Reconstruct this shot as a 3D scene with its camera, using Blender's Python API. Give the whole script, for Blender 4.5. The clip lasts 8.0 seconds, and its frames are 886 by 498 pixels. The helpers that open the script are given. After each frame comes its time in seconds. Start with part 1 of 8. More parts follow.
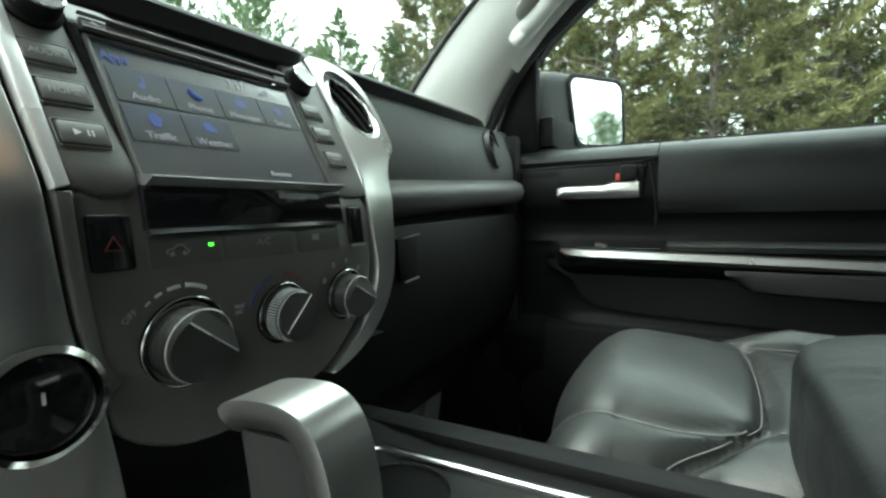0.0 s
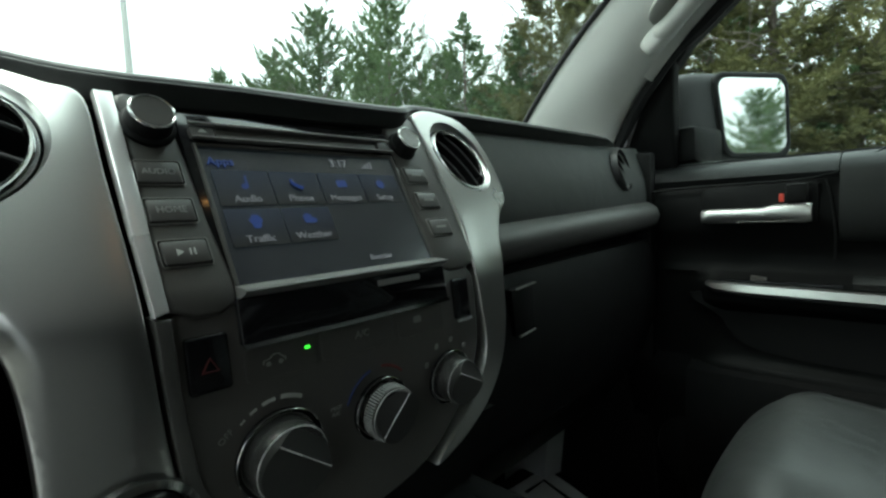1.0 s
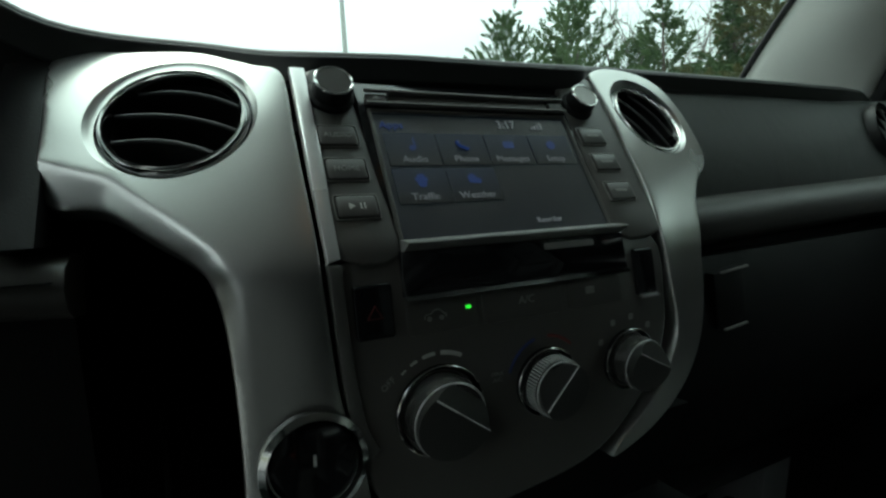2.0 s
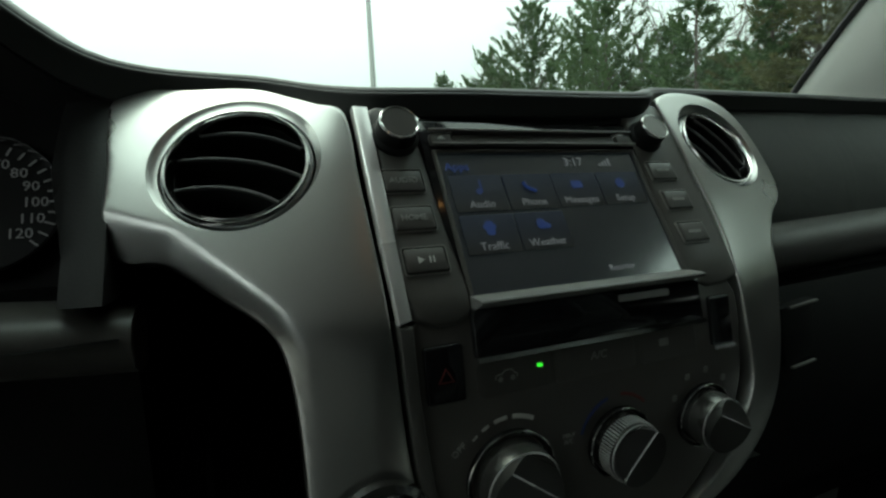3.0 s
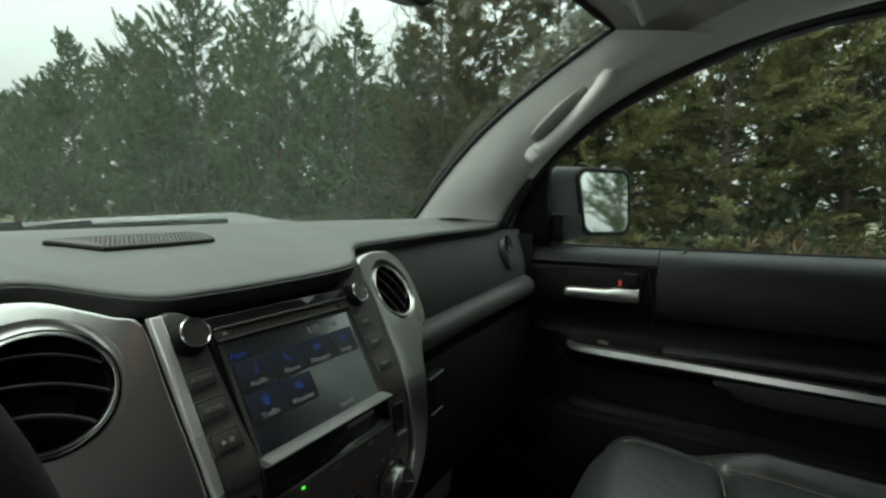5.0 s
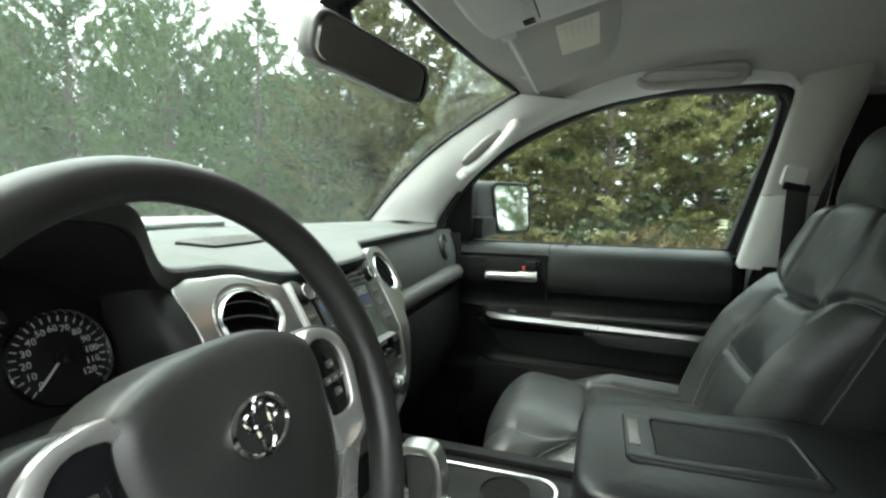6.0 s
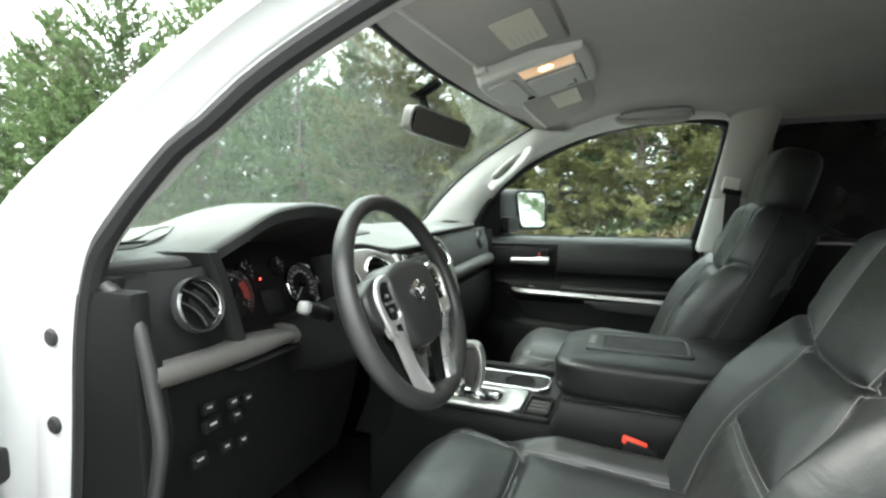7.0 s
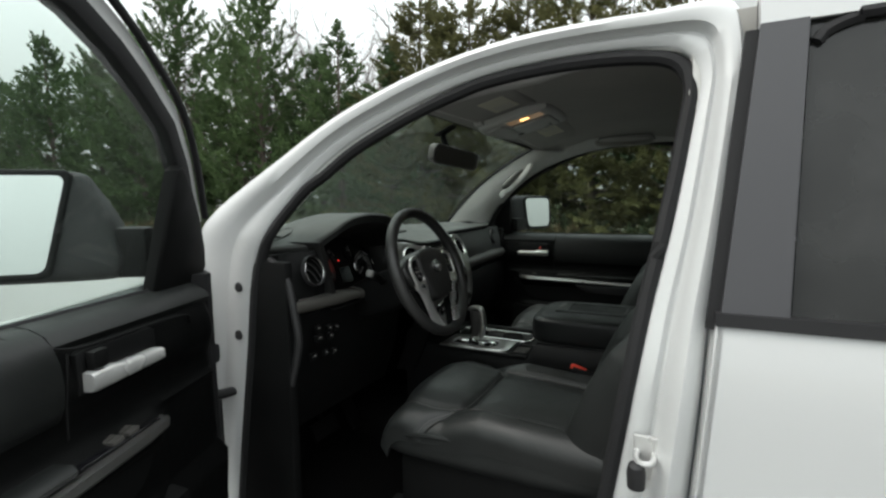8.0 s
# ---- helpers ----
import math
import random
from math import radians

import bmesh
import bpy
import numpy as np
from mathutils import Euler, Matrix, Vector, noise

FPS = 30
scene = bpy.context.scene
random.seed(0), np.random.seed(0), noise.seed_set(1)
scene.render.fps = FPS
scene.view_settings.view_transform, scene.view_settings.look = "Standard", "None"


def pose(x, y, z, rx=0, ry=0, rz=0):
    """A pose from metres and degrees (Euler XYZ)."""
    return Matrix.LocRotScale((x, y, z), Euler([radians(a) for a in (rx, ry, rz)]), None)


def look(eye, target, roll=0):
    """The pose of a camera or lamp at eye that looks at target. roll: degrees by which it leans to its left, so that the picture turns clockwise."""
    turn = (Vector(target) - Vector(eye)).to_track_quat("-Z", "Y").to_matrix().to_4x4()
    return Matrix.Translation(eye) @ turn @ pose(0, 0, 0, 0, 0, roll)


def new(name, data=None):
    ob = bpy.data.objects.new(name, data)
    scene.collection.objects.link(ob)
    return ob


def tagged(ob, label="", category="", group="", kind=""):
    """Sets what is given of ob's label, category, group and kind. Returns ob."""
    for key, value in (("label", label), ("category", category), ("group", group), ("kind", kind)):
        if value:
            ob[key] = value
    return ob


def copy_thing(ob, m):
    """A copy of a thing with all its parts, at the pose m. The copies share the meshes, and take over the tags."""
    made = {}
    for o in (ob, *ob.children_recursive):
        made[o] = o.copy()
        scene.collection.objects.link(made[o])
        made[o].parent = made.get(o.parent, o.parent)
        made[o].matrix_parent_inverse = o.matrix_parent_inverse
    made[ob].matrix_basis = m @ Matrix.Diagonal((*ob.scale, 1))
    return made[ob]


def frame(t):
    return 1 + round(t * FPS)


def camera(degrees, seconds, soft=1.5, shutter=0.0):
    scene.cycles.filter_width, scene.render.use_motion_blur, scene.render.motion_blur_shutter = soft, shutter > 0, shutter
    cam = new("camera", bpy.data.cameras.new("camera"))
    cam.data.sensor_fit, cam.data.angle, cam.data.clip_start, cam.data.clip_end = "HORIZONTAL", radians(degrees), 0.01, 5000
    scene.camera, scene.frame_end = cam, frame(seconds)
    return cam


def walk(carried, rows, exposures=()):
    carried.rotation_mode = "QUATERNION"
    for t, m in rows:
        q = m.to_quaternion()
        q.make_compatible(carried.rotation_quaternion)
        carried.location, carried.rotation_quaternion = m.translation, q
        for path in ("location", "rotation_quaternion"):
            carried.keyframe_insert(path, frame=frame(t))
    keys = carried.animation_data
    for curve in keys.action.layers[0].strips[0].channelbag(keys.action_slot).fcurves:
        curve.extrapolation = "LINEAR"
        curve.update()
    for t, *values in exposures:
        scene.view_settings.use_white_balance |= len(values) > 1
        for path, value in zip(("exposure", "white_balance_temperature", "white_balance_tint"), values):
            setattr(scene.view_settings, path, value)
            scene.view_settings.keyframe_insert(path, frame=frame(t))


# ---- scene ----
from mathutils import geometry

cam = camera(85.9, 8.0, soft=2.5)
PATH = [
    (0, (-0.231, -0.319, 1.136), (1.52, 0.632, 0.971), -1.2),
    (0.5, (-0.202, -0.292, 1.184), (1.531, 0.692, 1.014), -1.3),
    (1, (-0.184, -0.306, 1.198), (1.262, 1.067, 1.043), -2.7),
    (1.5, (-0.176, -0.31, 1.184), (0.863, 1.394, 1.053), -3.6),
    (1.7, (-0.164, -0.304, 1.171), (0.758, 1.466, 1.047), -3.8),
    (2.8, (-0.161, -0.28, 1.169), (0.591, 1.57, 1.058), -3.5),
    (3, (-0.18, -0.271, 1.208), (0.557, 1.582, 1.06), -3.1),
    (3.5, (-0.182, -0.271, 1.275), (0.53, 1.595, 1.152), -3.5),
    (4, (-0.177, -0.287, 1.309), (0.738, 1.486, 1.166), -3.4),
    (4.5, (-0.211, -0.302, 1.337), (1.318, 0.975, 1.158), -1.0),
    (5, (-0.321, -0.346, 1.369), (1.41, 0.639, 1.189), 0.1),
    (5.2, (-0.374, -0.37, 1.376), (1.408, 0.519, 1.195), 0.3),
    (6.3, (-0.841, -0.415, 1.407), (1.054, 0.19, 1.208), 0.6),
    (6.5, (-0.94, -0.442, 1.398), (0.955, 0.167, 1.205), 0.4),
    (7, (-1.222, -0.557, 1.414), (0.619, 0.201, 1.223), -0.3),
    (7.5, (-1.518, -0.645, 1.423), (0.265, 0.24, 1.229), -0.7),
    (8, (-1.699, -0.845, 1.446), (0.078, 0.051, 1.251), -0.8),
]
walk(cam, [(t, look(eye, target, roll)) for t, eye, target, roll in PATH],
     [(0, 2.2, 6300, 1), (0.5, 1.72, 6200, 0), (1.0, 1.1, 6200, 0), (1.5, 0.38, 6050, -3), (3.0, 0.36, 6400, -4), (3.5, -0.2, 6600, 3), (4.0, -0.2, 6600, 3), (4.5, 0.1, 6600, 4), (5.0, 0.6, 6600, 3),
      (6.3, 2.4, 6500, 6), (6.5, 2.4, 6500, 6), (7.0, 2.5, 6500, 8), (7.5, 1.12, 6500, 9), (8.0, 0.12, 6500, 9)])

# ---- world and light: a bright overcast afternoon ----
world = bpy.data.worlds.new("overcast_sky")
scene.world = world
world.use_nodes = True
wn, wl = world.node_tree.nodes, world.node_tree.links
wn.clear()
sky = wn.new("ShaderNodeTexSky")
sky.sky_type, sky.sun_disc = "NISHITA", False
sky.sun_elevation, sky.sun_rotation = radians(56), radians(330)
sky.air_density, sky.dust_density, sky.ozone_density = 1.0, 6.0, 1.0
veil = wn.new("ShaderNodeMix")
veil.data_type = "RGBA"
veil.inputs["Factor"].default_value = 0.85
veil.inputs["B"].default_value = (8.6, 9.0, 8.9, 1)
wl.new(sky.outputs[0], veil.inputs["A"])
wback, wout = wn.new("ShaderNodeBackground"), wn.new("ShaderNodeOutputWorld")
wback.inputs["Strength"].default_value = 0.125
# An overcast sky is about three times as bright overhead as at the horizon.
wco, wsep, wgrad, wmul = wn.new("ShaderNodeTexCoord"), wn.new("ShaderNodeSeparateXYZ"), wn.new("ShaderNodeMapRange"), wn.new("ShaderNodeVectorMath")
wl.new(wco.outputs["Generated"], wsep.inputs[0])
wl.new(wsep.outputs["Z"], wgrad.inputs["Value"])
wgrad.inputs["From Min"].default_value, wgrad.inputs["From Max"].default_value = 0.0, 1.0
wgrad.inputs["To Min"].default_value, wgrad.inputs["To Max"].default_value = 0.48, 2.6
wmul.operation = "SCALE"
wl.new(veil.outputs["Result"], wmul.inputs[0]), wl.new(wgrad.outputs[0], wmul.inputs["Scale"])
wl.new(wmul.outputs[0], wback.inputs["Color"])
wl.new(wback.outputs[0], wout.inputs[0])

sun_data = bpy.data.lights.new("sun", "SUN")
sun_data.energy, sun_data.angle, sun_data.color = 0.95, radians(30), (1.0, 0.97, 0.92)
sun = new("sun", sun_data)
sun.matrix_world = look((-4, 7, 12), (0, 0, 0))

# ---- materials ----
def mat(name, color, rough=0.5, metal=0.0, grain=0.0, grain_scale=400.0, vary=0.12, vary_scale=6.0, coat=0.0,
        spec=0.5, rough_vary=0.1, stretch=(1, 1, 1)):
    """A painted, moulded or woven surface: two scales of variation in colour and gloss, and a fine relief."""
    m = bpy.data.materials.new(name)
    m.use_nodes = True
    nt = m.node_tree
    n, l = nt.nodes, nt.links
    b = n["Principled BSDF"]
    co = n.new("ShaderNodeTexCoord")
    mp = n.new("ShaderNodeMapping")
    mp.inputs["Scale"].default_value = stretch
    l.new(co.outputs["Object"], mp.inputs["Vector"])
    big, small = n.new("ShaderNodeTexNoise"), n.new("ShaderNodeTexNoise")
    big.inputs["Scale"].default_value, big.inputs["Detail"].default_value = vary_scale, 4
    small.inputs["Scale"].default_value, small.inputs["Detail"].default_value = grain_scale, 3
    l.new(mp.outputs[0], big.inputs["Vector"]), l.new(mp.outputs[0], small.inputs["Vector"])
    add = n.new("ShaderNodeMath")
    add.operation = "MULTIPLY_ADD"
    l.new(small.outputs["Fac"], add.inputs[0])
    add.inputs[1].default_value = 0.35
    l.new(big.outputs["Fac"], add.inputs[2])
    ramp = n.new("ShaderNodeMapRange")
    ramp.inputs["From Min"].default_value, ramp.inputs["From Max"].default_value = 0.4, 0.95
    ramp.inputs["To Min"].default_value, ramp.inputs["To Max"].default_value = 1 - vary, 1 + vary
    l.new(add.outputs[0], ramp.inputs["Value"])
    mul = n.new("ShaderNodeVectorMath")
    mul.operation = "SCALE"
    mul.inputs[0].default_value = color
    l.new(ramp.outputs[0], mul.inputs["Scale"])
    l.new(mul.outputs[0], b.inputs["Base Color"])
    rr = n.new("ShaderNodeMapRange")
    rr.inputs["From Min"].default_value, rr.inputs["From Max"].default_value = 0.3, 0.7
    rr.inputs["To Min"].default_value, rr.inputs["To Max"].default_value = max(rough - rough_vary, 0.02), min(rough + rough_vary, 1)
    l.new(big.outputs["Fac"], rr.inputs["Value"])
    l.new(rr.outputs[0], b.inputs["Roughness"])
    b.inputs["Metallic"].default_value = metal
    b.inputs["Specular IOR Level"].default_value = spec
    b.inputs["Coat Weight"].default_value = coat
    b.inputs["Coat Roughness"].default_value = 0.05
    if grain:
        bump = n.new("ShaderNodeBump")
        bump.inputs["Strength"].default_value, bump.inputs["Distance"].default_value = grain, 0.0006
        l.new(small.outputs["Fac"], bump.inputs["Height"])
        l.new(bump.outputs[0], b.inputs["Normal"])
    return m


def leather(name, color, rough, cell=260.0, depth=0.5, spec=0.5):
    """Hide: a cell grain over soft wrinkles."""
    m = mat(name, color, rough, vary=0.2, vary_scale=9, rough_vary=0.08, spec=spec)
    n, l = m.node_tree.nodes, m.node_tree.links
    co = n.new("ShaderNodeTexCoord")
    cells, folds = n.new("ShaderNodeTexVoronoi"), n.new("ShaderNodeTexNoise")
    cells.feature = "DISTANCE_TO_EDGE"
    cells.inputs["Scale"].default_value = cell
    folds.inputs["Scale"].default_value, folds.inputs["Detail"].default_value, folds.inputs["Distortion"].default_value = 14, 3, 0.8
    l.new(co.outputs["Object"], cells.inputs["Vector"]), l.new(co.outputs["Object"], folds.inputs["Vector"])
    b1, b2 = n.new("ShaderNodeBump"), n.new("ShaderNodeBump")
    b1.inputs["Strength"].default_value, b1.inputs["Distance"].default_value = depth * 0.5, 0.0005
    b2.inputs["Strength"].default_value, b2.inputs["Distance"].default_value = depth, 0.004
    l.new(cells.outputs["Distance"], b1.inputs["Height"]), l.new(folds.outputs["Fac"], b2.inputs["Height"])
    l.new(b2.outputs[0], b1.inputs["Normal"])
    l.new(b1.outputs[0], n["Principled BSDF"].inputs["Normal"])
    return m


def glow(name, color, strength, base=(0.02, 0.02, 0.02)):
    m = mat(name, base, 0.4)
    b = m.node_tree.nodes["Principled BSDF"]
    b.inputs["Emission Color"].default_value = (*color, 1)
    b.inputs["Emission Strength"].default_value = strength
    return m


def pane(name, tint, dust, gloss=1.0):
    """Clear sheet glass: lets the view through, mirrors by angle, and carries a little dust."""
    m = bpy.data.materials.new(name)
    m.use_nodes = True
    n, l = m.node_tree.nodes, m.node_tree.links
    n.clear()
    out = n.new("ShaderNodeOutputMaterial")
    clear, shine, film = n.new("ShaderNodeBsdfTransparent"), n.new("ShaderNodeBsdfGlossy"), n.new("ShaderNodeBsdfDiffuse")
    clear.inputs["Color"].default_value = (*tint, 1)
    shine.inputs["Roughness"].default_value = 0.02
    film.inputs["Color"].default_value = (0.7, 0.72, 0.7, 1)
    fres, scale = n.new("ShaderNodeFresnel"), n.new("ShaderNodeMath")
    fres.inputs["IOR"].default_value = 1.45
    scale.operation = "MULTIPLY"
    scale.inputs[1].default_value = gloss
    l.new(fres.outputs[0], scale.inputs[0])
    tex, co, rng = n.new("ShaderNodeTexNoise"), n.new("ShaderNodeTexCoord"), n.new("ShaderNodeMapRange")
    tex.inputs["Scale"].default_value, tex.inputs["Detail"].default_value = 7, 6
    l.new(co.outputs["Object"], tex.inputs["Vector"])
    rng.inputs["From Min"].default_value, rng.inputs["From Max"].default_value = 0.35, 0.7
    rng.inputs["To Min"].default_value, rng.inputs["To Max"].default_value = dust * 0.4, dust
    l.new(tex.outputs["Fac"], rng.inputs["Value"])
    mix1, mix2 = n.new("ShaderNodeMixShader"), n.new("ShaderNodeMixShader")
    l.new(rng.outputs[0], mix1.inputs[0]), l.new(clear.outputs[0], mix1.inputs[1]), l.new(film.outputs[0], mix1.inputs[2])
    l.new(scale.outputs[0], mix2.inputs[0]), l.new(mix1.outputs[0], mix2.inputs[1]), l.new(shine.outputs[0], mix2.inputs[2])
    l.new(mix2.outputs[0], out.inputs["Surface"])
    return m


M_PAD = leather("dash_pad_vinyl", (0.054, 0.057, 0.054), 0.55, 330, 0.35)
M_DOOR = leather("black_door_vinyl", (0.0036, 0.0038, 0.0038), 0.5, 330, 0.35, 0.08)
# The pad's vinyl again, darker for the shade on its turned-under edge.
M_PAD_SHADE = leather("shaded_dash_pad_vinyl", (0.020, 0.0215, 0.0205), 0.5, 330, 0.35, 0.4)
# Door vinyl made lighter for the sky light that the door's top catches.
M_DOORTOP = leather("lightened_door_vinyl", (0.010, 0.0112, 0.0108), 0.5, 330, 0.35, 0.3)
M_DOORLOW = mat("grey_lower_door_plastic", (0.010, 0.0104, 0.010), 0.55, grain=0.35, grain_scale=700, vary=0.12, spec=0.3)
M_ENDTRIM = mat("mid_grey_moulding", (0.019, 0.019, 0.0197), 0.5, grain=0.3, grain_scale=700, vary=0.1)
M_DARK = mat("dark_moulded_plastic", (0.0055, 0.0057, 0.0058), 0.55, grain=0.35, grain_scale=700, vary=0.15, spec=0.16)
M_UNDER = mat("charcoal_hood_lining", (0.0055, 0.0058, 0.0056), 0.6, grain=0.3, grain_scale=700, vary=0.12)
M_STACK = mat("charcoal_satin_plastic", (0.066, 0.063, 0.058), 0.38, grain=0.12, grain_scale=900, vary=0.1)
M_GREYBAND = mat("warm_grey_plastic", (0.075, 0.073, 0.069), 0.42, grain=0.25, grain_scale=700, vary=0.1)
M_SILVER = mat("satin_silver_paint", (0.46, 0.46, 0.445), 0.29, metal=0.96, vary=0.03, rough_vary=0.02)
M_SPOKE = mat("brushed_spoke_metal", (0.74, 0.735, 0.72), 0.30, metal=0.85, grain=0.04, grain_scale=1200, vary=0.05, rough_vary=0.05)
M_CHROME = mat("chrome_plating", (0.66, 0.66, 0.65), 0.13, metal=1.0, vary=0.03, rough_vary=0.05)
M_SATINCHROME = mat("satin_chrome", (0.60, 0.60, 0.59), 0.27, metal=0.5, vary=0.04, rough_vary=0.06)
M_DARKCHROME = mat("dimmed_chrome", (0.38, 0.38, 0.385), 0.09, metal=1.0, vary=0.03, rough_vary=0.03)
M_SILL = mat("pale_satin_ledge", (0.17, 0.17, 0.165), 0.35, metal=0.3, vary=0.03, rough_vary=0.03)
# Pale grey holds the light that the buttons' bevelled edges catch.
M_EDGE = mat("painted_edge_light", (0.15, 0.145, 0.135), 0.4, vary=0.1)
M_VENT = mat("lit_slat_plastic", (0.05, 0.05, 0.05), 0.36, vary=0.1)
M_KNOB = mat("dark_metal_knob", (0.15, 0.147, 0.14), 0.22, metal=0.8, vary=0.08)
M_KNOBFACE = mat("dark_domed_metal", (0.06, 0.059, 0.057), 0.3, metal=0.6, vary=0.06)
M_GLOSS = mat("gloss_black_plastic", (0.008, 0.008, 0.009), 0.08, vary=0.1, rough_vary=0.04)
M_BUTTON = mat("button_plastic", (0.056, 0.053, 0.049), 0.42, vary=0.08)
M_RUBBER = mat("black_rubber", (0.014, 0.014, 0.015), 0.65, grain=0.2, grain_scale=500)
M_LEATHER = leather("black_leather", (0.0165, 0.0180, 0.0176), 0.43, spec=0.41)
M_LID = leather("black_lid_leather", (0.0065, 0.0074, 0.0077), 0.42, spec=0.30)
M_THREAD = mat("grey_thread", (0.12, 0.12, 0.115), 0.7, grain=0.4, grain_scale=900)
M_WHEEL = leather("wheel_leather", (0.022, 0.022, 0.0215), 0.45, 380, 0.3)
M_LINER = mat("headliner_cloth", (0.42, 0.408, 0.384), 0.9, grain=0.6, grain_scale=900, vary=0.07, spec=0.1)
M_TRIM = mat("pale_grey_trim", (0.60, 0.60, 0.575), 0.6, grain=0.3, grain_scale=900, vary=0.06)
# Grey trim, used too as painted shade at the grab handles.
M_GREYSHADE = mat("mid_grey_trim_and_shade", (0.20, 0.20, 0.19), 0.7, grain=0.3, grain_scale=900, vary=0.06)
M_WHITE = mat("white_car_paint", (0.57, 0.58, 0.58), 0.3, vary=0.01, coat=0.6, rough_vary=0.01)
M_SEAL = mat("door_seal_rubber", (0.014, 0.014, 0.015), 0.7, grain=0.2, spec=0.3)
M_CARPET = mat("black_carpet", (0.006, 0.006, 0.006), 0.95, grain=1.0, grain_scale=500, spec=0.1)
M_TRAY = mat("tray_rubber_mat", (0.06, 0.06, 0.058), 0.75, grain=0.5, grain_scale=600)
M_GREYSASH = mat("dark_grey_sash_film", (0.05, 0.05, 0.055), 0.45, grain=0.1, vary=0.08)
M_GLASS = pane("clear_door_glass", (0.86, 0.91, 0.885), 0.02, 0.05)
M_WINDSHIELD = pane("windshield_glass", (0.88, 0.93, 0.90), 0.035, 0.3)
M_TINT = pane("privacy_glass", (0.05, 0.052, 0.055), 0.05, 1.0)
M_REARGLASS = pane("rear_glass", (0.13, 0.135, 0.135), 0.02, 0.8)
M_MIRROR = mat("mirror_silver", (0.82, 0.84, 0.83), 0.03, metal=1.0, vary=0.02, rough_vary=0.01)
M_DIMMIRROR = mat("dimming_mirror", (0.30, 0.31, 0.31), 0.05, metal=1.0, vary=0.02, rough_vary=0.01)
M_SCREEN = glow("lit_display", (0.02, 0.035, 0.06), 0.05, (0.006, 0.007, 0.009))
M_SCREEN.node_tree.nodes["Principled BSDF"].inputs["Coat Weight"].default_value = 1.0
M_SCREEN.node_tree.nodes["Principled BSDF"].inputs["Coat Roughness"].default_value = 0.15
M_SCREEN.node_tree.nodes["Principled BSDF"].inputs["Coat IOR"].default_value = 2.6
M_ICON = glow("blue_screen_icon", (0.06, 0.17, 0.80), 0.075)
M_TILE = glow("blue_screen_tile", (0.022, 0.042, 0.105), 0.06)
fade = M_TILE.node_tree.nodes.new("ShaderNodeTexCoord")
split = M_TILE.node_tree.nodes.new("ShaderNodeSeparateXYZ")
bright = M_TILE.node_tree.nodes.new("ShaderNodeMapRange")
bright.inputs["From Min"].default_value, bright.inputs["To Min"].default_value, bright.inputs["To Max"].default_value = 0.15, 0.006, 0.09
M_TILE.node_tree.links.new(fade.outputs["Generated"], split.inputs[0])
M_TILE.node_tree.links.new(split.outputs["Z"], bright.inputs["Value"])
M_TILE.node_tree.links.new(bright.outputs[0], M_TILE.node_tree.nodes["Principled BSDF"].inputs["Emission Strength"])
M_WORDS = glow("white_screen_words", (0.70, 0.74, 0.78), 0.09)
M_PRINT = mat("pale_print", (0.42, 0.42, 0.40), 0.6)
M_DIMPRINT = mat("dim_print", (0.22, 0.22, 0.21), 0.6)
M_GREEN = glow("green_led", (0.10, 1.0, 0.05), 0.8)
M_REDLED = glow("red_led", (1.0, 0.04, 0.03), 1.6)
M_AMBER = glow("dome_lamp_lens", (1.0, 0.50, 0.17), 3.5, (0.6, 0.55, 0.45))
M_LENS = glow("frosted_lens", (1.0, 0.55, 0.25), 0.10, (0.55, 0.50, 0.42))
M_RED = mat("red_plastic", (0.62, 0.06, 0.035), 0.4)
M_REDPRINT = mat("red_print", (0.13, 0.016, 0.016), 0.6)
M_BLUEPRINT = mat("blue_print", (0.02, 0.035, 0.14), 0.6)
M_LABEL = mat("paper_label", (0.70, 0.68, 0.56), 0.7)
M_PAPER = mat("white_paper", (0.75, 0.75, 0.73), 0.8)
M_STALK = mat("pale_stalk_end", (0.17, 0.17, 0.165), 0.55, grain=0.15)
M_DIALPRINT = glow("lit_dial_print", (0.75, 0.78, 0.80), 0.02, (0.22, 0.22, 0.21))
M_REDDIAL = glow("lit_red_dial", (0.9, 0.10, 0.07), 0.012, (0.13, 0.022, 0.018))
M_GAUGE = mat("gauge_face", (0.006, 0.006, 0.006), 0.55, spec=0.2)
M_BELT = mat("belt_webbing", (0.02, 0.02, 0.02), 0.8, grain=0.8, grain_scale=700, stretch=(1, 1, 4))
M_ASPHALT = mat("worn_asphalt", (0.13, 0.128, 0.124), 0.9, grain=0.9, grain_scale=60, vary=0.25, vary_scale=0.6)
M_GRASS = mat("winter_grass", (0.085, 0.085, 0.04), 0.95, grain=0.8, grain_scale=30, vary=0.35, vary_scale=0.8)
M_BARK = mat("grey_brown_bark", (0.11, 0.09, 0.075), 0.9, grain=0.8, grain_scale=20, vary=0.3, vary_scale=3)
M_TWIG = mat("bare_twig_bark", (0.16, 0.135, 0.12), 0.9, vary=0.3, vary_scale=2)
M_POLE = mat("galvanised_steel", (0.42, 0.42, 0.41), 0.5, metal=0.6, vary=0.1)


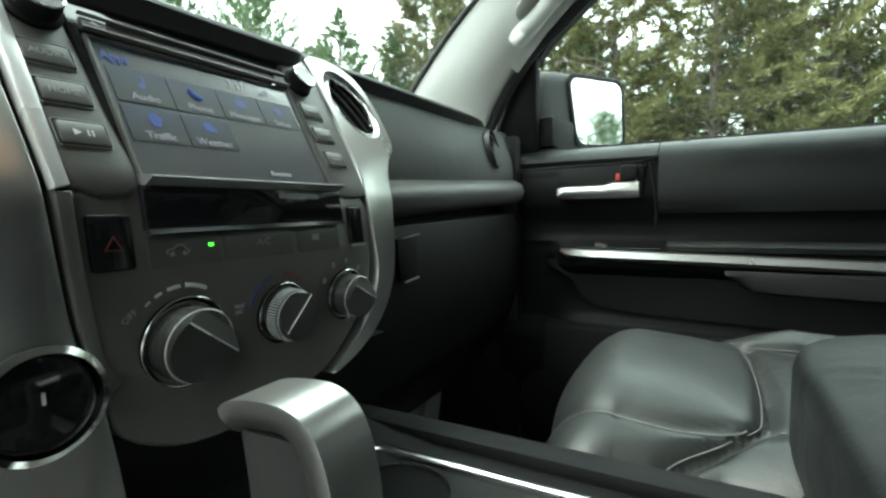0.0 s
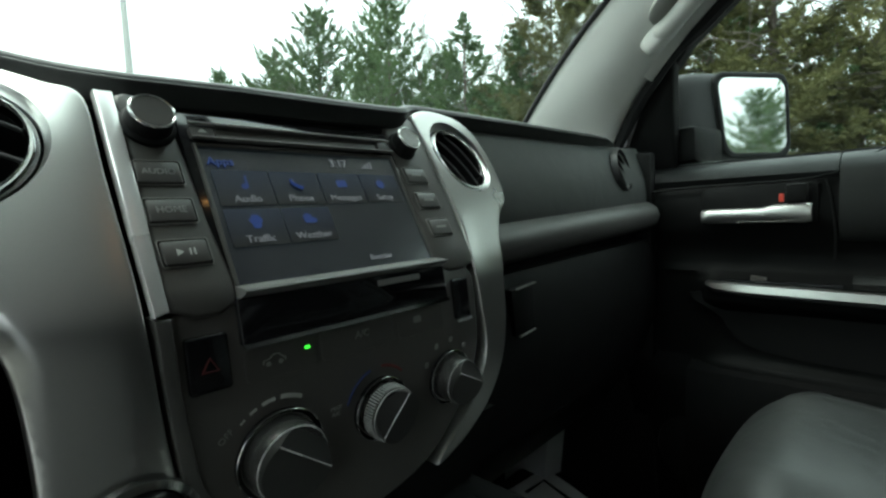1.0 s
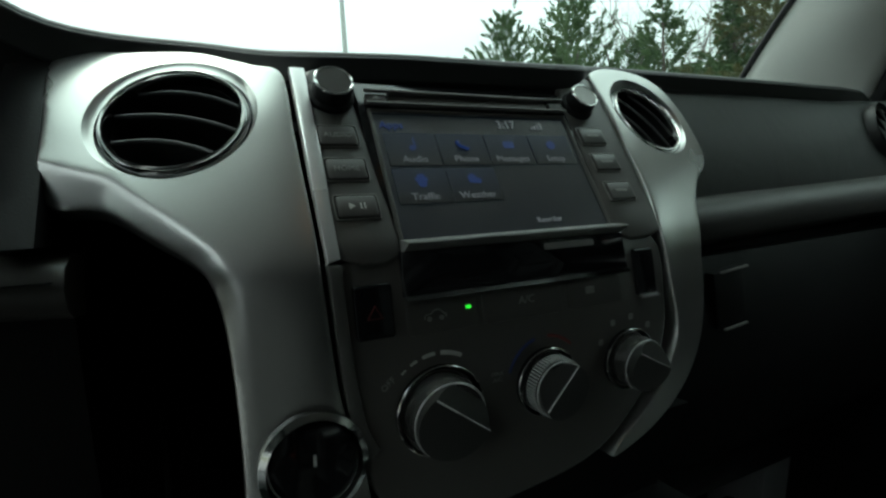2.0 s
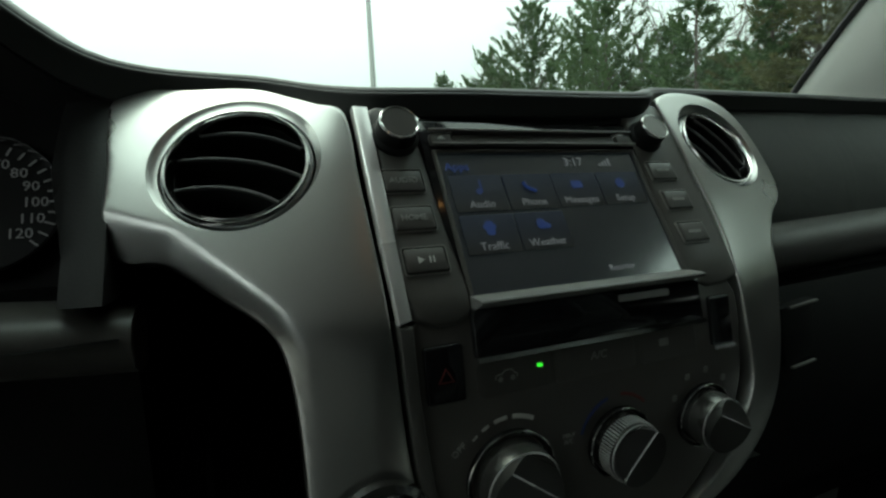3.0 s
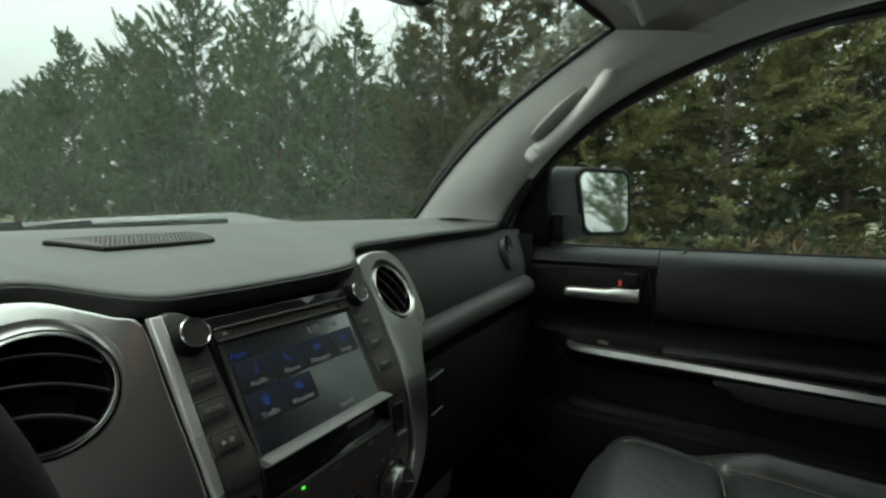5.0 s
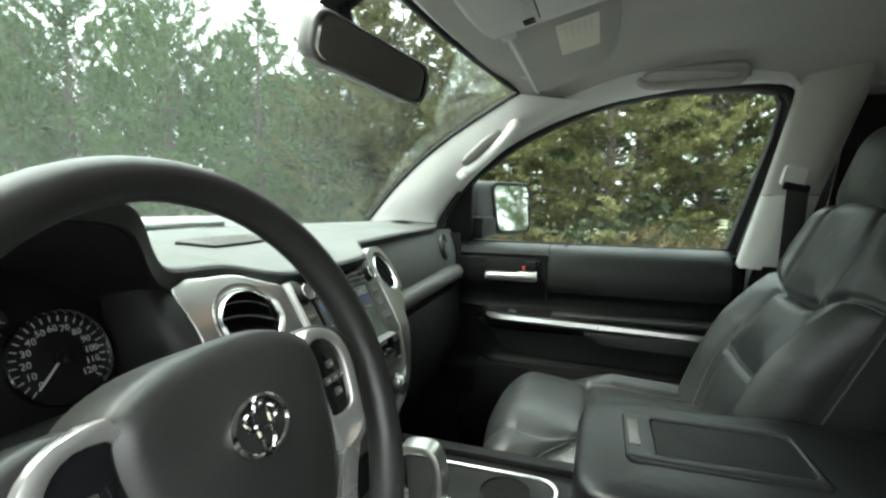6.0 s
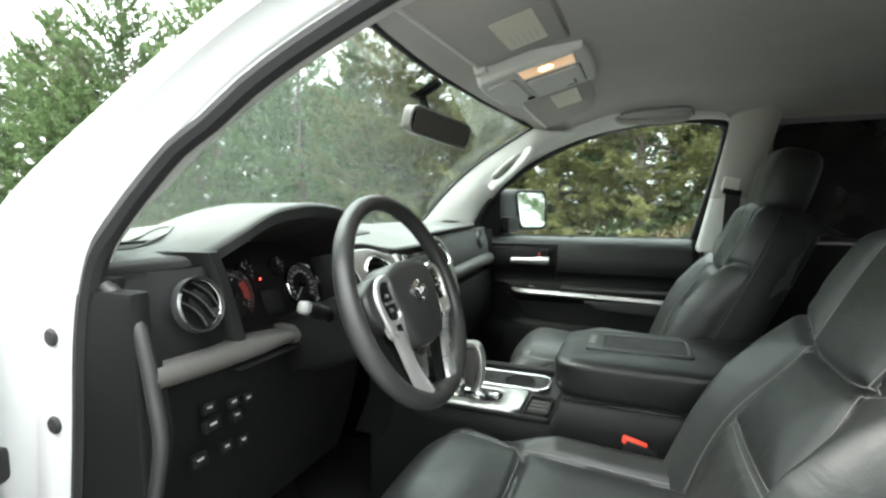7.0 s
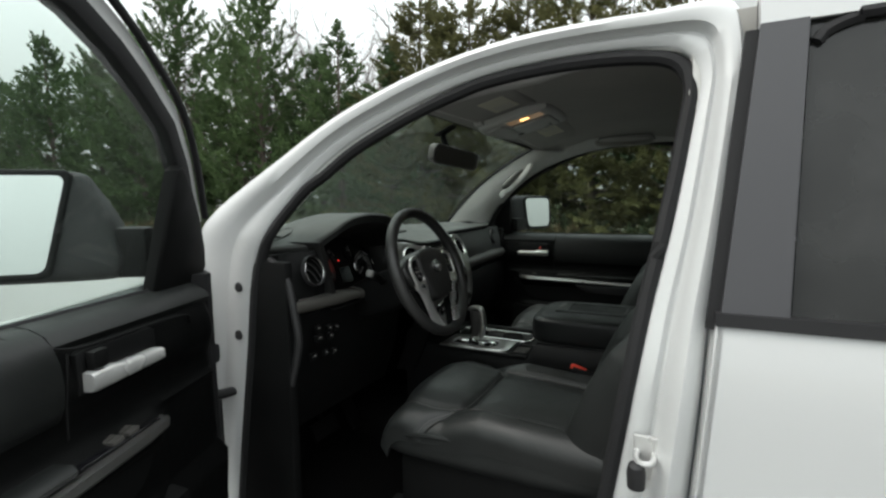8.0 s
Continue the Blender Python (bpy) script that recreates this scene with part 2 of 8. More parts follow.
def foliage(name, dark, light):
    """Needle sprays: colour shifts from clump to clump, from spray to spray and from tree to tree."""
    m = bpy.data.materials.new(name)
    m.use_nodes = True
    n, l = m.node_tree.nodes, m.node_tree.links
    b = n["Principled BSDF"]
    geo, info, co, clump, ramp = n.new("ShaderNodeNewGeometry"), n.new("ShaderNodeObjectInfo"), n.new("ShaderNodeTexCoord"), n.new("ShaderNodeTexNoise"), n.new("ShaderNodeValToRGB")
    clump.inputs["Scale"].default_value, clump.inputs["Detail"].default_value = 1.1, 3
    l.new(co.outputs["Object"], clump.inputs["Vector"])
    total = None
    for source, weight in ((geo.outputs["Random Per Island"], 0.34), (info.outputs["Random"], 0.26), (clump.outputs["Fac"], 0.75)):
        add = n.new("ShaderNodeMath")
        add.operation = "MULTIPLY_ADD"
        l.new(source, add.inputs[0])
        add.inputs[1].default_value, add.inputs[2].default_value = weight, -0.17
        if total:
            l.new(total, add.inputs[2])
        total = add.outputs[0]
    ramp.color_ramp.elements[0].color, ramp.color_ramp.elements[1].color = (*dark, 1), (*light, 1)
    ramp.color_ramp.elements[0].position, ramp.color_ramp.elements[1].position = 0.12, 0.88
    l.new(total, ramp.inputs["Fac"]), l.new(ramp.outputs["Color"], b.inputs["Base Color"])
    b.inputs["Roughness"].default_value = 0.7
    b.inputs["Specular IOR Level"].default_value = 0.25
    glossless = n.new("ShaderNodeBsdfTranslucent")
    l.new(ramp.outputs["Color"], glossless.inputs["Color"])
    mix = n.new("ShaderNodeMixShader")
    mix.inputs[0].default_value = 0.3
    l.new(b.outputs[0], mix.inputs[1]), l.new(glossless.outputs[0], mix.inputs[2])
    l.new(mix.outputs[0], n["Material Output"].inputs["Surface"])
    return m


M_NEEDLE = foliage("cypress_sprays", (0.047, 0.082, 0.035), (0.122, 0.182, 0.076))
M_NEEDLE_OLIVE = foliage("olive_fir_sprays", (0.074, 0.082, 0.034), (0.185, 0.18, 0.078))
M_NEEDLE_DEEP = foliage("dark_pine_sprays", (0.028, 0.045, 0.026), (0.075, 0.10, 0.05))
M_DRYLEAF = foliage("rusty_dry_leaves", (0.09, 0.065, 0.035), (0.16, 0.12, 0.065))

# ---- mesh helpers ----
def shade(ob, angle=40):
    for p in ob.data.polygons:
        p.use_smooth = True
    ob.data.set_sharp_from_angle(angle=radians(angle))
    return ob




def part(name, bm, material, parent=None, label="", angle=40):
    """Links a bmesh as one mesh object under a thing or under a part."""
    if isinstance(bm, bmesh.types.BMesh):
        bmesh.ops.recalc_face_normals(bm, faces=bm.faces)
        me = bpy.data.meshes.new(name)
        bm.to_mesh(me)
        bm.free()
    else:
        me = bm
    me.materials.clear()
    me.materials.append(material)
    ob = new(name, me)
    shade(ob, angle)
    if parent is not None:
        ob.parent = parent
    if label:
        tagged(ob, label)
    return ob


def thing(name, label, category, group="", kind="", at=(0, 0, 0)):
    """An Empty that carries the parts of one thing; its parts are written in world places."""
    e = new(name)
    e.empty_display_size = 0.05
    e.location = at
    return tagged(e, label, category, group, kind)


def settle(e):
    """Keeps the parts where they are written although their thing's Empty stands at its base."""
    inv = Matrix.Translation(e.location).inverted()
    for c in e.children:
        c.matrix_parent_inverse = inv
    return e


def box(size, m=Matrix(), bevel=0.0, segs=2, taper=None):
    """A bevelled block; taper shrinks its +z end by a factor in x and y."""
    bm = bmesh.new()
    bmesh.ops.create_cube(bm, size=1)
    for v in bm.verts:
        if taper and v.co.z > 0:
            v.co.x *= taper[0]
            v.co.y *= taper[1]
        v.co = Vector((v.co.x * size[0], v.co.y * size[1], v.co.z * size[2]))
    if bevel:
        bmesh.ops.bevel(bm, geom=bm.edges[:], offset=bevel, segments=segs, profile=0.6, affect="EDGES")
    bm.transform(m)
    return bm


def join(*bms):
    """Several meshes as one part."""
    out = bmesh.new()
    for b in bms:
        me = bpy.data.meshes.new("joined")
        b.to_mesh(me)
        b.free()
        out.from_mesh(me)
        bpy.data.meshes.remove(me)
    return out


def lathe(profile, n=40, m=Matrix(), closed=True, sx=1.0, sy=1.0):
    """Turns (radius, height) pairs round z."""
    bm = bmesh.new()
    rings = []
    for r, h in profile:
        rings.append([bm.verts.new((sx * r * math.cos(2 * math.pi * i / n), sy * r * math.sin(2 * math.pi * i / n), h)) for i in range(n)])
    for a, b in zip(rings, rings[1:]):
        for i in range(n):
            bm.faces.new((a[i], a[(i + 1) % n], b[(i + 1) % n], b[i]))
    if closed:
        bm.faces.new(rings[0][::-1])
        bm.faces.new(rings[-1])
    bm.transform(m)
    return bm


def spline(pts, n=8, closed=False):
    """Catmull-Rom through points of any dimension."""
    p = [Vector(q) for q in pts]
    out = []
    count = len(p) if closed else len(p) - 1
    for i in range(count):
        a = p[(i - 1) % len(p)] if closed or i else p[0] * 2 - p[1]
        b, c = p[i], p[(i + 1) % len(p)]
        d = p[(i + 2) % len(p)] if closed or i + 2 < len(p) else p[-1] * 2 - p[-2]
        for k in range(n):
            t = k / n
            out.append(0.5 * (2 * b + (c - a) * t + (2 * a - 5 * b + 4 * c - d) * t * t + (3 * b - a - 3 * c + d) * t ** 3))
    if not closed:
        out.append(p[-1])
    return out


def tube(path, radius, n=8, closed=False, flat=1.0, up=(0, 0, 1)):
    """A round or flattened bar along a path; radius may be a list."""
    bm = bmesh.new()
    path = [Vector(q) for q in path]
    k = len(path)
    rad = radius if isinstance(radius, (list, tuple)) else [radius] * k
    rings, last = [], None
    for i, q in enumerate(path):
        a = path[(i - 1) % k] if closed or i else q
        b = path[(i + 1) % k] if closed or i + 1 < k else q
        t = (b - a).normalized() if (b - a).length > 1e-9 else Vector((0, 0, 1))
        s = t.cross(Vector(up))
        if s.length < 0.3 and last is not None:
            s = last - t * last.dot(t)
        s = s.normalized() if s.length > 1e-4 else t.orthogonal().normalized()
        if last is not None and s.dot(last) < 0:
            s = -s
        last = s
        w = s.cross(t)
        rings.append([bm.verts.new(q + s * math.cos(2 * math.pi * j / n) * rad[i] + w * math.sin(2 * math.pi * j / n) * rad[i] * flat) for j in range(n)])
    pairs = list(zip(rings, rings[1:])) + ([(rings[-1], rings[0])] if closed else [])
    for a, b in pairs:
        for j in range(n):
            bm.faces.new((a[j], a[(j + 1) % n], b[(j + 1) % n], b[j]))
    if not closed:
        bm.faces.new(rings[0][::-1])
        bm.faces.new(rings[-1])
    return bm


def loft(sections, cap=True, closed=True):
    """Skins equal-length rings of points."""
    bm = bmesh.new()
    rings = [[bm.verts.new(q) for q in s] for s in sections]
    n = len(rings[0])
    for a, b in zip(rings, rings[1:]):
        for j in range(n if closed else n - 1):
            bm.faces.new((a[j], a[(j + 1) % n], b[(j + 1) % n], b[j]))
    if cap and closed:
        bm.faces.new(rings[0][::-1])
        bm.faces.new(rings[-1])
    return bm


def sheet(fn, nu, nv, back):
    """A solid skin: fn(u, v) gives its face for u, v in 0..1, and back is the way to its rear face."""
    bm = bmesh.new()
    back = Vector(back)
    top = [[bm.verts.new(fn(i / nu, j / nv)) for j in range(nv + 1)] for i in range(nu + 1)]
    low = [[bm.verts.new(top[i][j].co + back) for j in range(nv + 1)] for i in range(nu + 1)]
    for g in (top, low):
        for i in range(nu):
            for j in range(nv):
                bm.faces.new((g[i][j], g[i + 1][j], g[i + 1][j + 1], g[i][j + 1]))
    for i in range(nu):
        for j in (0, nv):
            bm.faces.new((top[i][j], top[i + 1][j], low[i + 1][j], low[i][j]))
    for j in range(nv):
        for i in (0, nu):
            bm.faces.new((top[i][j], top[i][j + 1], low[i][j + 1], low[i][j]))
    return bm


def slab(outline, depth, m=Matrix(), bevel=0.0, hole=None, warp=None):
    """A plate with the outline (u, v) in its own xy plane, its face at z = 0 and its back at -depth.
    hole: an inner outline of equal length, that makes it a frame. warp moves points (u, v, n) into place."""
    bm = bmesh.new()
    k = len(outline)
    b = min(bevel, depth * 0.5)
    ctr = Vector((sum(p[0] for p in outline) / k, sum(p[1] for p in outline) / k))

    def inset(line, amount):
        out = []
        area = sum(line[i][0] * line[(i + 1) % k][1] - line[(i + 1) % k][0] * line[i][1] for i in range(k))
        for i in range(k):
            a, q, c = Vector(line[i - 1][:2]), Vector(line[i][:2]), Vector(line[(i + 1) % k][:2])
            t = ((q - a).normalized() + (c - q).normalized())
            t = t.normalized() if t.length > 1e-6 else Vector((1, 0))
            nrm = Vector((-t.y, t.x)) * (1 if area > 0 else -1)
            out.append(q + nrm * amount)
        return out

    rings = [(outline, -depth), (outline, -b)]
    if b:
        rings += [(inset(outline, b * 0.3), -b * 0.3), (inset(outline, b), 0.0)]
    else:
        rings += [(outline, 0.0)]
    if hole:
        if b:
            rings += [(inset(hole, -b), 0.0), (inset(hole, -b * 0.3), -b * 0.3)]
        rings += [(hole, -b), (hole, -depth)]
    vr = [[bm.verts.new((p[0], p[1], z)) for p in line] for line, z in rings]
    loops = list(zip(vr, vr[1:])) + ([(vr[-1], vr[0])] if hole else [])
    for a, c in loops:
        for i in range(k):
            bm.faces.new((a[i], a[(i + 1) % k], c[(i + 1) % k], c[i]))
    if not hole:
        top = bm.faces.new(vr[-1])
        bot = bm.faces.new(vr[0][::-1])
        bmesh.ops.triangulate(bm, faces=[top, bot])
    if warp:
        for v in bm.verts:
            v.co = Vector(warp(*v.co))
    else:
        bm.transform(m)
    return bm


def edge_distance(line, p):
    """Distance of the points p from a polyline, both as arrays of (u, v)."""
    a = np.asarray(line, float)[:-1]
    d = np.asarray(line, float)[1:] - a
    rel = p[:, None, :] - a[None]
    k = np.clip((rel * d[None]).sum(2) / np.maximum(1e-12, (d * d).sum(1))[None], 0, 1)
    return np.linalg.norm(rel - k[..., None] * d[None], axis=2).min(1)


def inside(line, p):
    """Which of the points p lie within a closed outline."""
    a = np.asarray(line, float)
    b = np.roll(a, -1, axis=0)
    x, y = p[:, 0][:, None], p[:, 1][:, None]
    cross = ((a[:, 1] > y) != (b[:, 1] > y)) & (x < (b[:, 0] - a[:, 0]) * (y - a[:, 1]) / np.where(b[:, 1] == a[:, 1], 1e-9, b[:, 1] - a[:, 1]) + a[:, 0])
    return cross.sum(1) % 2 == 1


def pierced(outline, holes, depth, warp, bevel=0.0016, step=0.004):
    """A plate with holes of any outline: an even mesh that follows a bent warp, its outer edge rolled over."""
    ring = np.array(list(outline) + [outline[0]], float)
    way = np.concatenate([[0], np.cumsum(np.linalg.norm(np.diff(ring, axis=0), axis=1))])
    at = np.linspace(0, way[-1], int(way[-1] / 0.0025))[:-1]
    outline = [tuple(q) for q in np.stack([np.interp(at, way, ring[:, k]) for k in (0, 1)], 1)]
    ring = outline + [outline[0]]
    pts, edges = [], []
    for line in [outline] + holes:
        k = len(pts)
        pts += [tuple(q) for q in line]
        edges += [(k + i, k + (i + 1) % len(line)) for i in range(len(line))]
    u0, v0 = np.min(np.array(outline), axis=0)
    u1, v1 = np.max(np.array(outline), axis=0)
    grid = np.array([(u0 + step * (i + 0.5 * (j % 2)), v0 + step * 0.87 * j) for j in range(int((v1 - v0) / step / 0.87) + 1) for i in range(int((u1 - u0) / step) + 1)])
    far = inside(outline, grid) & (edge_distance(ring, grid) > bevel * 1.25)
    for h in holes:
        far &= ~inside(h, grid) & (edge_distance(list(h) + [h[0]], grid) > step * 0.45)
    o = np.array(outline)
    t = np.roll(o, -1, axis=0) - np.roll(o, 1, axis=0)
    nrm = np.stack([-t[:, 1], t[:, 0]], 1) / np.maximum(1e-9, np.linalg.norm(t, axis=1))[:, None]
    if not inside(outline, o[:1] + nrm[:1] * 1e-5)[0]:
        nrm = -nrm
    rolled = np.concatenate([o + nrm * bevel * k for k in (0.35, 1.0)])
    want = np.repeat([0.35, 1.0], len(o)) * bevel
    keep = inside(outline, rolled) & (edge_distance(ring, rolled) > want * 0.9)
    for h in holes:
        keep &= ~inside(h, rolled) & (edge_distance(list(h) + [h[0]], rolled) > step * 0.3)
    pts += [tuple(q) for q in np.concatenate([rolled[keep], grid[far]])]
    verts, _, tris = geometry.delaunay_2d_cdt([Vector(q) for q in pts], edges, [], 1, 1e-6)[:3]
    flat = np.array([tuple(q) for q in verts])
    mid = np.array([flat[list(f)].mean(0) for f in tris])
    good = inside(outline, mid)
    for h in holes:
        good &= ~inside(h, mid)
    d = np.clip(edge_distance(ring, flat) / bevel, 0, 1)
    drop = bevel * (1 - np.sqrt(1 - (1 - d) ** 2)) * 0.8
    bm = bmesh.new()
    vs = [bm.verts.new((q[0], q[1], -w)) for q, w in zip(flat, drop)]
    for f, g in zip(tris, good):
        if g:
            bm.faces.new([vs[i] for i in f])
    bmesh.ops.delete(bm, geom=[v for v in bm.verts if not v.link_faces], context="VERTS")
    out = bmesh.ops.extrude_edge_only(bm, edges=[e for e in bm.edges if e.is_boundary])["geom"]
    for v in out:
        if isinstance(v, bmesh.types.BMVert):
            v.co.z -= depth
    for v in bm.verts:
        v.co = Vector(warp(*v.co))
    return bm


def rrect(w, h, r, n=4, cx=0.0, cy=0.0):
    """A rounded rectangle's outline."""
    out = []
    r = min(r, w / 2 - 1e-5, h / 2 - 1e-5)
    for sx, sy, a0 in ((1, 1, 0), (-1, 1, 90), (-1, -1, 180), (1, -1, 270)):
        for k in range(n + 1):
            a = radians(a0 + 90 * k / n)
            out.append((cx + sx * (w / 2 - r) + r * math.cos(a), cy + sy * (h / 2 - r) + r * math.sin(a)))
    return out


def pad(size, m=Matrix(), e=0.45, n=24, warp=None):
    """A stuffed cushion: a soft-cornered block (superellipsoid)."""
    bm = bmesh.new()
    pw = lambda v, k: math.copysign(abs(v) ** k, v)
    rows = []
    for i in range(n // 2 + 1):
        a = -math.pi / 2 + math.pi * i / (n // 2)
        rows.append([bm.verts.new((size[0] / 2 * pw(math.cos(a), e) * pw(math.cos(2 * math.pi * j / n), e),
                                   size[1] / 2 * pw(math.cos(a), e) * pw(math.sin(2 * math.pi * j / n), e),
                                   size[2] / 2 * pw(math.sin(a), e))) for j in range(n)])
    for a, b in zip(rows, rows[1:]):
        for j in range(n):
            bm.faces.new((a[j], a[(j + 1) % n], b[(j + 1) % n], b[j]))
    bmesh.ops.remove_doubles(bm, verts=bm.verts, dist=1e-5)
    if warp:
        for v in bm.verts:
            v.co = Vector(warp(*v.co))
    bm.transform(m)
    return bm


def basis(o, u, v):
    """A pose with the origin o, x along u, y near v and z square to both."""
    u = Vector(u).normalized()
    w = u.cross(Vector(v)).normalized()
    v = w.cross(u)
    return Matrix(((u.x, v.x, w.x, o[0]), (u.y, v.y, w.y, o[1]), (u.z, v.z, w.z, o[2]), (0, 0, 0, 1)))


def words(text, size, m, align="CENTER", depth=0.0002):
    """Raised lettering in the built-in font."""
    cu = bpy.data.curves.new("lettering", "FONT")
    cu.body, cu.size, cu.align_x, cu.align_y, cu.extrude, cu.resolution_u = text, size, align, "CENTER", depth, 2
    ob = new("lettering", cu)
    me = bpy.data.meshes.new_from_object(ob.evaluated_get(bpy.context.evaluated_depsgraph_get()))
    bpy.data.objects.remove(ob)
    bpy.data.curves.remove(cu)
    me.transform(m)
    return me


def lerp(table, x):
    """Piecewise-linear reading of (x, value) pairs."""
    return float(np.interp(x, [a for a, _ in table], [b for _, b in table]))


# ---- ground ----
GROUND = -0.14

def ground_sheet(x0, x1, y0, y1, z, nx, ny, bumpy):
    return sheet(lambda u, v: (x0 + (x1 - x0) * u, y0 + (y1 - y0) * v, z + bumpy * noise.noise((u * 23, v * 23, 1))), nx, ny, (0, 0, -0.05))

tagged(part("ground", ground_sheet(-600, 600, -600, 600, GROUND - 0.03, 60, 60, 0.0), M_GRASS),
       "flat winter grass that reaches to the horizon", "ground", kind="structure")
tagged(part("road", ground_sheet(-14, 10.5, -40, 60, GROUND, 20, 60, 0.004), M_ASPHALT),
       "grey asphalt of the parking lot round the truck", "road", kind="structure")
tagged(part("kerb", box((0.16, 100, 0.16), pose(10.6, 10, GROUND + 0.02), 0.02), mat("kerb_concrete", (0.34, 0.33, 0.31), 0.85, grain=0.6, grain_scale=80)),
       "pale concrete kerb along the edge of the lot", "kerb", kind="structure")


# ---- trees ----
def spray_mesh(name, blades, spread, rng):
    """Joins blades (origin, direction, length, width) into one leaf mesh: each spray is a fan of narrow kites."""
    verts, faces = [], []
    for o, d, length, width in blades:
        d = d / np.linalg.norm(d)
        s = np.cross(d, rng.normal(size=3))
        s /= np.linalg.norm(s) + 1e-9
        w = np.cross(d, s)
        base = len(verts)
        fan = ((0, 1.0), (spread, 0.8), (-spread, 0.8), (spread * 1.7, 0.6))
        for ang, k in fan:
            t = d * math.cos(ang) + s * math.sin(ang) + w * rng.uniform(-0.25, 0.25)
            p = s * math.cos(ang) - d * math.sin(ang)
            i = len(verts)
            verts += [o, o + t * length * k * 0.5 + p * width * k, o + t * length * k, o + t * length * k * 0.5 - p * width * k]
            faces.append((i, i + 1, i + 2, i + 3))
    me = bpy.data.meshes.new(name)
    me.from_pydata([tuple(v) for v in verts], [], faces)
    return me


def limbs_mesh(segs, sides=5):
    """Tapered bars (a, b, ra, rb) as one mesh."""
    verts, faces = [], []
    for a, b, ra, rb in segs:
        a, b = np.array(a, float), np.array(b, float)
        t = b - a
        t /= np.linalg.norm(t) + 1e-9
        s = np.cross(t, (0.31, 0.77, 0.55))
        s /= np.linalg.norm(s) + 1e-9
        w = np.cross(t, s)
        i = len(verts)
        for c, r in ((a, ra), (b, rb)):
            for j in range(sides):
                ang = 2 * math.pi * j / sides
                verts.append(tuple(c + (s * math.cos(ang) + w * math.sin(ang)) * r))
        for j in range(sides):
            faces.append((i + j, i + (j + 1) % sides, i + sides + (j + 1) % sides, i + sides + j))
    me = bpy.data.meshes.new("limbs")
    me.from_pydata(verts, [], faces)
    return me


def plume_mesh(name, o, d, length, width, rng):
    """Narrow kites, one for each origin o and direction d, joined into one leaf mesh."""
    n = len(o)
    d = d / np.linalg.norm(d, axis=1, keepdims=True)
    side = np.cross(d, rng.normal(size=(n, 3)))
    side /= np.linalg.norm(side, axis=1, keepdims=True) + 1e-9
    L, W = length[:, None], width[:, None]
    verts = np.stack([o, o + d * L * 0.55 + side * W, o + d * L, o + d * L * 0.55 - side * W], 1).reshape(-1, 3)
    me = bpy.data.meshes.new(name)
    me.from_pydata(verts.tolist(), [], np.arange(4 * n).reshape(n, 4).tolist())
    return me


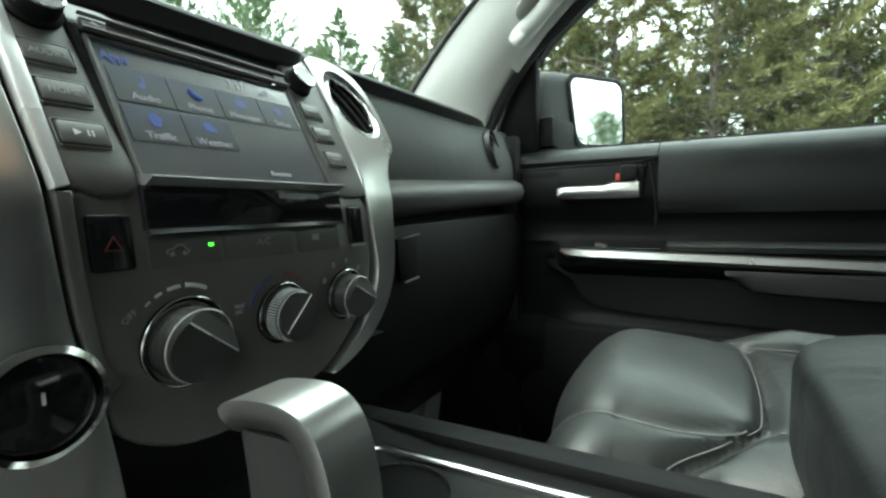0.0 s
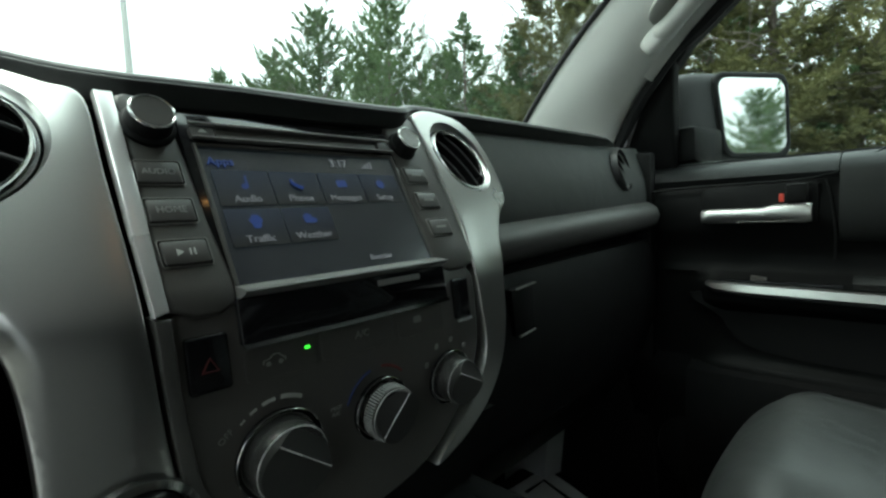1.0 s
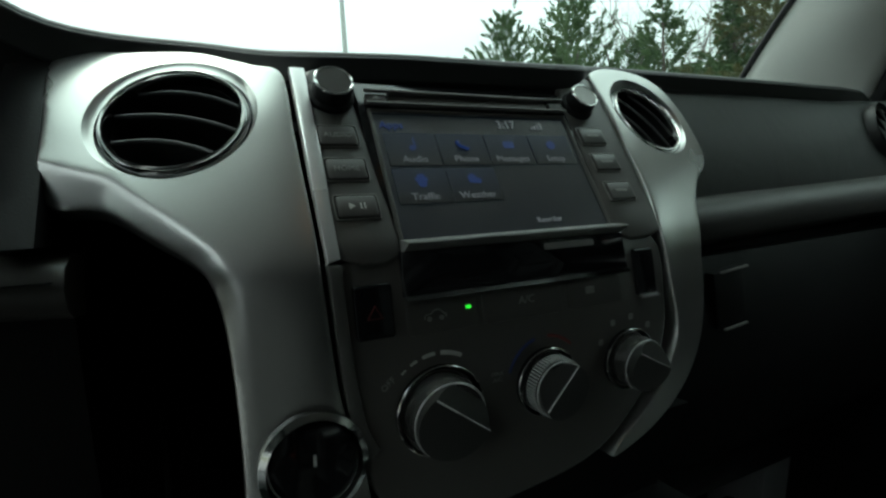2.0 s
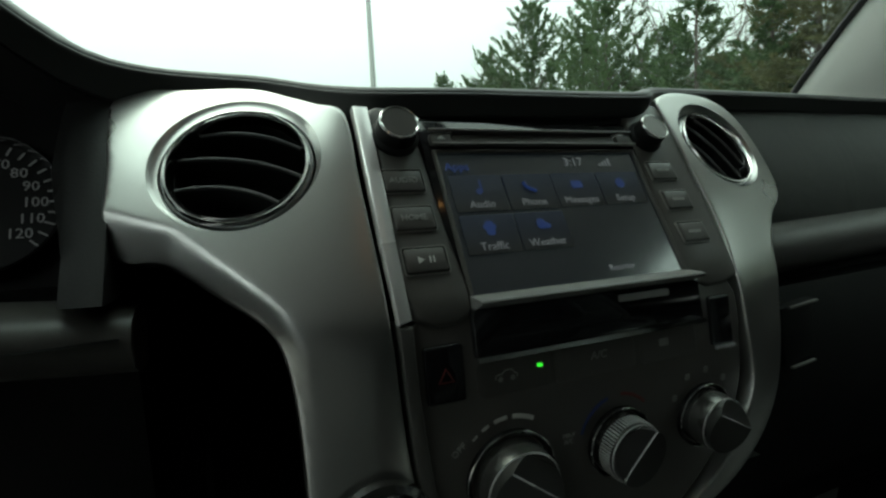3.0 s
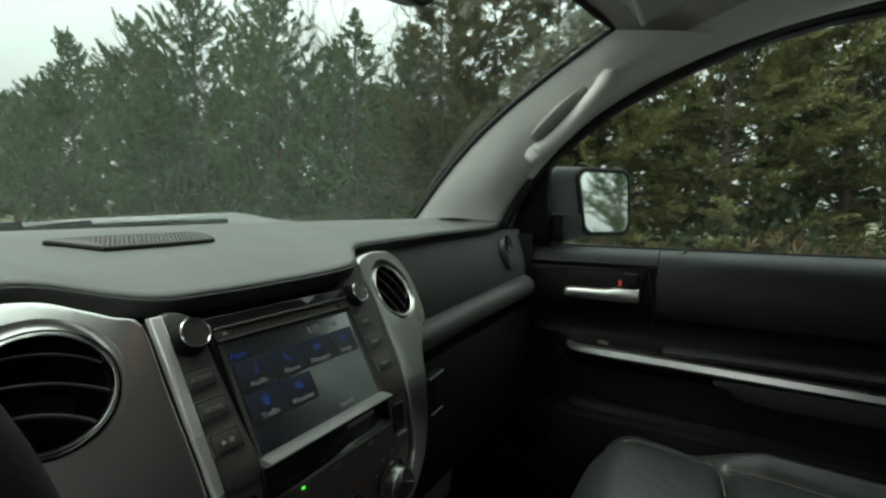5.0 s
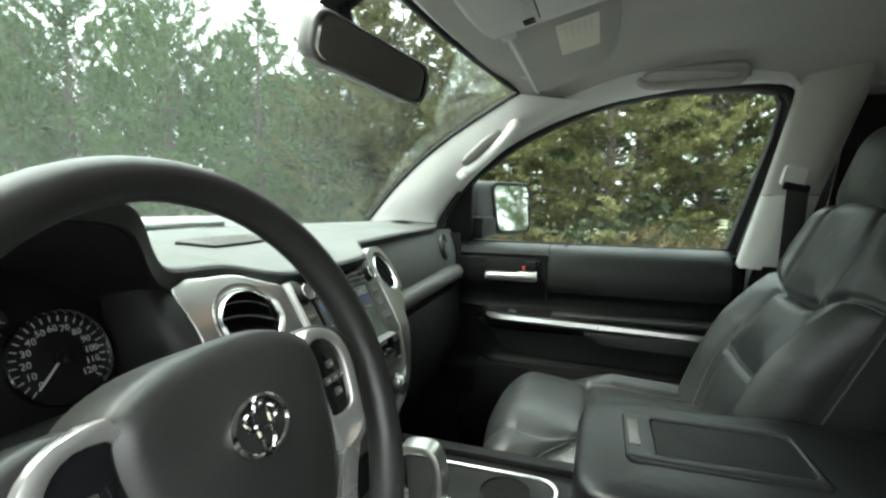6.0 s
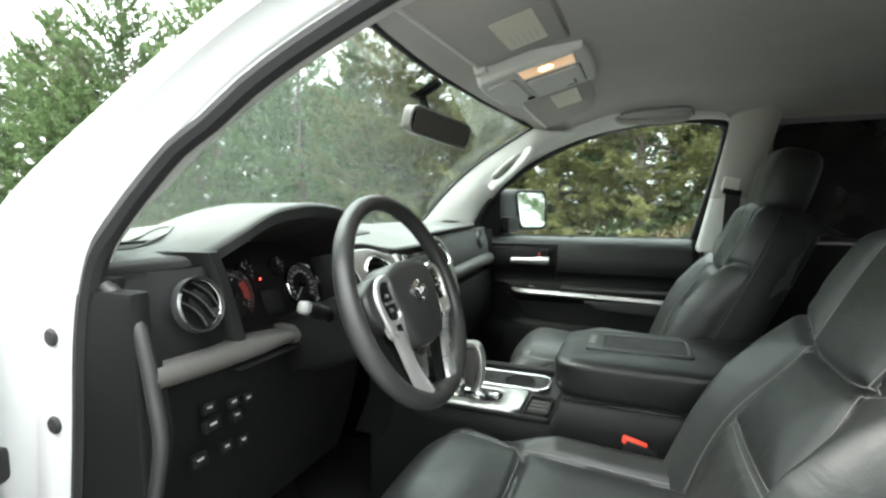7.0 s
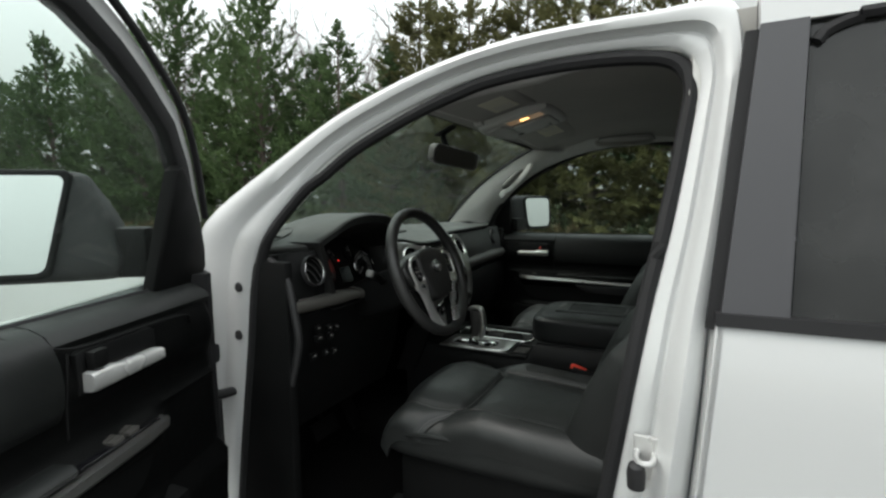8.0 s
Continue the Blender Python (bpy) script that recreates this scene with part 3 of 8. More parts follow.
def conifer(seed, height, radius, label, leaf=M_NEEDLE, rise=(0.25, 0.8), open_crown=0.0, low=0.02, per_metre=15, plumes=6, blades=26, size=1.0, power=0.85, clear=0.0, fine=1.0):
    """A cypress, fir or pine: a leaning trunk, whorls of limbs, and along each limb feathery plumes that turn up at their tips.
    rise: the limbs' slope at the foot and at the top; clear: the part of the trunk that is bare; power: below 1 a full cone, above 1 a slender one."""
    rng = np.random.default_rng(seed)
    e = thing("conifer_tree", label, "tree")
    k = 9
    bend = rng.normal(size=2) * 0.012 * height
    axis = lambda f: np.array((bend[0] * math.sin(f * 2.2), bend[1] * math.sin(f * 2.7), f * height))
    trunk = [(axis(i / k), axis((i + 1) / k), 0.016 * height * (1 - i / k) + 0.02, 0.016 * height * (1 - (i + 1) / k) + 0.02) for i in range(k)]
    part("trunk", limbs_mesh(trunk, 9), M_BARK, e)
    segs, O, D, LEN, WID = [], [], [], [], []
    count = int(height * (1 - clear) * per_metre)
    lob = rng.uniform(0, 6.28, 4)
    start = max(low, clear)

    def plume(o, d, length, nb):
        d = d / np.linalg.norm(d)
        flat = np.cross(d, (0, 0, 1.0))
        flat /= np.linalg.norm(flat) + 1e-6
        s = rng.uniform(0.0, 1.0, nb)
        sign = np.where(rng.uniform(size=nb) < 0.5, -1.0, 1.0)
        O.append(o + d * (s * length)[:, None] + rng.normal(size=(nb, 3)) * 0.03 * size)
        D.append(d * (0.55 + 0.8 * s)[:, None] + flat * (sign * (1.0 - 0.75 * s))[:, None] + rng.normal(size=(nb, 3)) * 0.32 + (0, 0, 0.12))
        LEN.append(length * fine ** 0.5 * (0.50 - 0.22 * s) * rng.uniform(0.7, 1.25, nb))
        WID.append(np.full(nb, 0.042 * size * fine) * rng.uniform(0.7, 1.3, nb))

    for i in range(count):
        f = start + (0.985 - start) * (i + rng.uniform()) / count
        if rng.uniform() < open_crown:
            continue
        g = (f - clear) / (1 - clear)
        az = i * 2.4 + rng.normal() * 0.5
        prof = (1 - g) ** power * min(1.0, 0.6 + g * 2.6)
        uneven = 1 + 0.16 * math.sin(az * 2 + lob[0] + f * 7) + 0.14 * math.sin(f * 19 + lob[1] + az) + rng.normal() * 0.16
        reach = max(0.14, radius * prof * uneven)
        slope = rise[0] + (rise[1] - rise[0]) * g + rng.normal() * 0.22
        o = axis(f)
        h = np.array((math.cos(az), math.sin(az), 0.0))
        at = lambda u: o + h * reach * u + np.array((0, 0, 1)) * reach * (slope * u - 0.25 * u + 0.30 * u * u)
        segs += [(at(0), at(0.5), 0.010 + 0.012 * reach, 0.010), (at(0.5), at(1), 0.010, 0.004)]
        np_ = max(2, round(plumes * (0.35 + 0.75 * reach / radius)))
        for j in range(np_):
            u = 1.0 - 0.78 * (j / np_) ** 1.1
            t = at(u) - at(u - 0.05)
            t /= np.linalg.norm(t)
            turn = (0 if j == 0 else (1 if j % 2 else -1) * rng.uniform(0.45, 0.95))
            c, sn = math.cos(turn), math.sin(turn)
            d = np.array((t[0] * c - t[1] * sn, t[0] * sn + t[1] * c, t[2] + rng.normal() * 0.40))
            length = size * rng.uniform(0.42, 0.72) * (0.55 + 0.45 * min(1, reach / 1.2))
            plume(at(u) - d * 0.15 * length, d, length, blades)
    for j in range(3):
        plume(axis(0.955 + 0.02 * j), np.array((rng.normal() * 0.12, rng.normal() * 0.12, 1.0)), 0.5 * size, blades)
    tagged(part("branchwork", limbs_mesh(segs, 4), M_BARK, e), kind="stuff")
    part("crown", plume_mesh("crown", np.concatenate(O), np.concatenate(D), np.concatenate(LEN), np.concatenate(WID), rng), leaf, e, angle=180)
    return e


def bare_tree(seed, height, label, dry=0):
    """A leafless tree: forking limbs down to twigs, some with a few dry leaves."""
    rng = np.random.default_rng(seed)
    e = thing("bare_tree", label, "tree")
    segs, tips, trunk = [], [], []

    def grow(o, d, length, r, depth):
        steps = 3
        for s in range(steps):
            d = d + rng.normal(size=3) * 0.10 + (0, 0, 0.05)
            d /= np.linalg.norm(d)
            p = o + d * length / steps
            (trunk if depth == 0 else segs).append((o, p, r * (1 - 0.12 * s), r * (1 - 0.12 * (s + 1))))
            o = p
            if depth and depth < 5 and rng.uniform() < 0.5:
                grow(o, d + rng.normal(size=3) * 0.6, length * 0.55, r * 0.45, depth + 1)
        if depth < 5:
            for _ in range(2 + (depth == 0) * 2):
                grow(o, d + rng.normal(size=3) * 0.42, length * rng.uniform(0.6, 0.78), r * 0.6, depth + 1)
        else:
            tips.append((o, d))

    grow(np.zeros(3), np.array((0.02, 0.0, 1.0)), height * 0.34, height * 0.012, 0)
    part("trunk", limbs_mesh(trunk, 8), M_TWIG, e)
    tagged(part("branchwork", limbs_mesh(segs, 4), M_TWIG, e), kind="stuff")
    if dry:
        blades = [(o, d + rng.normal(size=3), rng.uniform(0.08, 0.16), 0.03) for o, d in tips for _ in range(dry)]
        part("dry_leaves", spray_mesh("dry_leaves", blades, 0.8, rng), M_DRYLEAF, e, "sparse rusty dry leaves", angle=180)
    return e


rng0 = np.random.default_rng(5)
kinds = [conifer(11, 10.0, 3.1, "tall dense green cypress at the edge of the lot", rise=(0.35, 0.9), blades=34, power=0.75, fine=0.85),
         conifer(12, 10.0, 3.4, "broad ragged green cypress at the edge of the lot", rise=(0.35, 0.9), blades=36, power=0.68, fine=0.85),
         conifer(13, 10.0, 2.8, "slender dark green cypress at the edge of the lot", rise=(0.35, 0.9), power=0.8),
         conifer(14, 10.0, 2.5, "thin open green fir with gaps between its layers", rise=(0.1, 0.6), open_crown=0.2, low=0.05, power=0.85),
         conifer(15, 10.0, 3.3, "tall olive-green fir with ragged limbs", M_NEEDLE_OLIVE, (0.05, 0.6), 0.04, 0.012, 14, 8, 58, 1.0, 0.6, fine=0.55),
         conifer(16, 10.0, 3.5, "broad olive-green fir with gaps between its limbs", M_NEEDLE_OLIVE, (0.1, 0.55), 0.12, 0.01, 14, 8, 58, 1.0, 0.55, fine=0.55)]
bares = [bare_tree(21, 11.5, "tall leafless tree with pale grey twigs"),
         bare_tree(22, 10.0, "leafless tree with a few rusty leaves", dry=2)]
# (kind, x, y, height in tens of metres)
ROW = [(0, 15.2, -13.0, 1.1), (1, 16.4, -9.6, 1.05), (4, 15.4, -6.4, 1.06), (5, 16.2, -3.4, 1.0), (4, 15.0, -0.6, 0.98),
       (5, 15.4, 2.0, 0.90), (4, 15.6, 4.2, 0.87), (5, 15.4, 6.6, 0.88), (4, 15.6, 8.6, 0.94), (3, 15.3, 10.1, 0.79), (3, 15.5, 12.8, 0.92),
       (2, 17.2, 15.2, 0.88), (1, 15.6, 17.8, 1.16), (2, 17.0, 20.7, 1.02), (1, 15.6, 23.6, 1.27), (2, 15.2, 26.4, 0.98), (0, 15.7, 29.0, 1.20),
       (1, 16.0, 32.5, 1.05), (2, 15.5, 36.6, 1.25), (1, 15.8, 40.0, 1.00), (0, 15.6, 43.5, 1.05), (2, 15.8, 47.5, 1.0),
       (1, 15.6, 52.0, 1.10), (0, 15.2, 57.0, 1.0), (2, 14.9, 62.0, 1.05), (1, 14.6, 68.0, 1.0), (0, 14.2, 75.0, 1.05),
       (1, 20.0, -8.0, 0.9), (0, 19.6, -1.5, 0.85), (1, 20.2, 4.0, 0.78), (0, 19.4, 9.5, 0.72), (1, 19.8, 14.5, 0.72), (0, 19.2, 20.5, 0.85), (1, 19.2, 26.5, 0.85), (0, 19, 33, 0.9),
       (2, 21.5, -11.5, 0.8), (1, 22.4, -4.8, 0.72), (2, 22.0, 1.4, 0.7), (1, 22.6, 6.8, 0.66), (2, 22.0, 12.0, 0.6)]
used = set()
for kind, x, y, f in ROW:
    m = pose(x, y, GROUND - 0.04, 0, 0, rng0.uniform(0, 360))
    ob = kinds[kind]
    if kind not in used:
        ob.matrix_basis = m
        used.add(kind)
    else:
        ob = copy_thing(ob, m)
    ob.scale = (rng0.uniform(0.88, 1.08), rng0.uniform(0.88, 1.08), f)
    tagged(ob, group="trees along the lot")
BARE = [(0, 18.5, 15.2, 1.12), (1, 18.0, 11.6, 0.8), (0, 18.8, 19.0, 1.1), (1, 17.6, 5.2, 0.8), (0, 18.2, 1.0, 0.9), (1, 17.4, -5.0, 0.85), (0, 19, 26.5, 1.15)]
used = set()
for kind, x, y, f in BARE:
    m = pose(x, y, GROUND - 0.04, 0, 0, rng0.uniform(0, 360))
    ob = bares[kind]
    if kind not in used:
        ob.matrix_basis = m
        used.add(kind)
    else:
        ob = copy_thing(ob, m)
    ob.scale = (f, f, f)
    tagged(ob, group="bare trees behind the cypresses")

# Brush and dry weeds at the feet of the trees.
for name, label, leaf, count, seed in (("undergrowth", "dark green brush under the roadside trees", M_NEEDLE_DEEP, 9000, 41), ("dry_weeds", "brown dry weeds at the edge of the lot", M_DRYLEAF, 4500, 42)):
    rng = np.random.default_rng(seed)
    blades = []
    for _ in range(count):
        y = rng.uniform(-16, 34)
        x = rng.uniform(12.4, 16.5) if leaf == M_NEEDLE_DEEP else rng.uniform(11.6, 14.5)
        top = (0.55 + 0.45 * math.sin(y * 1.3 + seed) + 0.35 * math.sin(y * 3.1 + x)) * (1.1 if leaf == M_NEEDLE_DEEP else 0.5) + 0.3
        blades.append((np.array((x, y, GROUND - 0.03 + rng.uniform(0, 1) * max(0.15, top))), np.array((rng.normal() * 0.6, rng.normal() * 0.6, 1.0)), rng.uniform(0.18, 0.42), rng.uniform(0.012, 0.028)))
    tagged(part(name, spray_mesh(name, blades, 0.6, rng), leaf, angle=180), label, "undergrowth", kind="stuff")

# Far trees beyond the end of the lot.
far_pine = conifer(31, 10.0, 2.0, "far dark pine with a high layered crown over a bare trunk", M_NEEDLE_DEEP, (-0.05, 0.35), 0.25, 0.3, 6, 6, 16, 1.3, 0.6, 0.40)
far_wide = conifer(33, 10.0, 2.3, "far dark pine with a broad uneven crown over a bare trunk", M_NEEDLE_DEEP, (-0.1, 0.4), 0.28, 0.3, 6, 7, 14, 1.3, 0.55, 0.48)
far_bare = bare_tree(32, 10.5, "far leafless tree against the sky")
FAR = [(2, -13.4, 50, 0.66), (0, -14.6, 51, 0.62), (2, -10.3, 49, 0.52), (2, -9.2, 50, 0.50), (1, -8.2, 50, 0.66), (1, -7.2, 52, 0.55), (2, -6.0, 50, 0.70), (1, -4.9, 51, 0.92), (1, -3.9, 52, 0.80), (2, -3.4, 50, 0.86), (0, -2.2, 50, 0.96),
       (1, -1.6, 49, 1.22), (1, -1.0, 52, 1.1), (2, -1.0, 50, 0.95), (2, 0.8, 51, 1.00), (0, 1.9, 50, 0.92), (2, 2.6, 49, 1.02), (0, 3.6, 51, 0.96), (2, 4.9, 50, 0.92), (1, 6.6, 49, 1.12), (1, 5.8, 52, 0.85), (1, 0.4, 54, 0.9),
       (1, 2.4, 54, 0.9), (2, -16.2, 51, 0.70), (1, -18.5, 50, 0.8), (0, -21, 50, 0.8), (2, -25, 50, 0.9), (1, -29, 50, 0.9)]
used = set()
for kind, x, y, f in FAR:
    m = pose(x, y, GROUND - 0.04, 0, 0, rng0.uniform(0, 360))
    f *= 1.14
    ob = (far_pine, far_bare, far_wide)[kind]
    if kind not in used:
        ob.matrix_basis = m
        used.add(kind)
    else:
        ob = copy_thing(ob, m)
    ob.scale = (f, f, f)
    tagged(ob, group="far trees")

# Trees on the other side of the lot and behind the truck close the view for mirrors and glass.
for kind, x, y, f in [(1, -4, -62, 0.9), (0, 0.5, -64, 0.95), (2, 4.0, -60, 0.8), (1, 8.0, -30, 0.9), (0, 11, -22, 0.9), (0, 14, -19, 1.0), (1, 13.5, -25, 0.95)]:
    ob = copy_thing(kinds[kind], pose(x, y, GROUND - 0.04, 0, 0, rng0.uniform(0, 360)))
    ob.scale = (f, f, f)
    tagged(ob, group="trees round the lot")

# Lamp pole.
pole = thing("light_pole", "slim grey galvanised steel light pole in the lot", "light pole", at=(3.38, 13.4, GROUND))
part("shaft", lathe([(0.105, 0), (0.10, 0.3), (0.06, 9.0)], 16, pose(3.38, 13.4, GROUND)), M_POLE, pole)
part("base_plate", box((0.36, 0.36, 0.04), pose(3.38, 13.4, GROUND + 0.02), 0.008), M_POLE, pole)
part("junction_box", box((0.10, 0.08, 0.26), pose(3.27, 13.36, GROUND + 4.55), 0.012), M_POLE, pole)
head = part("lamp_head", box((0.30, 0.62, 0.12), pose(3.38, 13.1, GROUND + 9.0), 0.03), M_POLE, pole)
part("lens", box((0.24, 0.5, 0.02), pose(3.38, 13.1, GROUND + 8.93), 0.005), M_LENS, head)
settle(pole)

# ---- the truck's cab ----
CX = 0.015
truck = thing("pickup_truck", "white crew-cab pickup truck with its driver's door open", "pickup truck", at=(CX, -0.6, GROUND))

def side_x(z, base=-0.84, lean=0.25):
    """The driver's side wall at the height z: upright below the belt, leaning in above."""
    return base + lean * (max(z, 1.15) - 1.267)

def jamb_x(y, z):
    """The plane of the door opening: the hinge pillar stands upright, the middle pillar leans with the side wall."""
    return side_x(max(z, 1.36) if y > -0.4 else z, -0.842)

# The door opening's edge, from the sill up the front pillar, along the roof and down the middle pillar.
OPEN_D = spline([(0.290, 0.42), (0.245, 0.75), (0.196, 1.05), (0.166, 1.25), (0.120, 1.362), (0.034, 1.464), (-0.094, 1.571), (-0.246, 1.647), (-0.385, 1.696),
                 (-0.513, 1.720), (-0.650, 1.728), (-0.770, 1.722), (-0.838, 1.703), (-0.864, 1.655), (-0.855, 1.574), (-0.83, 1.401),
                 (-0.801, 1.251), (-0.767, 1.031), (-0.73, 0.80), (-0.68, 0.55), (-0.62, 0.42)], 5)
# The body's outer edge beside it.
EDGE_D = spline([(0.46, 0.42), (0.43, 0.75), (0.40, 1.05), (0.378, 1.25), (0.325, 1.40), (0.075, 1.562), (-0.095, 1.658), (-0.247, 1.717), (-0.386, 1.756),
                 (-0.513, 1.777), (-0.64, 1.784), (-0.78, 1.784), (-0.90, 1.782), (-0.925, 1.72), (-0.925, 1.62), (-0.905, 1.42),
                 (-0.885, 1.25), (-0.868, 1.031), (-0.85, 0.80), (-0.83, 0.55), (-0.82, 0.42)], 5)

def frame_ring(side):
    """The white door frame: from the seal's land, up a step, over a crown and back to the glass or roof."""
    secs = []
    for i in range(len(OPEN_D)):
        (ya, za), (yb, zb) = OPEN_D[i], EDGE_D[i]
        xa, xb = jamb_x(ya, za), side_x(max(zb, 1.30) if ya > -0.4 else zb, -0.872, 0.27)
        full = min(1.0, max(0.15, (za - 1.28) / 0.2)) if ya > -0.4 else 1.0      # the hinge pillar is nearly flat
        xb = xa - 0.004 + (xb - xa + 0.004) * full
        p = lambda k, x: (ya + (yb - ya) * k, x, za + (zb - za) * k)
        pts = [p(-0.02, xa + 0.014), p(0.0, xa + 0.006), p(0.05, xa), p(0.28, xa - 0.004), p(0.37, xa + 0.003 * full), p(0.42, xa + 0.001 * full), p(0.52, (xa + xb) / 2 - 0.018 * full),
               p(0.72, xb - 0.020 * full), p(0.90, xb - 0.014 * full), p(1.0, xb + 0.004), p(1.06, xb + 0.04), p(0.6, xb + 0.09), p(0.1, xa + 0.09)]
        if ya < -0.5 or za > 1.25:
            pts[-3:] = [p(1.04, xb + 0.03), p(0.6, xb + 0.04), p(0.1, xa + 0.035)]
        secs.append([(CX + side * (CX - x), y, z) for y, x, z in pts])
    return loft(secs)

def shield(u, v):
    s = 2 * u - 1
    yb, yt = 0.62 - 0.25 * s * s, -0.055 - 0.11 * s * s
    zb, zt = 1.315 + 0.012 * s * s, 1.752 - 0.048 * s * s
    bulge = 0.03 * math.sin(math.pi * v)
    return (CX + s * (0.755 - 0.125 * v), yb + (yt - yb) * v + bulge, zb + (zt - zb) * v + bulge * 0.8)

def rail_curve(line, off, side):
    return [(CX + side * (CX - jamb_x(y, z) - off), y, z) for y, z in line]

for side in (-1, 1):
    part("door_frame", frame_ring(side), M_WHITE, truck, "glossy white painted door frame", 50)
    part("door_seal", tube(spline([(q[0], q[1], q[2]) for q in rail_curve([(y - 0.012 * (y > -0.4) + 0.012 * (y < -0.6), z - 0.014 * (z > 1.5)) for y, z in OPEN_D[::2]], 0.012, side)], 2), 0.014, 8, flat=1.0), M_SEAL, truck, "black rubber door seal")
    # Inner trim of the front pillar and of the roof rail.
    inner = []
    for i, (y, z) in enumerate(OPEN_D[24:62 if side > 0 else 70]):
        x = side_x(z, -0.842)
        k = min(1, max(0, (z - 1.3) / 0.2))
        ny, nz = (0.55, 0.55) if y > -0.45 else (0.1, 0.75)
        top = z + 0.04
        w = min(1.0, max(0.22, (60 - (i + 24)) / 14)) if side < 0 else min(1.0, max(0.45, 1 - (i + 24 - 50) / 22))        # the trim thins out towards the middle pillar
        w = min(w, 0.42 + 0.58 * min(1, max(0, (i - 10) / 10)))
        pts = [(y - 0.03 * w, x + 0.028 * w, z - 0.02 * w), (y, x + 0.012 * w, z + 0.004), (y + 0.05 * k * w, x + 0.03 * w, z + 0.03), (y + 0.075 * k * w, x + 0.095 * w, z + 0.038),
               (y + 0.035 * k * w, x + 0.125 * w, z + 0.012), (y - 0.02 * w, x + 0.075 * w, z - 0.022 * w)]
        inner.append([(CX + side * (CX - px), py, pz) for py, px, pz in pts])
    part("pillar_trim", loft(inner), M_TRIM, truck, "pale grey front pillar and roof rail trim", 60)
    # Pillar cover from the windshield's edge to the door seal.
    cover = []
    for k in range(-3, 15):
        v = 0.02 + 0.97 * max(0, k) / 14
        W = Vector(shield(1 if side > 0 else 0, v))
        j = min(range(15, 60), key=lambda i: abs(OPEN_D[i][1] - (W.z - 0.012)) + (0 if OPEN_D[i][0] > -0.55 else 9))
        S = Vector((CX + side * (CX - jamb_x(*OPEN_D[j]) - 0.014), OPEN_D[j][0], OPEN_D[j][1]))
        W.z += 0.030 * min(0, k)
        S.z += 0.030 * min(0, k)
        inw = Vector((-side * 0.74, -0.60, -0.25))
        k2 = min(1.0, 0.25 + max(0, k) / 5)
        pts = [W - inw * 0.02, W + inw * 0.003, W.lerp(S, 0.12) + inw * 0.016, W.lerp(S, 0.35) + inw * (0.016 + 0.026 * k2), W.lerp(S, 0.6) + inw * (0.018 + 0.03 * k2), W.lerp(S, 0.85) + inw * 0.030, S + inw * 0.010, S - inw * 0.006, W.lerp(S, 0.5) - inw * 0.03]
        cover.append(pts)
    part("pillar_cover", loft(cover), M_TRIM, truck, "pale grey front pillar cover", 70)
    # Dark jamb trim between the seal and the dashboard's end.
    part("jamb_trim", loft([[(CX + side * (CX + 0.812), yo - 0.012, z), (CX + side * (CX + 0.800), yo - 0.045, z), (CX + side * (CX + 0.788), yo - 0.05, z), (CX + side * (CX + 0.785), yo + 0.10, z), (CX + side * (CX + 0.81), yo + 0.10, z)]
                            for z, yo in ((0.45, 0.285), (0.75, 0.245), (1.05, 0.196), (1.20, 0.174), (1.27, 0.160), (1.315, 0.145))]), M_DARK, truck, "dark jamb trim beside the dashboard", 60)
    # Round plugs in the hinge pillar.
    for z in (1.227, 1.095):
        part("plug", lathe([(0.0135, -0.004), (0.0135, 0.001), (0.011, 0.0035), (0.002, 0.004)], 20,
                           pose(CX + side * (CX - jamb_x(0, z) + 0.003), 0.212 + 0.075 * (1.23 - z), z, 0, 90 * side, 0)), M_RUBBER, truck, "black round body plug")
    # Rocker and sill.
    part("sill", box((0.14, 1.5, 0.16), pose(CX + side * 0.86, -0.45, 0.36), 0.03), M_WHITE, truck)
    part("sill_plate", box((0.13, 0.9, 0.012), pose(CX + side * 0.84, -0.40, 0.447), 0.004), M_DARK, truck)
    # Middle pillar trim inside.
    part("middle_pillar_trim", loft([[(CX + side * (CX - side_x(z, -0.842) - a), y, z) for a, y in ((0.03, yo - 0.005), (0.075, yo - 0.02), (0.085, yo - 0.10), (0.03, yo - 0.13))]
                                     for z, yo in ((0.45, -0.66), (0.8, -0.735), (1.031, -0.772), (1.235, -0.803))]), M_DARK, truck, "dark lower middle pillar trim", 60)
    if side < 0:
        part("upper_pillar_trim", loft([[(CX + side * (CX - side_x(z, -0.842) - a), y, z) for a, y in ((0.025, yo - 0.005), (0.055, yo - 0.02), (0.062, yo - 0.075), (0.03, yo - 0.10))]
                                        for z, yo in ((1.237, -0.803), (1.401, -0.832), (1.574, -0.857), (1.70, -0.866))]), M_GREYSHADE, truck, "grey upper middle pillar trim", 60)
    else:
        ring = lambda z, yo, f: [(CX + side * (CX - side_x(z, -0.842) - a), y, z) for a, y in ((0.020, yo + 0.012), (0.034, yo + 0.016), (0.050 + f * 0.3, yo + 0.004), (0.066 + f * 0.5, yo - 0.035 - f * 0.3), (0.070 + f, yo - 0.085 - f), (0.045, yo - 0.115 - f))]
        part("upper_pillar_trim", loft([ring(*q) for q in ((1.225, -0.775, 0.0), (1.30, -0.789, 0.0), (1.401, -0.808, 0.0), (1.428, -0.813, 0.0))]), M_TRIM, truck, "pale grey upper middle pillar trim", 70)
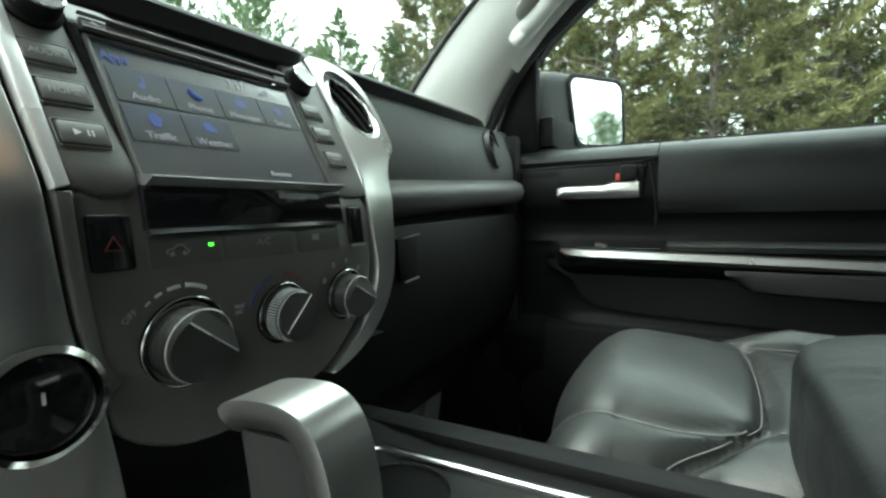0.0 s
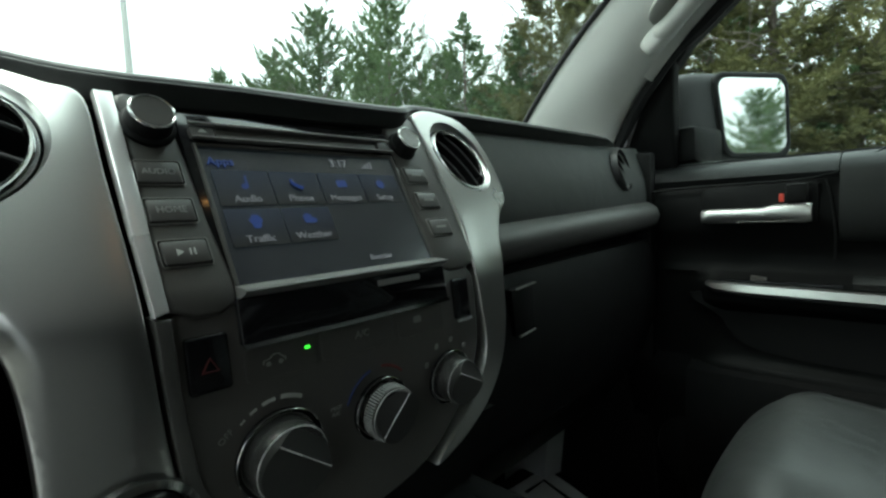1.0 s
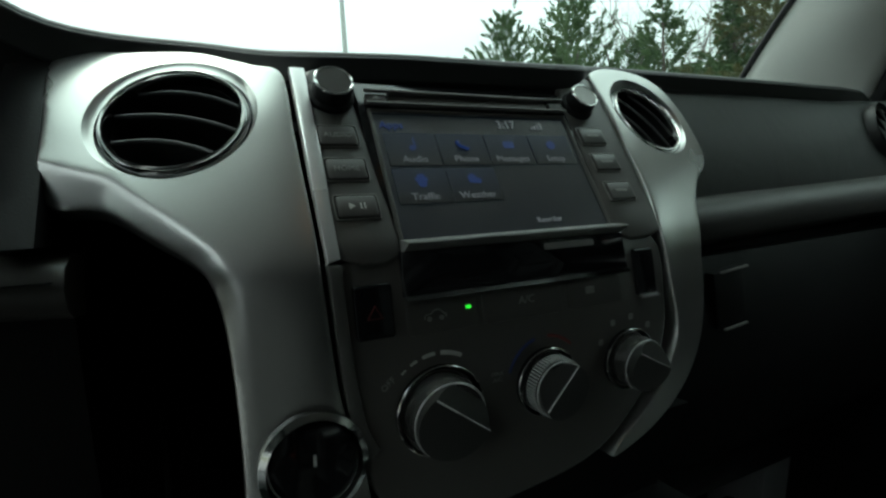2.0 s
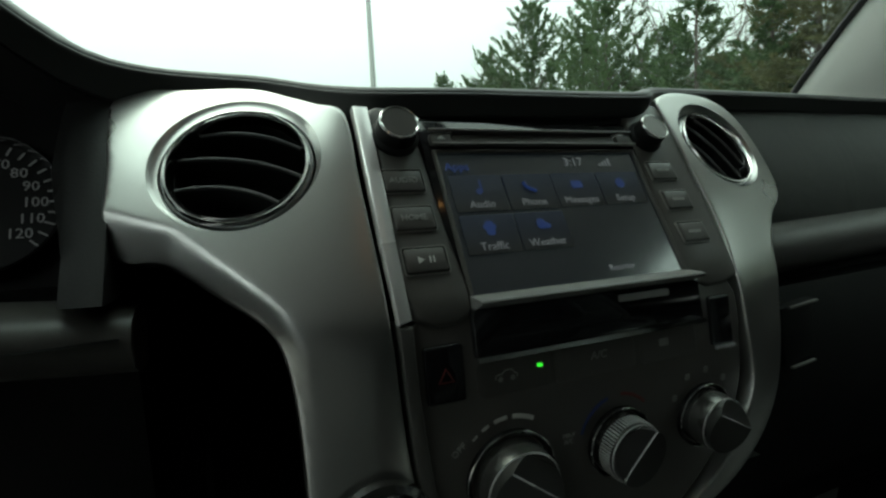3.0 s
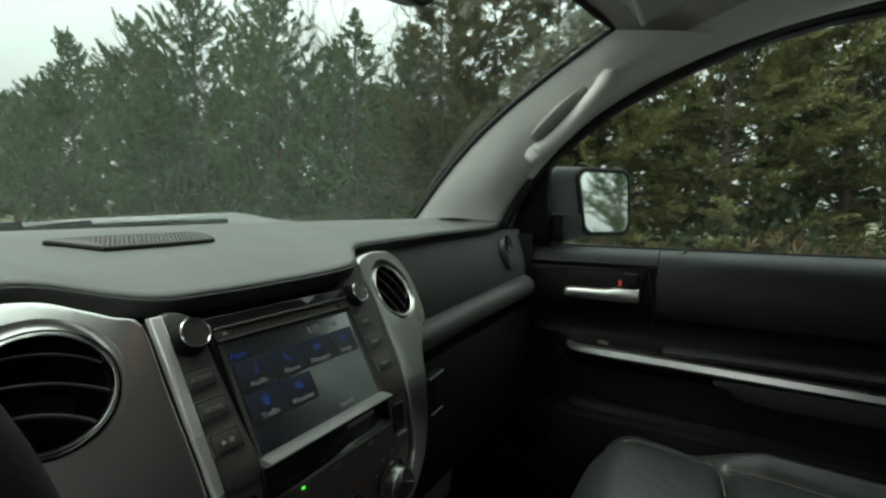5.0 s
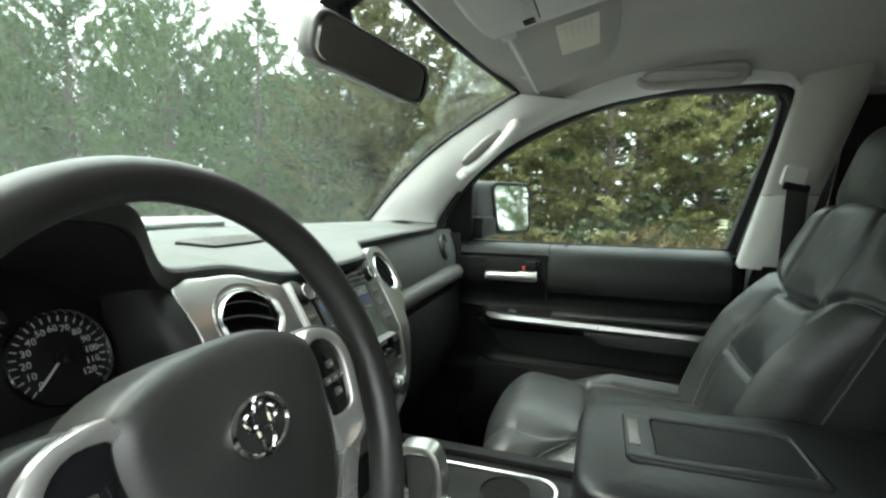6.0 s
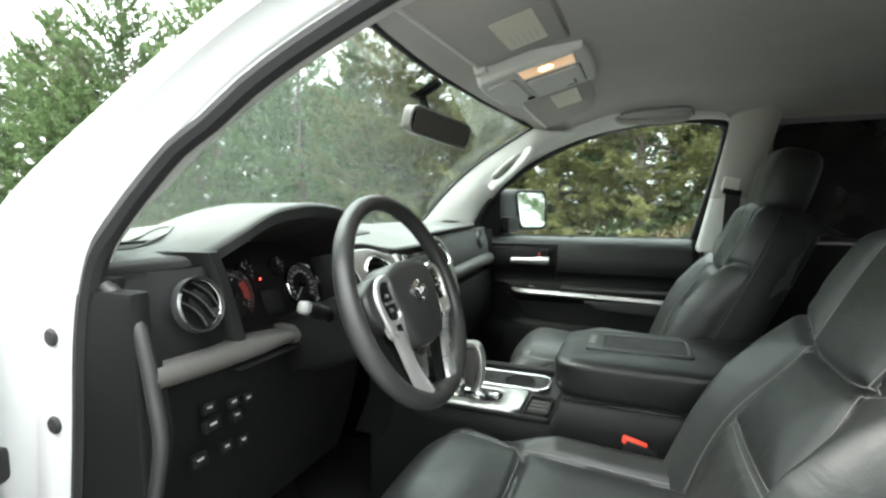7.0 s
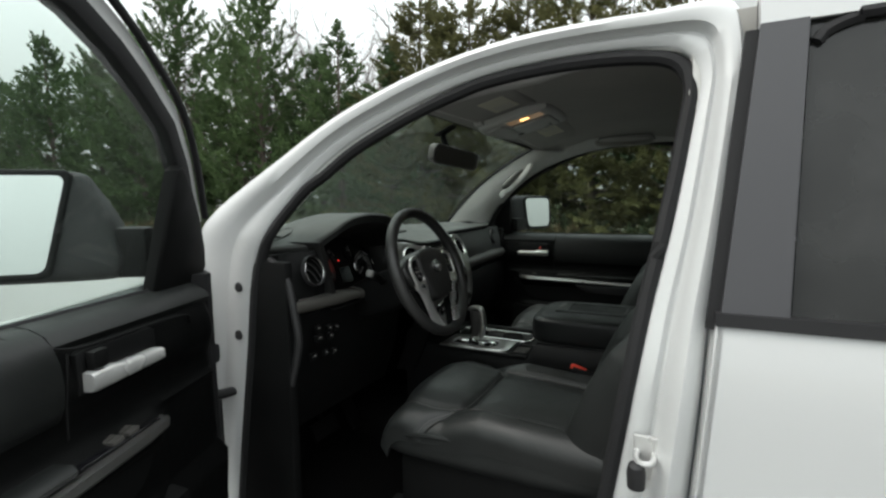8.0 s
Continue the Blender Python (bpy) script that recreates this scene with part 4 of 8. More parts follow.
        part("pillar_lining", loft([ring(*q) for q in ((1.430, -0.813, 0.0), (1.50, -0.825, 0.004), (1.60, -0.842, 0.010), (1.66, -0.852, 0.014), (1.72, -0.856, 0.022), (1.775, -0.850, 0.03))]), M_LINER, truck, "cloth-coloured lining at the top of the middle pillar", 70)

# Striker on the driver's middle pillar.
part("striker", join(tube(spline([(-0.885, -0.790, 1.036), (-0.922, -0.791, 1.036), (-0.932, -0.803, 1.036), (-0.922, -0.815, 1.036), (-0.885, -0.816, 1.036)], 4), 0.0048, 8),
                     box((0.012, 0.045, 0.072), pose(-0.888, -0.806, 1.026), 0.004)), M_SATINCHROME, truck, "steel door striker loop")
part("striker_bumper", lathe([(0.008, 0), (0.0135, 0.004), (0.0145, 0.030), (0.012, 0.042), (0.006, 0.046)], 20, pose(-0.926, -0.792, 0.990, 0, -8, 0)), M_RUBBER, truck)

# Roof, with crown, and headliner below it.
def roof_fn(dz, wide, y0, y1, front):
    def fn(u, v):
        s = 2 * u - 1
        yf = y0 - 0.28 * s * s * front
        y = yf + (y1 - yf) * v
        z = 1.838 - 0.048 * s * s - (0.05 + 0.03 * s * s) * (1 - v) ** 8 + dz
        return (CX + s * wide, y, z)
    return fn

part("roof", sheet(roof_fn(0, 0.725, -0.02, -2.25, 1), 24, 24, (0, 0, -0.02)), M_WHITE, truck, "white painted roof")

def liner_fn(u, v):
    s = 2 * u - 1
    y = (-0.085 - 0.09 * s * s) + (-2.2 + 0.085) * v
    z = 1.772 - 0.030 * s * s - 0.035 * max(0, abs(s) - 0.8) / 0.2 - 0.035 * max(0, 1 - v / 0.2) ** 1.3
    return (CX + s * 0.715, y, z)

part("headliner", sheet(liner_fn, 30, 40, (0, 0, 0.012)), M_LINER, truck, "pale beige-grey cloth headliner")

# Windshield pane.
ws = part("windshield", sheet(shield, 24, 12, (0, 0.003, 0.004)), M_WINDSHIELD, truck, "slightly dusty clear windshield")
ws.visible_shadow = False
rim = [Vector(shield(0, j / 12)) for j in range(13)] + [Vector(shield(i / 24, 1)) for i in range(1, 25)] + [Vector(shield(1, 1 - j / 12)) for j in range(1, 13)]
part("windshield_seal", tube([q + Vector((0, 0.0, 0.0)) for q in rim], 0.007, 6), M_SEAL, ws, "black bonded glass edge")
part("shade_band", sheet(lambda u, v: Vector(shield(0.462 + 0.040 * u, 0.885 + 0.10 * v)) + Vector((0, -0.004, -0.006)), 8, 4, (0, 0.001, 0.001)), M_DARK, ws, "dark dotted patch behind the mirror stem")

# Hood, cowl, wings.
def hood(u, v):
    s = 2 * u - 1
    y = 0.74 - 0.12 * s * s + (1.52 - 0.1 * s * s) * v
    z = 1.338 - 0.025 * abs(s) ** 2.5 - 0.05 * v - 0.10 * v ** 6 + 0.02 * math.exp(-((abs(s) - 0.55) / 0.12) ** 2)
    return (CX + s * 0.80, y, z)

part("hood", sheet(hood, 36, 24, (0, 0, -0.03)), M_WHITE, truck, "white painted hood with two raised ridges")
part("cowl", sheet(lambda u, v: (CX + (2 * u - 1) * 0.78, 0.63 - 0.25 * (2 * u - 1) ** 2 + 0.12 * v, 1.285 + 0.01 * v), 20, 4, (0, 0, -0.02)), M_DARK, truck, "black plastic cowl under the windshield")
for side in (-1, 1):
    part("fender", sheet(lambda u, v: (CX + side * (0.80 + 0.135 * math.sin(u * math.pi / 2) + 0.02 * math.sin(v * math.pi) * u), 0.34 + 1.85 * v, 1.305 - 0.05 * v - 0.10 * v ** 6 - 0.06 * u ** 2 - 0.72 * max(0, u - 0.35) ** 1.1), 16, 24, (-side * 0.02, 0, -0.01)), M_WHITE, truck, "white front fender")
    for s in (0,):
        part("wiper", join(tube([(CX + side * 0.05 - 0.1, 0.655, 1.325), (CX + side * 0.05 + 0.30, 0.60, 1.335)], 0.006, 6), tube([(CX + side * 0.05 - 0.15, 0.66, 1.315), (CX + side * 0.05 + 0.05, 0.64, 1.335)], 0.009, 6)), M_DARK, truck, "black wiper arm at rest")

# Floor, firewall, rear wall and lower body close the cab.
part("floor", box((1.62, 2.6, 0.05), pose(CX, -0.85, 0.44), 0.01), M_CARPET, truck, "black carpeted cab floor")
part("toe_rise", box((0.30, 0.36, 0.086), pose(0.680, 0.19, 0.5065), 0.02), M_CARPET, truck, "carpeted rise at the front of the footwell")
part("firewall", box((1.64, 0.04, 0.92), pose(CX, 0.46, 0.86), 0.01), M_CARPET, truck)
part("tunnel", pad((0.34, 1.1, 0.20), pose(CX, 0.0, 0.50), 0.4), M_CARPET, truck)
part("rear_wall", box((1.60, 0.05, 0.90), pose(CX, -2.18, 0.88), 0.01), M_DARK, truck)
rg = part("rear_window", box((1.40, 0.006, 0.42), pose(CX, -2.19, 1.52, 8, 0, 0), 0.002), M_REARGLASS, truck, "lightly tinted rear window")
rg.visible_shadow = False
part("rear_header", box((1.55, 0.06, 0.10), pose(CX, -2.2, 1.765), 0.02), M_DARK, truck)
part("body_side", box((0.05, 1.9, 0.45), pose(CX + 0.90, -0.2, 0.60), 0.02), M_WHITE, truck)

# Rear doors: white lower skin, grey sash, dark glass.
for side in (-1, 1):
    X = lambda z, o=0.0: CX + side * (CX + 0.922 + o + 0.22 * (1.267 - max(z, 1.2)) - 0.10 * max(0, 1.2 - z - 0.35))
    rd = part("rear_door", sheet(lambda u, v: (X(0.45 + 0.813 * v, 0.012 * math.sin(math.pi * min(1, v * 1.05))), -0.833 - 0.062 * v - (1.04 - 0.04 * v) * u, 0.45 + 0.813 * v), 10, 16, (-side * 0.04, 0, 0)), M_WHITE, truck, "white rear door below the glass")
    part("front_return", sheet(lambda u, v: (X(0.45 + 0.813 * v, 0.012 * math.sin(math.pi * min(1, v * 1.05)) - 0.070 * u), -0.831 - 0.062 * v + 0.006 * u, 0.45 + 0.813 * v), 3, 16, (0, -0.01, 0)), M_WHITE, rd, "white turned-in front edge of the rear door")
    part("sash_front", sheet(lambda u, v: (X(1.27 + 0.435 * v, -0.002), -0.898 - 0.042 * v - (0.082 - 0.022 * v) * u, 1.27 + 0.435 * v), 3, 8, (-side * 0.02, 0, 0)), M_GREYSASH, rd, "matt dark grey window sash")
    part("sash_edge", sheet(lambda u, v: (X(1.255 + 0.445 * v, -0.012), -0.880 - 0.042 * v - 0.02 * u, 1.255 + 0.445 * v), 2, 8, (-side * 0.02, 0, 0)), M_SEAL, rd)
    part("window_pane", sheet(lambda u, v: (X(1.28 + 0.44 * v, -0.014), -0.984 - 0.02 * v - 0.86 * u, 1.28 + 0.44 * v), 4, 6, (-side * 0.005, 0, 0)), M_TINT, rd, "dark grey privacy glass")
    part("belt_strip", sheet(lambda u, v: (X(1.262 + 0.02 * v, 0.006), -0.892 - 0.95 * u, 1.264 + 0.018 * v), 8, 2, (-side * 0.02, 0, 0)), M_SEAL, rd, "black rubber belt strip")
    part("window_frame_top", sheet(lambda u, v: (X(1.70 + 0.05 * v, -0.004), -0.94 - 0.92 * u, 1.703 + 0.06 * v), 8, 3, (-side * 0.03, 0, 0)), M_WHITE, rd)
    part("header_trim", sheet(lambda u, v: (X(1.69 + 0.05 * v, -0.042), -0.94 - 0.92 * u, 1.684 + 0.07 * v), 8, 3, (-side * 0.006, 0, 0)), M_SEAL, rd, "dark rubber strip above the rear window")
    part("glass_run", tube(spline([(X(1.66, -0.012), -1.008, 1.668), (X(1.68, -0.012), -1.022, 1.684), (X(1.7, -0.010), -1.06, 1.697), (X(1.7, -0.006), -1.12, 1.701), (X(1.7, -0.006), -1.85, 1.702)], 4), 0.009, 6), M_SEAL, rd)
    part("door_card", box((0.03, 1.05, 0.82), pose(CX + side * 0.845, -1.43, 0.85), 0.012), M_DARK, rd, "dark inner panel of the rear door")
    part("rear_rail_trim", loft([[(CX + side * a, y, z) for a, z in ((0.70, 1.738), (0.735, 1.722), (0.755, 1.704), (0.765, 1.70), (0.765, 1.755), (0.70, 1.765))] for y in np.linspace(-0.90, -2.12, 6)]), M_LINER, truck, "headliner edge above the rear door", 60)
    part("rear_quarter", box((0.05, 0.36, 1.30), pose(CX + side * 0.86, -2.03, 1.10, 0, -side * 6, 0), 0.02), M_WHITE, truck)
# Wheels, bed and nose: plain, so that the truck is whole and stands on the lot.
for side in (-1, 1):
    for y in (1.22, -2.75):
        wx = CX + side * 0.80
        wh = part("wheel", lathe([(0.24, -0.11), (0.36, -0.125), (0.385, -0.10), (0.40, 0.0), (0.385, 0.10), (0.36, 0.125), (0.24, 0.11)], 40, pose(wx, y, GROUND + 0.40, 0, 90, 0)), M_RUBBER, truck, "black rubber tyre")
        part("rim", lathe([(0.245, 0.07), (0.235, 0.10), (0.20, 0.085), (0.06, 0.10), (0.001, 0.10)], 32, pose(wx, y, GROUND + 0.40, 0, 90 * side, 0)), M_SATINCHROME, wh, "grey metal rim")
    part("bed_side", box((0.09, 1.75, 0.62), pose(CX + side * 0.90, -3.10, 0.93), 0.04), M_WHITE, truck, "white bed side")
part("tailgate", box((1.72, 0.08, 0.60), pose(CX, -3.94, 0.94), 0.03), M_WHITE, truck)
part("bed_floor", box((1.72, 1.75, 0.08), pose(CX, -3.08, 0.62), 0.01), M_DARK, truck)
part("nose", box((1.76, 0.14, 0.62), pose(CX, 2.20, 0.82), 0.06), M_DARK, truck, "dark front end under the hood")
part("bumper", box((1.84, 0.16, 0.22), pose(CX, 2.27, 0.45), 0.06), M_WHITE, truck)
part("chassis", box((0.90, 6.0, 0.16), pose(CX, -0.85, 0.30), 0.03), M_DARK, truck)
settle(truck)

# ---- dashboard ----
dash = thing("dashboard", "charcoal dashboard with satin silver panels and round vents", "dashboard", at=(CX, 0.2, 0.7))

# The rear lip of the soft top pad: (x, y) and (x, z).
LIP_Y = [(-0.80, 0.145), (-0.745, 0.125), (-0.68, 0.062), (-0.62, 0.03), (-0.54, 0.015), (-0.44, 0.012), (-0.36, 0.020), (-0.335, 0.040), (-0.31, 0.062), (-0.285, 0.080), (-0.265, 0.092), (-0.235, 0.100),
         (-0.20, 0.101), (-0.165, 0.097), (-0.13, 0.070), (-0.10, 0.046), (-0.03, 0.036), (0.06, 0.034), (0.118, 0.035), (0.14, 0.040), (0.178, 0.080), (0.19, 0.084), (0.40, 0.087), (0.65, 0.087), (0.72, 0.097), (0.83, 0.136)]
LIP_Z = [(-0.80, 1.327), (-0.745, 1.332), (-0.70, 1.334), (-0.675, 1.344), (-0.64, 1.367), (-0.60, 1.393), (-0.56, 1.408), (-0.494, 1.4155), (-0.44, 1.413), (-0.387, 1.407), (-0.36, 1.398), (-0.335, 1.374), (-0.31, 1.349), (-0.285, 1.329), (-0.265, 1.319), (-0.235, 1.3155),
         (-0.20, 1.3145), (-0.165, 1.313), (-0.13, 1.301), (-0.10, 1.2945), (-0.03, 1.295), (0.06, 1.296), (0.118, 1.298), (0.14, 1.301), (0.178, 1.315), (0.19, 1.318), (0.40, 1.322), (0.65, 1.324), (0.72, 1.326), (0.83, 1.329)]

# Crest of the pad ahead of the lip: the instrument hood's hump runs on towards the glass.
HUMP = [(-0.80, 1.336), (-0.74, 1.342), (-0.68, 1.352), (-0.64, 1.378), (-0.60, 1.398), (-0.56, 1.410), (-0.50, 1.417), (-0.40, 1.412), (-0.36, 1.402), (-0.335, 1.383), (-0.31, 1.360), (-0.27, 1.345), (-0.22, 1.339), (-0.14, 1.337), (0.83, 1.336)]

def ease(table, x, r=0.012):
    return sum(lerp(table, x + d * r) for d in (-1, -0.5, 0, 0.5, 1)) / 5

def lip_edge(x):
    """Where the soft top ends in a crisp edge."""
    return ease(LIP_Y, x), ease(LIP_Z, x) + 0.002

def pad_top(u, v):
    x = -0.80 + 1.63 * u
    y0, z0 = lip_edge(x)
    s = (x - CX) / 0.78
    y1 = 0.625 - 0.255 * s * s
    z1 = 1.318
    y = y0 + (y1 - y0) * v
    crown = max(1.338, ease(HUMP, x, 0.015))
    k = min(1, v / (0.25 + 0.33 * min(1, max(0, (x + 0.30) / 0.10))))
    f = max(0, (v - 0.3) / 0.7)
    fall = max(1.336, crown + (1.336 - crown) * f * f * (3 - 2 * f)) + (z1 - 1.336) * max(0, (v - 0.6) / 0.4) ** 2
    z = z0 + (fall - z0) * (k * k * (3 - 2 * k))
    d = min(1.0, max(0.0, (y - y0) / 0.011))
    return (x, y, z - 0.0055 * (1 - math.sqrt(1 - (1 - d) ** 2)))

part("top_pad", sheet(lambda u, v: pad_top(u, v ** 1.9), 150, 34, (0, 0.004, -0.008)), M_PAD, dash, "soft charcoal vinyl top pad with an instrument hood", 60)

def lip_face(u, v):
    """The edge of the pad turns over a small radius, then falls back under it."""
    x = -0.80 + 1.63 * u
    y0, z0 = lip_edge(x)
    deep = 0.022 - 0.006 * min(1, max(0, (x + 0.14) / 0.03))
    if v < 0.3:
        a = v / 0.3 * math.pi / 2
        return (x, y0 - 0.002 * math.sin(a), z0 - 0.0055 - 0.002 * (1 - math.cos(a)))
    k = (v - 0.3) / 0.7
    return (x, y0 - 0.002 + 0.007 * k, z0 - 0.0075 - (deep - 0.002) * k)

part("pad_lip", sheet(lip_face, 150, 10, (0, 0.02, -0.002)), M_PAD_SHADE, dash, "turned-under edge of the top pad, darkened for shade", 60)

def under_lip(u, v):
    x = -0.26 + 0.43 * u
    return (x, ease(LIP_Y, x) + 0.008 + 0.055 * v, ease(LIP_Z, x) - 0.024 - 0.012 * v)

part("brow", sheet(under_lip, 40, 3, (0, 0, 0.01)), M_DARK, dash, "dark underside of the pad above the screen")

# Defroster and centre speaker grille.
def on_pad(x, y, lift):
    s = (x - CX) / 0.78
    y0 = lip_edge(x)[0]
    v = (y - y0) / (0.625 - 0.255 * s * s - y0)
    return Vector(pad_top((x + 0.80) / 1.63, v)) + Vector((0, 0, lift))

grille_line = spline([(-0.112, 0.277), (-0.102, 0.260), (-0.074, 0.218), (-0.062, 0.212), (0.015, 0.210), (0.080, 0.214), (0.094, 0.222), (0.098, 0.250), (0.090, 0.277), (0.02, 0.285), (-0.05, 0.285)], 4, closed=True)
grille_line = [(-0.006 + 0.80 * (q[0] + 0.006), 0.25 + 0.72 * (q[1] - 0.25)) for q in grille_line]
part("speaker_grille", slab([tuple(q) for q in grille_line], 0.006, bevel=0.002, warp=lambda u, v, n: on_pad(u, v, 0.0045 + n)), M_TRAY, dash, "dark grey mesh speaker grille")
part("grille_border", tube([on_pad(q[0], q[1], 0.002) for q in grille_line], 0.003, 6, closed=True), M_DARK, dash, "black border of the speaker grille")
dots = []
for i in range(30):
    for j in range(9):
        x, y = -0.075 + i * 0.0050 + (j % 2) * 0.0025, 0.228 + j * 0.0050
        if -0.050 - 0.5 * (y - 0.228) < x < 0.068:
            dots.append(lathe([(0.0015, 0), (0.0015, 0.0005)], 5, Matrix.Translation(on_pad(x, y, 0.0043))))
part("grille_mesh", join(*dots), M_STACK, dash, "raised dots of the speaker mesh")
for side in (-1, 1):
    slots = [box((0.075, 0.0035, 0.004), Matrix.Translation(on_pad(CX + side * 0.70, 0.185 + 0.011 * k, 0.002)), 0.001) for k in range(5)]
    part("defroster_grille", join(*slots), M_DARK, dash, "side window defroster slots")
    part("defroster_frame", slab([(p[0], p[1]) for p in rrect(0.10, 0.066, 0.025, 4, CX + side * 0.70, 0.207)], 0.004, hole=[(p[0], p[1]) for p in rrect(0.088, 0.054, 0.02, 4, CX + side * 0.70, 0.207)], warp=lambda u, v, n: on_pad(u, v, 0.002 + n)), M_PAD, dash)

# Dark end panels, upper passenger face, grey bands, lower panels.
def face(x0, x1, zt, zb, yt, yb, bulge=0.0, nx=24, nz=8, back=0.03):
    f = lambda q, x: q(x) if callable(q) else q
    return sheet(lambda u, v: (x0 + (x1 - x0) * u, f(yt, x0 + (x1 - x0) * u) + (f(yb, x0 + (x1 - x0) * u) - f(yt, x0 + (x1 - x0) * u)) * v - bulge * math.sin(math.pi * v) ** 0.8,
                               f(zt, x0 + (x1 - x0) * u) + (f(zb, x0 + (x1 - x0) * u) - f(zt, x0 + (x1 - x0) * u)) * v), nx, nz, (0, back, 0))

lipy, lipz = (lambda x: ease(LIP_Y, x) + 0.012), (lambda x: ease(LIP_Z, x) - 0.022)
part("passenger_face", face(0.19, 0.83, lambda x: lipz(x) + 0.004, lambda x: 1.172 + 0.018 * max(0, x - 0.25), lambda x: 0.094 - 0.05 * max(0, x - 0.72), lambda x: 0.066 - 0.03 * max(0, x - 0.7), 0.012, 40, 12), M_PAD, dash, "dark padded face above the glove box", 60)
band = lambda x0, x1, z0, z1, y0, side: loft([[(x, y0(x) + a, lerp(((x0, z0), (x1, z1)), x) + b) for a, b in ((0.03, 0.028), (0.004, 0.026), (-0.012, 0.016), (-0.018, 0.0), (-0.012, -0.018), (0.006, -0.028), (0.03, -0.03))]
                                                     for x in np.linspace(x0, x1, 24)])
part("passenger_band", band(0.195, 0.80, 1.148, 1.172, lambda x: 0.060 - 0.05 * max(0, x - 0.5) ** 1.2, 1), M_GREYBAND, dash, "rounded warm grey trim band", 60)
part("driver_band", loft([[(x, 0.036 + 0.10 * max(0, -x - 0.72) ** 1.3 + a, 1.170 + 0.035 * (-0.53 - x) + b * k) for a, b in ((0.03, 0.019), (0.006, 0.018), (-0.006, 0.012), (-0.012, 0.001), (-0.009, -0.011), (0.003, -0.018), (0.03, -0.019))]
                           for x, k in [(-0.800 + 0.27 * i / 23, 1.0 - 0.35 * max(0, i - 17) / 6) for i in range(24)]]), M_STACK, dash, "rounded warm grey trim band", 60)
part("column_band", loft([[(x, 0.034 + a, 1.170 + 0.084 * (-0.53 - x) + b) for a, b in ((0.04, 0.019), (0.010, 0.018), (-0.004, 0.012), (-0.010, 0.000), (-0.006, -0.012), (0.006, -0.018), (0.03, -0.019))]
                           for x in np.linspace(-0.53, -0.245, 14)]), M_STACK, dash, "rounded grey band under the gauges", 60)
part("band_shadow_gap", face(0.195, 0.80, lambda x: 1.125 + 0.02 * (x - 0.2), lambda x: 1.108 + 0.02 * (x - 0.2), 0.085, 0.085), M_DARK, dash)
part("driver_end_panel", face(-0.80, -0.668, lambda x: lipz(x) + 0.006, 1.195, lambda x: max(0.058, lipy(x) - 0.03) if x < -0.68 else 0.058, 0.052, 0.004, 20, 12), M_DARK, dash, "dark end panel round the outer vent", 60)
glove = part("glove_box", face(0.185, 0.79, lambda x: 1.112 + 0.02 * (x - 0.2), 0.86, 0.052, 0.085, 0.03, 24, 14), M_DARK, dash, "dark glove box lid", 60)
part("latch", slab([(0.290, 1.098), (0.340, 1.103), (0.338, 1.045), (0.296, 1.040)], 0.01, bevel=0.002, warp=lambda u, v, n: (u, 0.032 - n, v)), M_DARK, glove, "flush latch")
part("latch_edge", box((0.035, 0.003, 0.002), pose(0.316, 0.027, 1.041, 0, -5, 0)), M_EDGE, glove)
part("latch_edge", box((0.042, 0.003, 0.0018), pose(0.315, 0.027, 1.101, 0, -5, 0)), M_EDGE, glove, "pale latch edge")
part("lower_passenger_panel", face(0.17, 0.79, 0.858, 0.72, 0.09, 0.20, 0.01), M_DARK, dash)
part("knee_panel", face(-0.775, -0.25, lambda x: 1.150 + 0.0 * x, 0.80, lambda x: 0.060, 0.14, 0.018, 24, 12), M_DARK, dash, "dark knee panel under the steering column", 60)
part("cluster_floor", face(-0.665, -0.25, 1.172, 1.15, lambda x: 0.12, lambda x: 0.022, 0.0), M_DARK, dash)
part("column_shroud", pad((0.15, 0.26, 0.13), pose(-0.44, -0.01, 1.165, -21, 0, 0), 0.5), M_DARK, dash, "steering column shroud")
END = [(1.31, 0.122), (1.304, 0.112), (1.28, 0.078), (1.251, 0.054), (1.206, 0.041), (1.16, 0.033), (1.107, 0.024), (1.06, 0.030), (0.98, 0.055), (0.86, 0.10), (0.76, 0.14)]
end_y = lambda z: float(np.interp(z, [q[0] for q in END[::-1]], [q[1] for q in END[::-1]]))
part("left_end_cap", sheet(lambda u, v: (-0.800 - 0.004 * math.sin(math.pi * v), end_y(1.31 - 0.55 * v) + (0.41 - end_y(1.31 - 0.55 * v)) * u, 1.31 - 0.55 * v), 6, 30, (0.02, 0, 0)), M_DARK, dash, "dark side of the dashboard's end")
part("end_cap_trim", tube(spline([(-0.802, y + 0.002, z) for z, y in END], 5), [0.004] * 5 + [0.010] * 46, 12, up=(1, 0, 0)), M_ENDTRIM, dash, "grey moulded edge of the dashboard's end")
for x in (-0.80, 0.825):
    part("side_kick_panel", box((0.03, 0.46, 0.86), pose(x, 0.28, 0.87), 0.01), M_DARK, dash)

